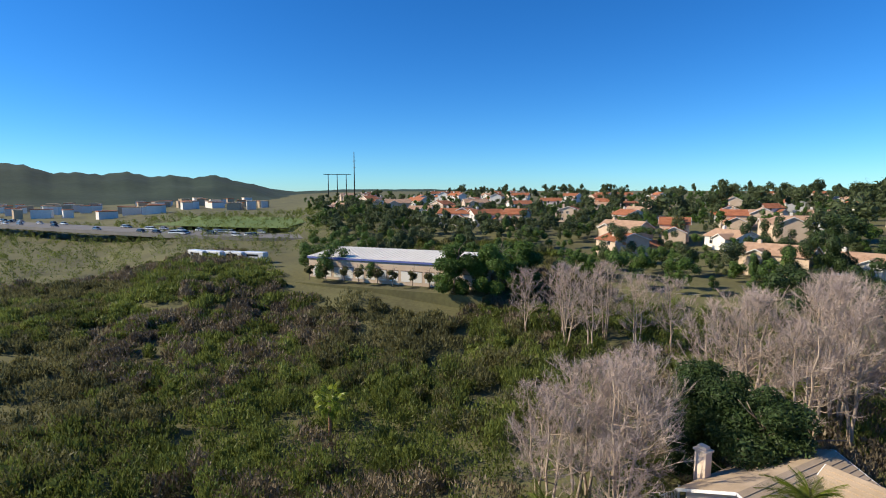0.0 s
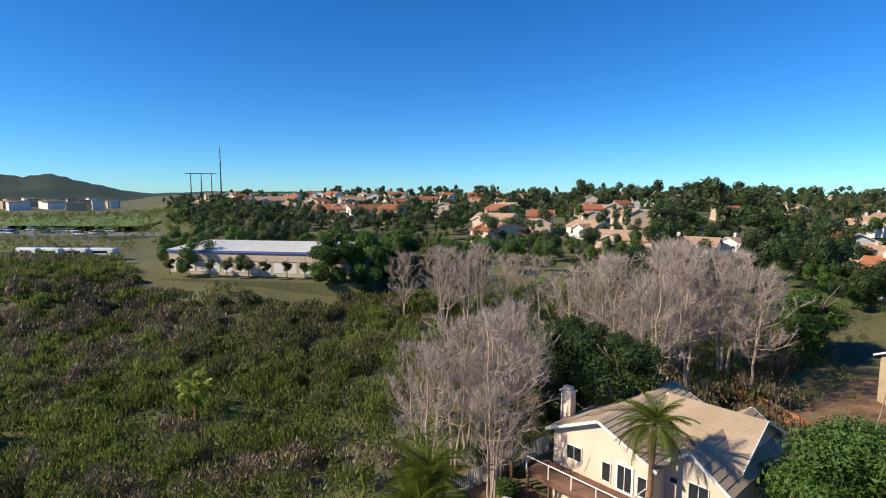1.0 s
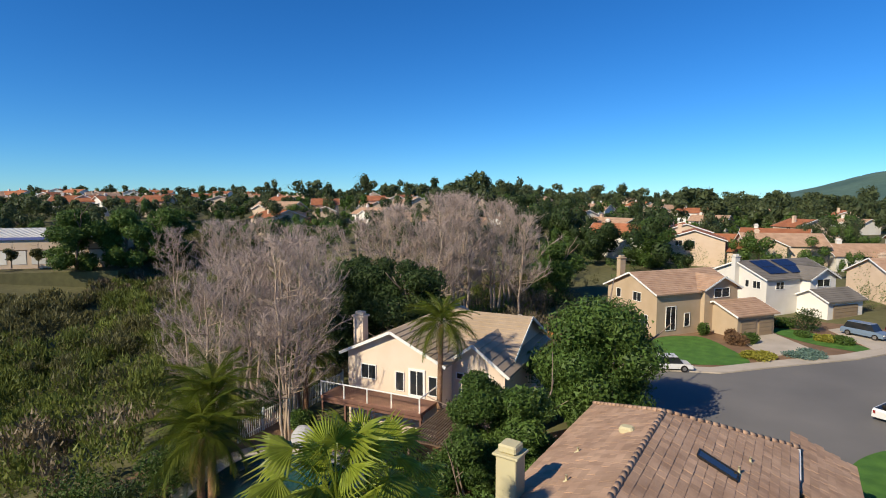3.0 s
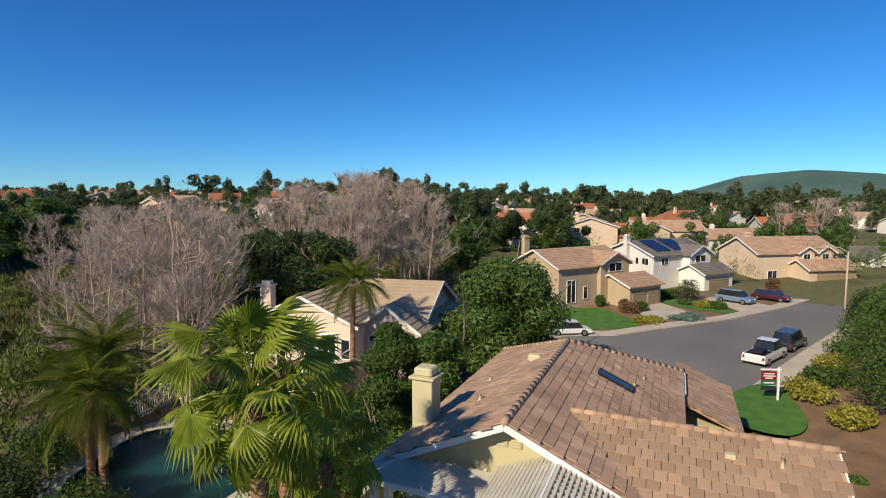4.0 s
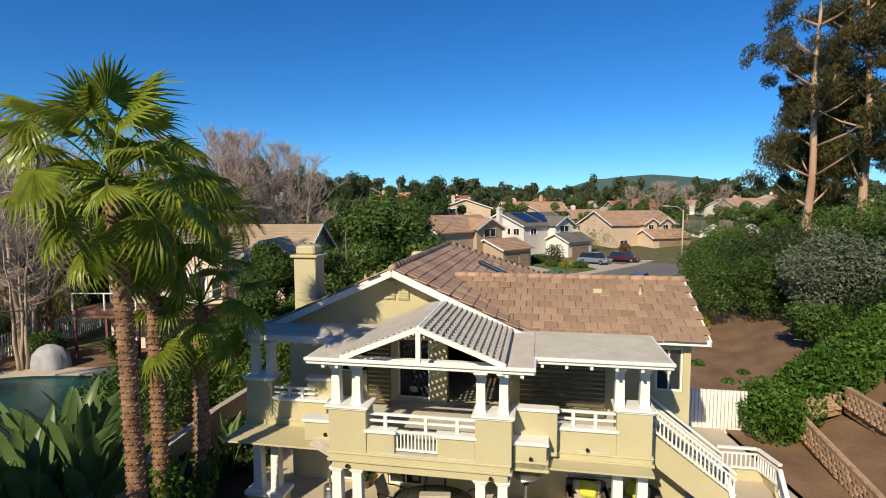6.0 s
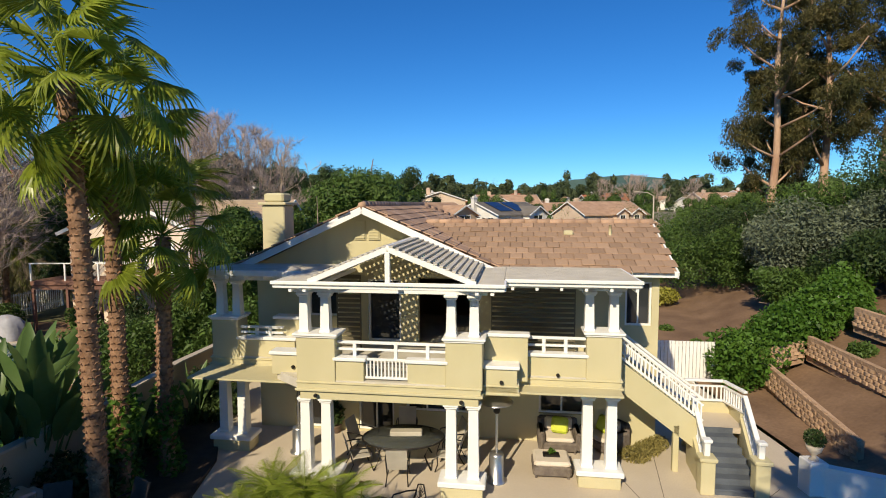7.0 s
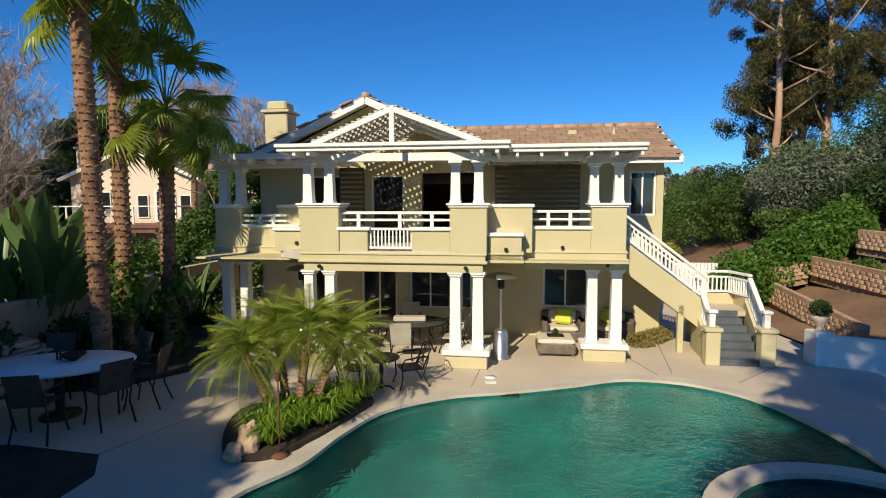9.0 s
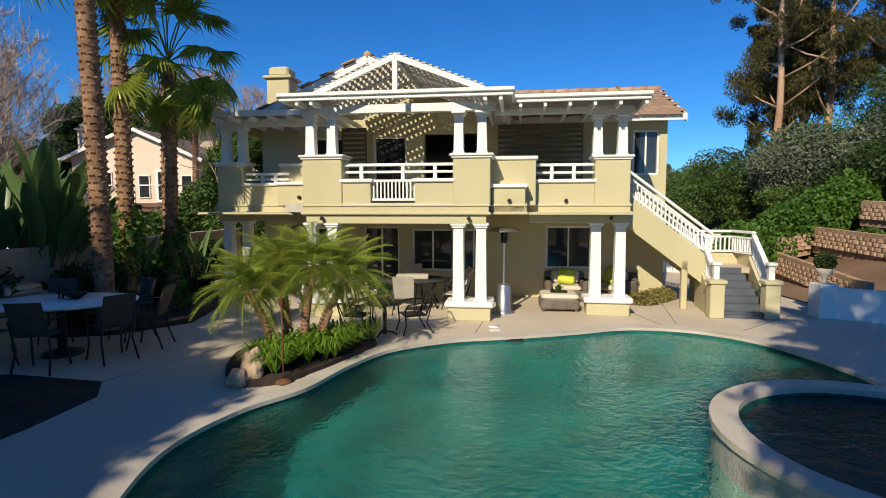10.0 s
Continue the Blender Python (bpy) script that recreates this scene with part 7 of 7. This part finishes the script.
for k in range(46):
    u = rs.uniform()
    x, y = -2.9 + 1.35 * u + rs.uniform(-0.35, 0.35), 7.05 + 1.6 * u + rs.uniform(-0.1, 0.75)
    tri = []
    for j in range(34):
        az, ln = rs.uniform(0, 6.28), rs.uniform(0.34, 0.62)
        d = np.array([math.cos(az), math.sin(az), 0])
        w = np.array([-math.sin(az), math.cos(az), 0]) * 0.014
        p, q, e = np.array([0, 0, 0.0]), d * ln * 0.45 + np.array([0, 0, ln * 0.75]), d * ln * 1.0 + np.array([0, 0, ln * 0.55])
        tri += [(p - w, p + w, q + w), (p - w, q + w, q - w), (q - w, q + w, e)]
    t = tagged(part("grass_tuft", tri_mesh("grass_tuft", np.array(tri), GRASSY), None, None, m=pose(x, y, 0.1)), "bright strap-leaved grass tuft in the planter", "plant", "planter grass tufts")
ROCK = mat("warm_boulder", (0.36, 0.24, 0.15), (0.52, 0.38, 0.26), 3, 0.9, bump=0.8, bscale=9, fine=0.3)


def boulder(m, r, seed):
    bm = bmesh.new()
    bmesh.ops.create_icosphere(bm, subdivisions=3, radius=1.0)
    for v in bm.verts:
        k = 1 + 0.35 * noise.noise(v.co * 1.4 + Vector((seed, 0, 0))) + 0.12 * noise.noise(v.co * 4 + Vector((0, seed, 0)))
        v.co = Vector((v.co.x * r[0] * k, v.co.y * r[1] * k, v.co.z * r[2] * k))
    me = bpy.data.meshes.new("boulder")
    bm.to_mesh(me)
    bm.free()
    me.materials.append(ROCK)
    tagged(part("boulder", me, None, None, m=m), "warm tan boulder at the planter edge", "rock", "planter boulders")


boulder(pose(-2.95, 6.95, 0.24, 0, 10, 0), (0.2, 0.2, 0.3), 3)
boulder(pose(-3.1, 6.75, 0.12), (0.17, 0.15, 0.16), 5)
boulder(pose(-1.42, 9.35, 0.2), (0.15, 0.14, 0.28), 8)
RUSTY = mat("rusty_iron", (0.10, 0.04, 0.02), (0.16, 0.07, 0.035), 5, 0.85, bump=0.3, fine=0.2)
for x, y, h in ((-1.36, 9.18, 1.5), (-2.42, 6.85, 1.2)):
    t = thing("garden_torch", "thin rusty garden torch on a round foot", "torch", pose(x, y, 0.03), "garden torches")
    part("foot", Geo().lathe([(0.14, 0), (0.13, 0.03), (0.05, 0.06)], 14), RUSTY, t)
    part("stem", Geo().tube([(0, 0, 0.05), (0, 0, h)], 0.014, 6), RUSTY, t)
    part("cup", Geo().lathe([(0.02, h), (0.05, h + 0.05), (0.05, h + 0.14)], 10), RUSTY, t)


# ---- patio furniture ----
SLING = mat("beige_sling_cloth", (0.42, 0.38, 0.31), (0.50, 0.46, 0.38), 3, 0.8, bump=0.2, bscale=90, fine=0.1)
WICKER = mat("grey_brown_wicker", (0.13, 0.105, 0.085), (0.20, 0.165, 0.135), 8, 0.8, bump=0.9, bscale=80, fine=0.35)
CUSHION = mat("cream_cushion", (0.60, 0.52, 0.42), (0.66, 0.58, 0.48), 3, 0.9, bump=0.2, bscale=30, fine=0.08)
LIME = mat("lime_cushion", (0.50, 0.56, 0.05), (0.58, 0.63, 0.09), 3, 0.9, bump=0.2, bscale=40, fine=0.08)
TGLASS = mat("smoked_table_glass", (0.35, 0.38, 0.36), None, 1, 0.03, trans=0.85, ior=1.3, fine=0.0)
TERRA = mat("dark_tile_top", (0.09, 0.06, 0.04), (0.15, 0.10, 0.07), 8, 0.6, bump=0.3, bscale=30, fine=0.3)


def patio_chair(m, seat=0.42, group="dining chairs", cloth=None, lattice=False, label="beige sling patio chair with dark metal frame"):
    c = thing("patio_chair", label, "chair", m, group)
    cl = cloth or SLING
    back = Geo().add([(-0.26, 0.22, seat), (0.26, 0.22, seat), (0.27, 0.42, seat + 0.58), (-0.27, 0.42, seat + 0.58), (-0.26, 0.25, seat), (0.26, 0.25, seat), (0.27, 0.45, seat + 0.58), (-0.27, 0.45, seat + 0.58)],
                     [(0, 1, 2, 3), (7, 6, 5, 4), (0, 3, 7, 4), (1, 5, 6, 2), (3, 2, 6, 7)])
    if lattice:
        back = Geo().tube([(-0.24, 0.22, seat), (-0.27, 0.38, seat + 0.4), (0, 0.42, seat + 0.52), (0.27, 0.38, seat + 0.4), (0.24, 0.22, seat)], 0.018, 6)
        for k in range(5):
            back.tube([(-0.2 + 0.1 * k, 0.23, seat + 0.03), (0.2 - 0.1 * k, 0.4, seat + 0.45)], 0.009, 4)
            back.tube([(0.25 - 0.04 * k, 0.24 + 0.03 * k, seat + 0.05 + 0.09 * k), (-0.25 + 0.04 * k, 0.24 + 0.03 * k, seat + 0.05 + 0.09 * k)], 0.008, 4)
    part("backrest", back, IRON if lattice else cl, c)
    part("seat", Geo().box(-0.26, 0.26, -0.26, 0.24, seat - 0.03, seat, 0.012), IRON if lattice else cl, c)
    for sx in (-1, 1):
        part("arm", Geo().tube([(sx * 0.29, 0.33, seat + 0.26), (sx * 0.31, 0.1, seat + 0.27), (sx * 0.31, -0.2, seat + 0.24), (sx * 0.29, -0.27, seat + 0.12)], 0.018, 6), IRON, c)
        part("leg", Geo().tube([(sx * 0.29, -0.27, seat + 0.12), (sx * 0.27, -0.25, seat * 0.5), (sx * 0.3, -0.32, 0)], 0.018, 6), IRON, c)
        part("leg", Geo().tube([(sx * 0.28, 0.34, seat + 0.26), (sx * 0.26, 0.22, seat * 0.6), (sx * 0.29, 0.36, 0)], 0.018, 6), IRON, c)
    return c


dt = thing("dining_table", "oval glass patio dining table on metal legs", "table", pose(-0.82, 13.35, 0))
part("tabletop", Geo().lathe([(0.02, 0.72), (1.0, 0.72), (1.0, 0.735), (0.02, 0.735)], 32, Matrix.Diagonal((1.12, 0.78, 1, 1))), TGLASS, dt)
part("rim", Geo().tube([(1.14 * math.cos(a), 0.8 * math.sin(a), 0.725) for a in np.linspace(0, 2 * math.pi, 33)], 0.022, 6), IRON, dt)
for sx in (-1, 1):
    for sy in (-1, 1):
        part("leg", Geo().tube([(sx * 0.75, sy * 0.5, 0.71), (sx * 0.6, sy * 0.4, 0.35), (sx * 0.78, sy * 0.52, 0)], 0.025, 6), IRON, dt)
solo("serving_box", Geo().box(-0.45, 0.45, -0.14, 0.14, 0, 0.13, 0.02), SLING, "pale centrepiece box on the dining table", "box", m=pose(-0.75, 13.45, 0.737))
for x, y, a in ((-0.9, 12.35, 180), (-2.0, 13.0, 110), (-0.8, 14.45, 0), (0.45, 12.95, -105), (-2.05, 13.9, 70), (0.5, 13.8, -75)):
    patio_chair(pose(x, y, 0, 0, 0, a))
bt = thing("bistro_table", "round dark iron bistro table by the pool", "table", pose(-1.15, 9.9, 0))
part("tabletop", Geo().lathe([(0.02, 0.7), (0.38, 0.7), (0.4, 0.715), (0.38, 0.735), (0.02, 0.735)], 24), TERRA, bt)
part("stem", Geo().lathe([(0.05, 0.05), (0.035, 0.3), (0.05, 0.45), (0.035, 0.7)], 10), IRON, bt)
for k in range(3):
    part("foot", Geo().tube([(0, 0, 0.1), (0.16 * math.cos(k * 2.09), 0.16 * math.sin(k * 2.09), 0.09), (0.27 * math.cos(k * 2.09), 0.27 * math.sin(k * 2.09), 0.02)], 0.02, 6), IRON, bt)
patio_chair(pose(-0.55, 10.25, 0, 0, 0, -70), 0.42, "bistro chairs", None, True, "dark wrought-iron bistro chair with lattice back")
patio_chair(pose(-1.8, 10.2, 0, 0, 0, 75), 0.42, "bistro chairs", None, True, "dark wrought-iron bistro chair with lattice back")
# patio heaters
for x, y in ((1.68, 12.3), (-3.92, 14.0)):
    h = thing("patio_heater", "stainless steel mushroom patio heater", "heater", pose(x, y, 0), "patio heaters")
    part("base", Geo().lathe([(0.27, 0), (0.27, 0.04), (0.2, 0.07), (0.19, 0.7), (0.17, 0.76), (0.03, 0.78)], 20), STEEL, h)
    part("pole", Geo().lathe([(0.035, 0.77), (0.035, 1.85)], 12), STEEL, h)
    part("burner", Geo().lathe([(0.06, 1.82), (0.09, 1.86), (0.09, 2.1), (0.05, 2.14)], 14), IRON, h)
    part("reflector", Geo().lathe([(0.43, 2.12), (0.42, 2.14), (0.3, 2.21), (0.06, 2.26), (0.01, 2.27)], 24), STEEL, h)


def lounge(m, label, name="lounge_chair", back=True, pillow=True):
    c = thing(name, label, "armchair" if back else "ottoman", m, "wicker lounge set")
    w = 0.5
    part("frame", Geo().box(-w, w, -0.42, 0.42, 0.06, 0.32, 0.04), WICKER, c)
    part("seat_cushion", Geo().box(-w + (0.1 if back else 0.02), w - (0.1 if back else 0.02), -0.42, 0.3 if back else 0.4, 0.32, 0.46, 0.05), CUSHION, c, "cream seat cushion")
    for sx in (-1, 1):
        for sy in (-1, 1):
            part("foot", Geo().box(sx * 0.42 - 0.03, sx * 0.42 + 0.03, sy * 0.35 - 0.03, sy * 0.35 + 0.03, 0, 0.07), WICKER, c)
    if back:
        for sx in (-1, 1):
            part("armrest", Geo().box(min(sx * 0.44, sx * 0.62), max(sx * 0.44, sx * 0.62), -0.44, 0.45, 0.06, 0.62, 0.07), WICKER, c)
        part("backrest", Geo().box(-0.6, 0.6, 0.34, 0.52, 0.06, 0.82, 0.06), WICKER, c)
        part("back_cushion", Geo().box(-0.4, 0.4, 0.16, 0.34, 0.46, 0.86, 0.06), CUSHION, c)
        if pillow:
            p = tagged(part("pillow", Geo().box(-0.25, 0.25, -0.07, 0.07, -0.23, 0.23, 0.06), LIME, None, m=m @ pose(0.02, 0.02, 0.7, -18, 8, 4)), "lime green throw pillow", "pillow", "lime pillows")


lounge(pose(3.72, 14.15, 0, 0, 0, -6), "wicker lounge chair with cream cushions")
lounge(pose(3.2, 12.75, 0, 0, 0, -6), "wicker ottoman with cream cushion", "ottoman", False)
lounge(pose(5.05, 14.2, 0, 0, 0, -60), "wicker lounge chair with cream cushions")
tray = thing("tray", "dark serving tray with flowers on the ottoman", "tray", pose(3.2, 12.75, 0.465, 0, 0, -6))
part("base", Geo().box(-0.22, 0.22, -0.13, 0.13, 0, 0.04, 0.01), IRON, tray)
part("flowers", tri_mesh("flowers", leaves(in_blobs([(0, 0, 0.12, 0.1, 0.08, 0.08)], 120, rs, 0.4), 0.06, rs, 0.8), LEAF_IVY), None, tray)


def pot_plant(m, label, leaf, h, name="potted_plant", pot=True):
    t = thing(name, label, "plant", m)
    if pot:
        part("pot", Geo().lathe([(0.12, 0), (0.17, 0.22), (0.18, 0.25), (0.15, 0.25)], 14), TERRA, t)
    part("foliage", tri_mesh("foliage", leaves(in_blobs([(0, 0, 0.25 + h * 0.4, 0.25, 0.25, h * 0.45)], 260, rs, 0.4), 0.17, rs, 0.5), leaf), None, t)


pot_plant(pose(2.75, 15.0, 0), "leafy green plant in a pot by the wall", LEAF_IVY, 0.6)
pot_plant(pose(-3.1, 15.3, 0), "leafy green plant by the patio door", LEAF_DARK, 0.9)
DRYLEAF = leaf_mat("dry_grass_leaves", (0.22, 0.19, 0.06), (0.32, 0.27, 0.10))
for x, y, w in ((5.7, 13.4, 0.45), (6.2, 13.75, 0.4), (6.6, 14.1, 0.35)):
    t = thing("dry_shrub", "low dry yellowish shrub under the stairs", "shrub", pose(x, y, 0), "dry shrubs")
    part("foliage", tri_mesh("foliage", leaves(in_blobs([(0, 0, 0.18, w, w * 0.8, 0.22)], 900, rs, 0.4), 0.12, rs, 0.3, -0.8), DRYLEAF), None, t)
# bar table with stools in the shade
bar = thing("bar_table", "high oval bar table with a white cloth", "table", pose(-7.1, 8.55, 0, 0, 0, 15))
part("tabletop", Geo().lathe([(0.02, 0.97), (1.0, 0.97), (1.02, 1.0), (1.0, 1.03), (0.02, 1.03)], 32, Matrix.Diagonal((1.3, 0.85, 1, 1))), WHITE, bar, "white oval top")
part("pedestal", Geo().lathe([(0.35, 0), (0.34, 0.05), (0.08, 0.12), (0.07, 0.97)], 16), IRON, bar)
bowl = thing("bowl", "dark bowl of fruit on the bar table", "bowl", pose(-6.9, 8.7, 1.03))
part("dish", Geo().lathe([(0.05, 0), (0.2, 0.1), (0.22, 0.14), (0.19, 0.13)], 16), IRON, bowl)
part("stalks", Geo().tube([(-0.25, 0, 0), (-0.25, 0, 0.22)], 0.02, 6).tube([(-0.35, 0.05, 0), (-0.35, 0.05, 0.25)], 0.02, 6), IRON, bowl)
for x, y, a in ((-7.75, 7.6, 170), (-6.75, 7.55, 190), (-5.95, 8.2, 235), (-5.75, 9.1, 275), (-6.5, 9.75, 330), (-7.9, 9.6, 20)):
    patio_chair(pose(x, y, 0, 0, 0, a), 0.66, "bar stools", mat("dark_sling", (0.05, 0.04, 0.035), (0.08, 0.065, 0.055), 4, 0.8), False, "dark high bar stool with sling back")
isl = thing("grill_island", "stucco barbecue island with steel grill", "grill", pose(-8.75, 9.6, 0, 0, 0, 65))
part("base", Geo().box(-1.1, 0.6, -0.4, 0.4, 0, 0.9, 0.02), TAN, isl)
part("worktop", Geo().box(-1.15, 0.65, -0.45, 0.45, 0.9, 0.96, 0.015), KERB, isl)
lidp = part("grill_body", Geo().box(-0.35, 0.35, -0.3, 0.3, 0.96, 1.18, 0.04), STEEL, isl)
part("handle", Geo().tube([(-0.28, -0.34, 1.1), (0.28, -0.34, 1.1)], 0.015, 6), STEEL, lidp)

# ---- spa ----
SPC, SPR = (5.02, 4.0), 1.9
ring = [(SPC[0] + SPR * math.cos(a), SPC[1] + SPR * math.sin(a)) for a in np.linspace(0, 2 * math.pi, 49)[:-1]][::-1]
SPATILE = mat("spa_mosaic", (0.36, 0.34, 0.29), (0.50, 0.47, 0.40), 6, 0.5, bump=0.9, bscale=28, fine=0.35)
spa = thing("spa", "raised round spa with stone rim beside the pool", "hot tub")
part("wall", wall_strip(ring, -1.5, 0.3), SPATILE, spa, "rough mosaic outer wall")
part("inner_wall", wall_strip(grow(ring, -0.25)[::-1], -0.5, 0.3), PLASTER, spa)
part("rim", band(grow(ring, -0.27), grow(ring, 0.04), 0.28, 0.36), COPING, spa, "pale stone rim")
part("floor", sheet_with_holes(grow(ring, -0.25), [], -0.5), PLASTER, spa)
sw = part("water", sheet_with_holes(grow(ring, -0.245), [], 0.24), WATER, spa)
sw.visible_shadow = False
part("skimmer_lid", Geo().lathe([(0.13, 0.0), (0.13, 0.012), (0.02, 0.014)], 20), WHITE, pool, "round white skimmer lid", pose(1.27, 10.72, 0.002))
part("skimmer_lid", Geo().box(-0.12, 0.12, -0.06, 0.06, 0, 0.01), WHITE, pool, "white skimmer lid", pose(1.25, 10.35, 0.002))
part("skimmer_mouth", Geo().box(1.3, 1.8, 9.7, 9.76, -0.09, -0.03), IRON, pool)
GROOVE = mat("dark_joint", (0.16, 0.13, 0.10), (0.2, 0.165, 0.13), 2, 0.95)
for p, q in (((1.1, 11.45), (0.8, 10.1)), ((4.9, 12.9), (5.2, 10.85)), ((6.4, 13.9), (5.6, 11.0)), ((-3.3, 10.9), (-5.6, 11.3)), ((-4.0, 9.5), (-5.4, 6.9)), ((8.8, 11.8), (6.8, 10.3))):
    solo("patio_joint", sloped_wall((*p, 0), (*q, 0), 0.018, 0.0, 0.003), GROOVE, "thin control joint in the patio concrete", "joint", kind="structure")

# ---- retaining walls on the bank ----
BLOCK = mat("split_face_block", (0.34, 0.22, 0.135), (0.46, 0.31, 0.20), 2, 0.95, bump=0.8, bscale=14, fine=0.3, obj=0.2)
shapes = []
for k in range(4):
    rb = random.Random(k)
    j = lambda: rb.uniform(-0.02, 0.02)
    vs = [(0, 0, 0), (0.4, 0, 0), (0.4, 0, 0.19), (0, 0, 0.19), (0.05, -0.07 + j(), 0.015), (0.2, -0.11 + j(), 0.02), (0.35, -0.07 + j(), 0.015), (0.35, -0.06 + j(), 0.165), (0.2, -0.1 + j(), 0.16), (0.05, -0.06 + j(), 0.165)]
    shapes.append(Geo().add(vs, [(4, 5, 8, 9), (5, 6, 7, 8), (0, 4, 9, 3), (1, 2, 7, 6), (3, 9, 8, 7, 2), (0, 1, 6, 5, 4)]).mesh("block", BLOCK))
for p, q, z0, z1, rows in (((12.9, 19.4), (11.75, 13.2), 0.35, 0.0, 4), ((15.0, 20.0), (14.3, 11.5), 1.25, 1.0, 4), ((17.3, 20.6), (16.9, 12.0), 2.3, 2.0, 4), ((12.9, 19.45), (15.0, 20.0), 0.9, 1.15, 3)):
    w = thing("retaining_wall", "stepped retaining wall of split-face tan blocks", "wall", None, "retaining walls")
    a, b = Vector(p), Vector(q)
    L = (b - a).length
    d = (b - a).normalized()
    out = Vector((d.y, -d.x))
    ang = math.degrees(math.atan2(d.y, d.x))
    cols = int(L / 0.325)
    rows += 1
    for r in range(rows):
        for c in range(cols):
            u = (c + 0.5 * (r % 2)) / cols
            pos = a + d * (L * u) - out * (0.03 * r)
            part("block", shapes[(c * 7 + r * 3) % 4], None, w, m=pose(pos.x, pos.y, z0 + (z1 - z0) * u + r * 0.152 - 0.12, 0, 0, ang) @ Matrix.Scale(0.78, 4))
    part("backing", sloped_wall((a.x - out.x * 0.15, a.y - out.y * 0.15, z0), (b.x - out.x * 0.15, b.y - out.y * 0.15, z1), 0.2, -0.4, rows * 0.152 - 0.14), BLOCK, w)
ww = thing("white_wall", "low white garden wall with an urn", "wall")
part("wall_panel", sloped_wall((9.55, 11.65, 0), (14.5, 8.9, 0), 0.25, -0.1, 0.75), WHITE, ww)
part("pier", Geo().box(9.3, 9.75, 11.45, 11.9, 0, 0.85, 0.02), WHITE, ww)
urn = thing("topiary_urn", "stone urn with a dark ball-shaped shrub", "urn", pose(9.52, 11.67, 0.85))
part("urn", Geo().lathe([(0.12, 0), (0.06, 0.06), (0.05, 0.12), (0.16, 0.24), (0.2, 0.38), (0.17, 0.38)], 16), KERB, urn)
part("foliage", tri_mesh("foliage", leaves(in_blobs([(0, 0, 0.55, 0.24, 0.24, 0.22)], 900, rs, 0.2), 0.07, rs, 0.6), LEAF_DARK), None, urn)
sf = thing("side_gate", "cream vertical-board side gate and fence", "gate")
for k in range(20):
    part("board", Geo().box(8.6 + k * 0.14, 8.725 + k * 0.14, 20.5 - k * 0.02, 20.53 - k * 0.02, -0.2, 1.6), WHITE, sf)
part("rail", Geo().box(8.6, 11.4, 20.54, 20.6, 1.3, 1.4), WHITE, sf)
wf = thing("slope_wall", "white low wall climbing the bank beneath the ivy", "wall")
part("wall_panel", sloped_wall((13.6, 20.3, 1.0), (18.6, 22.6, 3.0), 0.15, -0.6, 0.35), WHITE, wf)
for i, (x, y, w) in enumerate(((15.5, 19.3, 0.8), (16.5, 19.0, 0.7), (18.2, 18.5, 1.1), (19, 15.5, 1.4), (18.5, 21.2, 1.0), (20.5, 18, 1.6), (13.5, 26, 0.5), (14.5, 24.5, 0.5), (13.2, 29, 0.6), (15, 27.5, 0.5), (12.6, 23.5, 0.4))):
    t = thing("bank_plant", "small green plant on the dirt bank", "plant", pose(x, y, float(height(x, y))), "plants on the dirt bank")
    part("foliage", tri_mesh("foliage", leaves(in_blobs([(0, 0, w * 0.4, w * 0.7, w * 0.7, w * 0.5)], 900, rs, 0.35), 0.15, rs, 0.5), LEAF_GREEN), None, t)
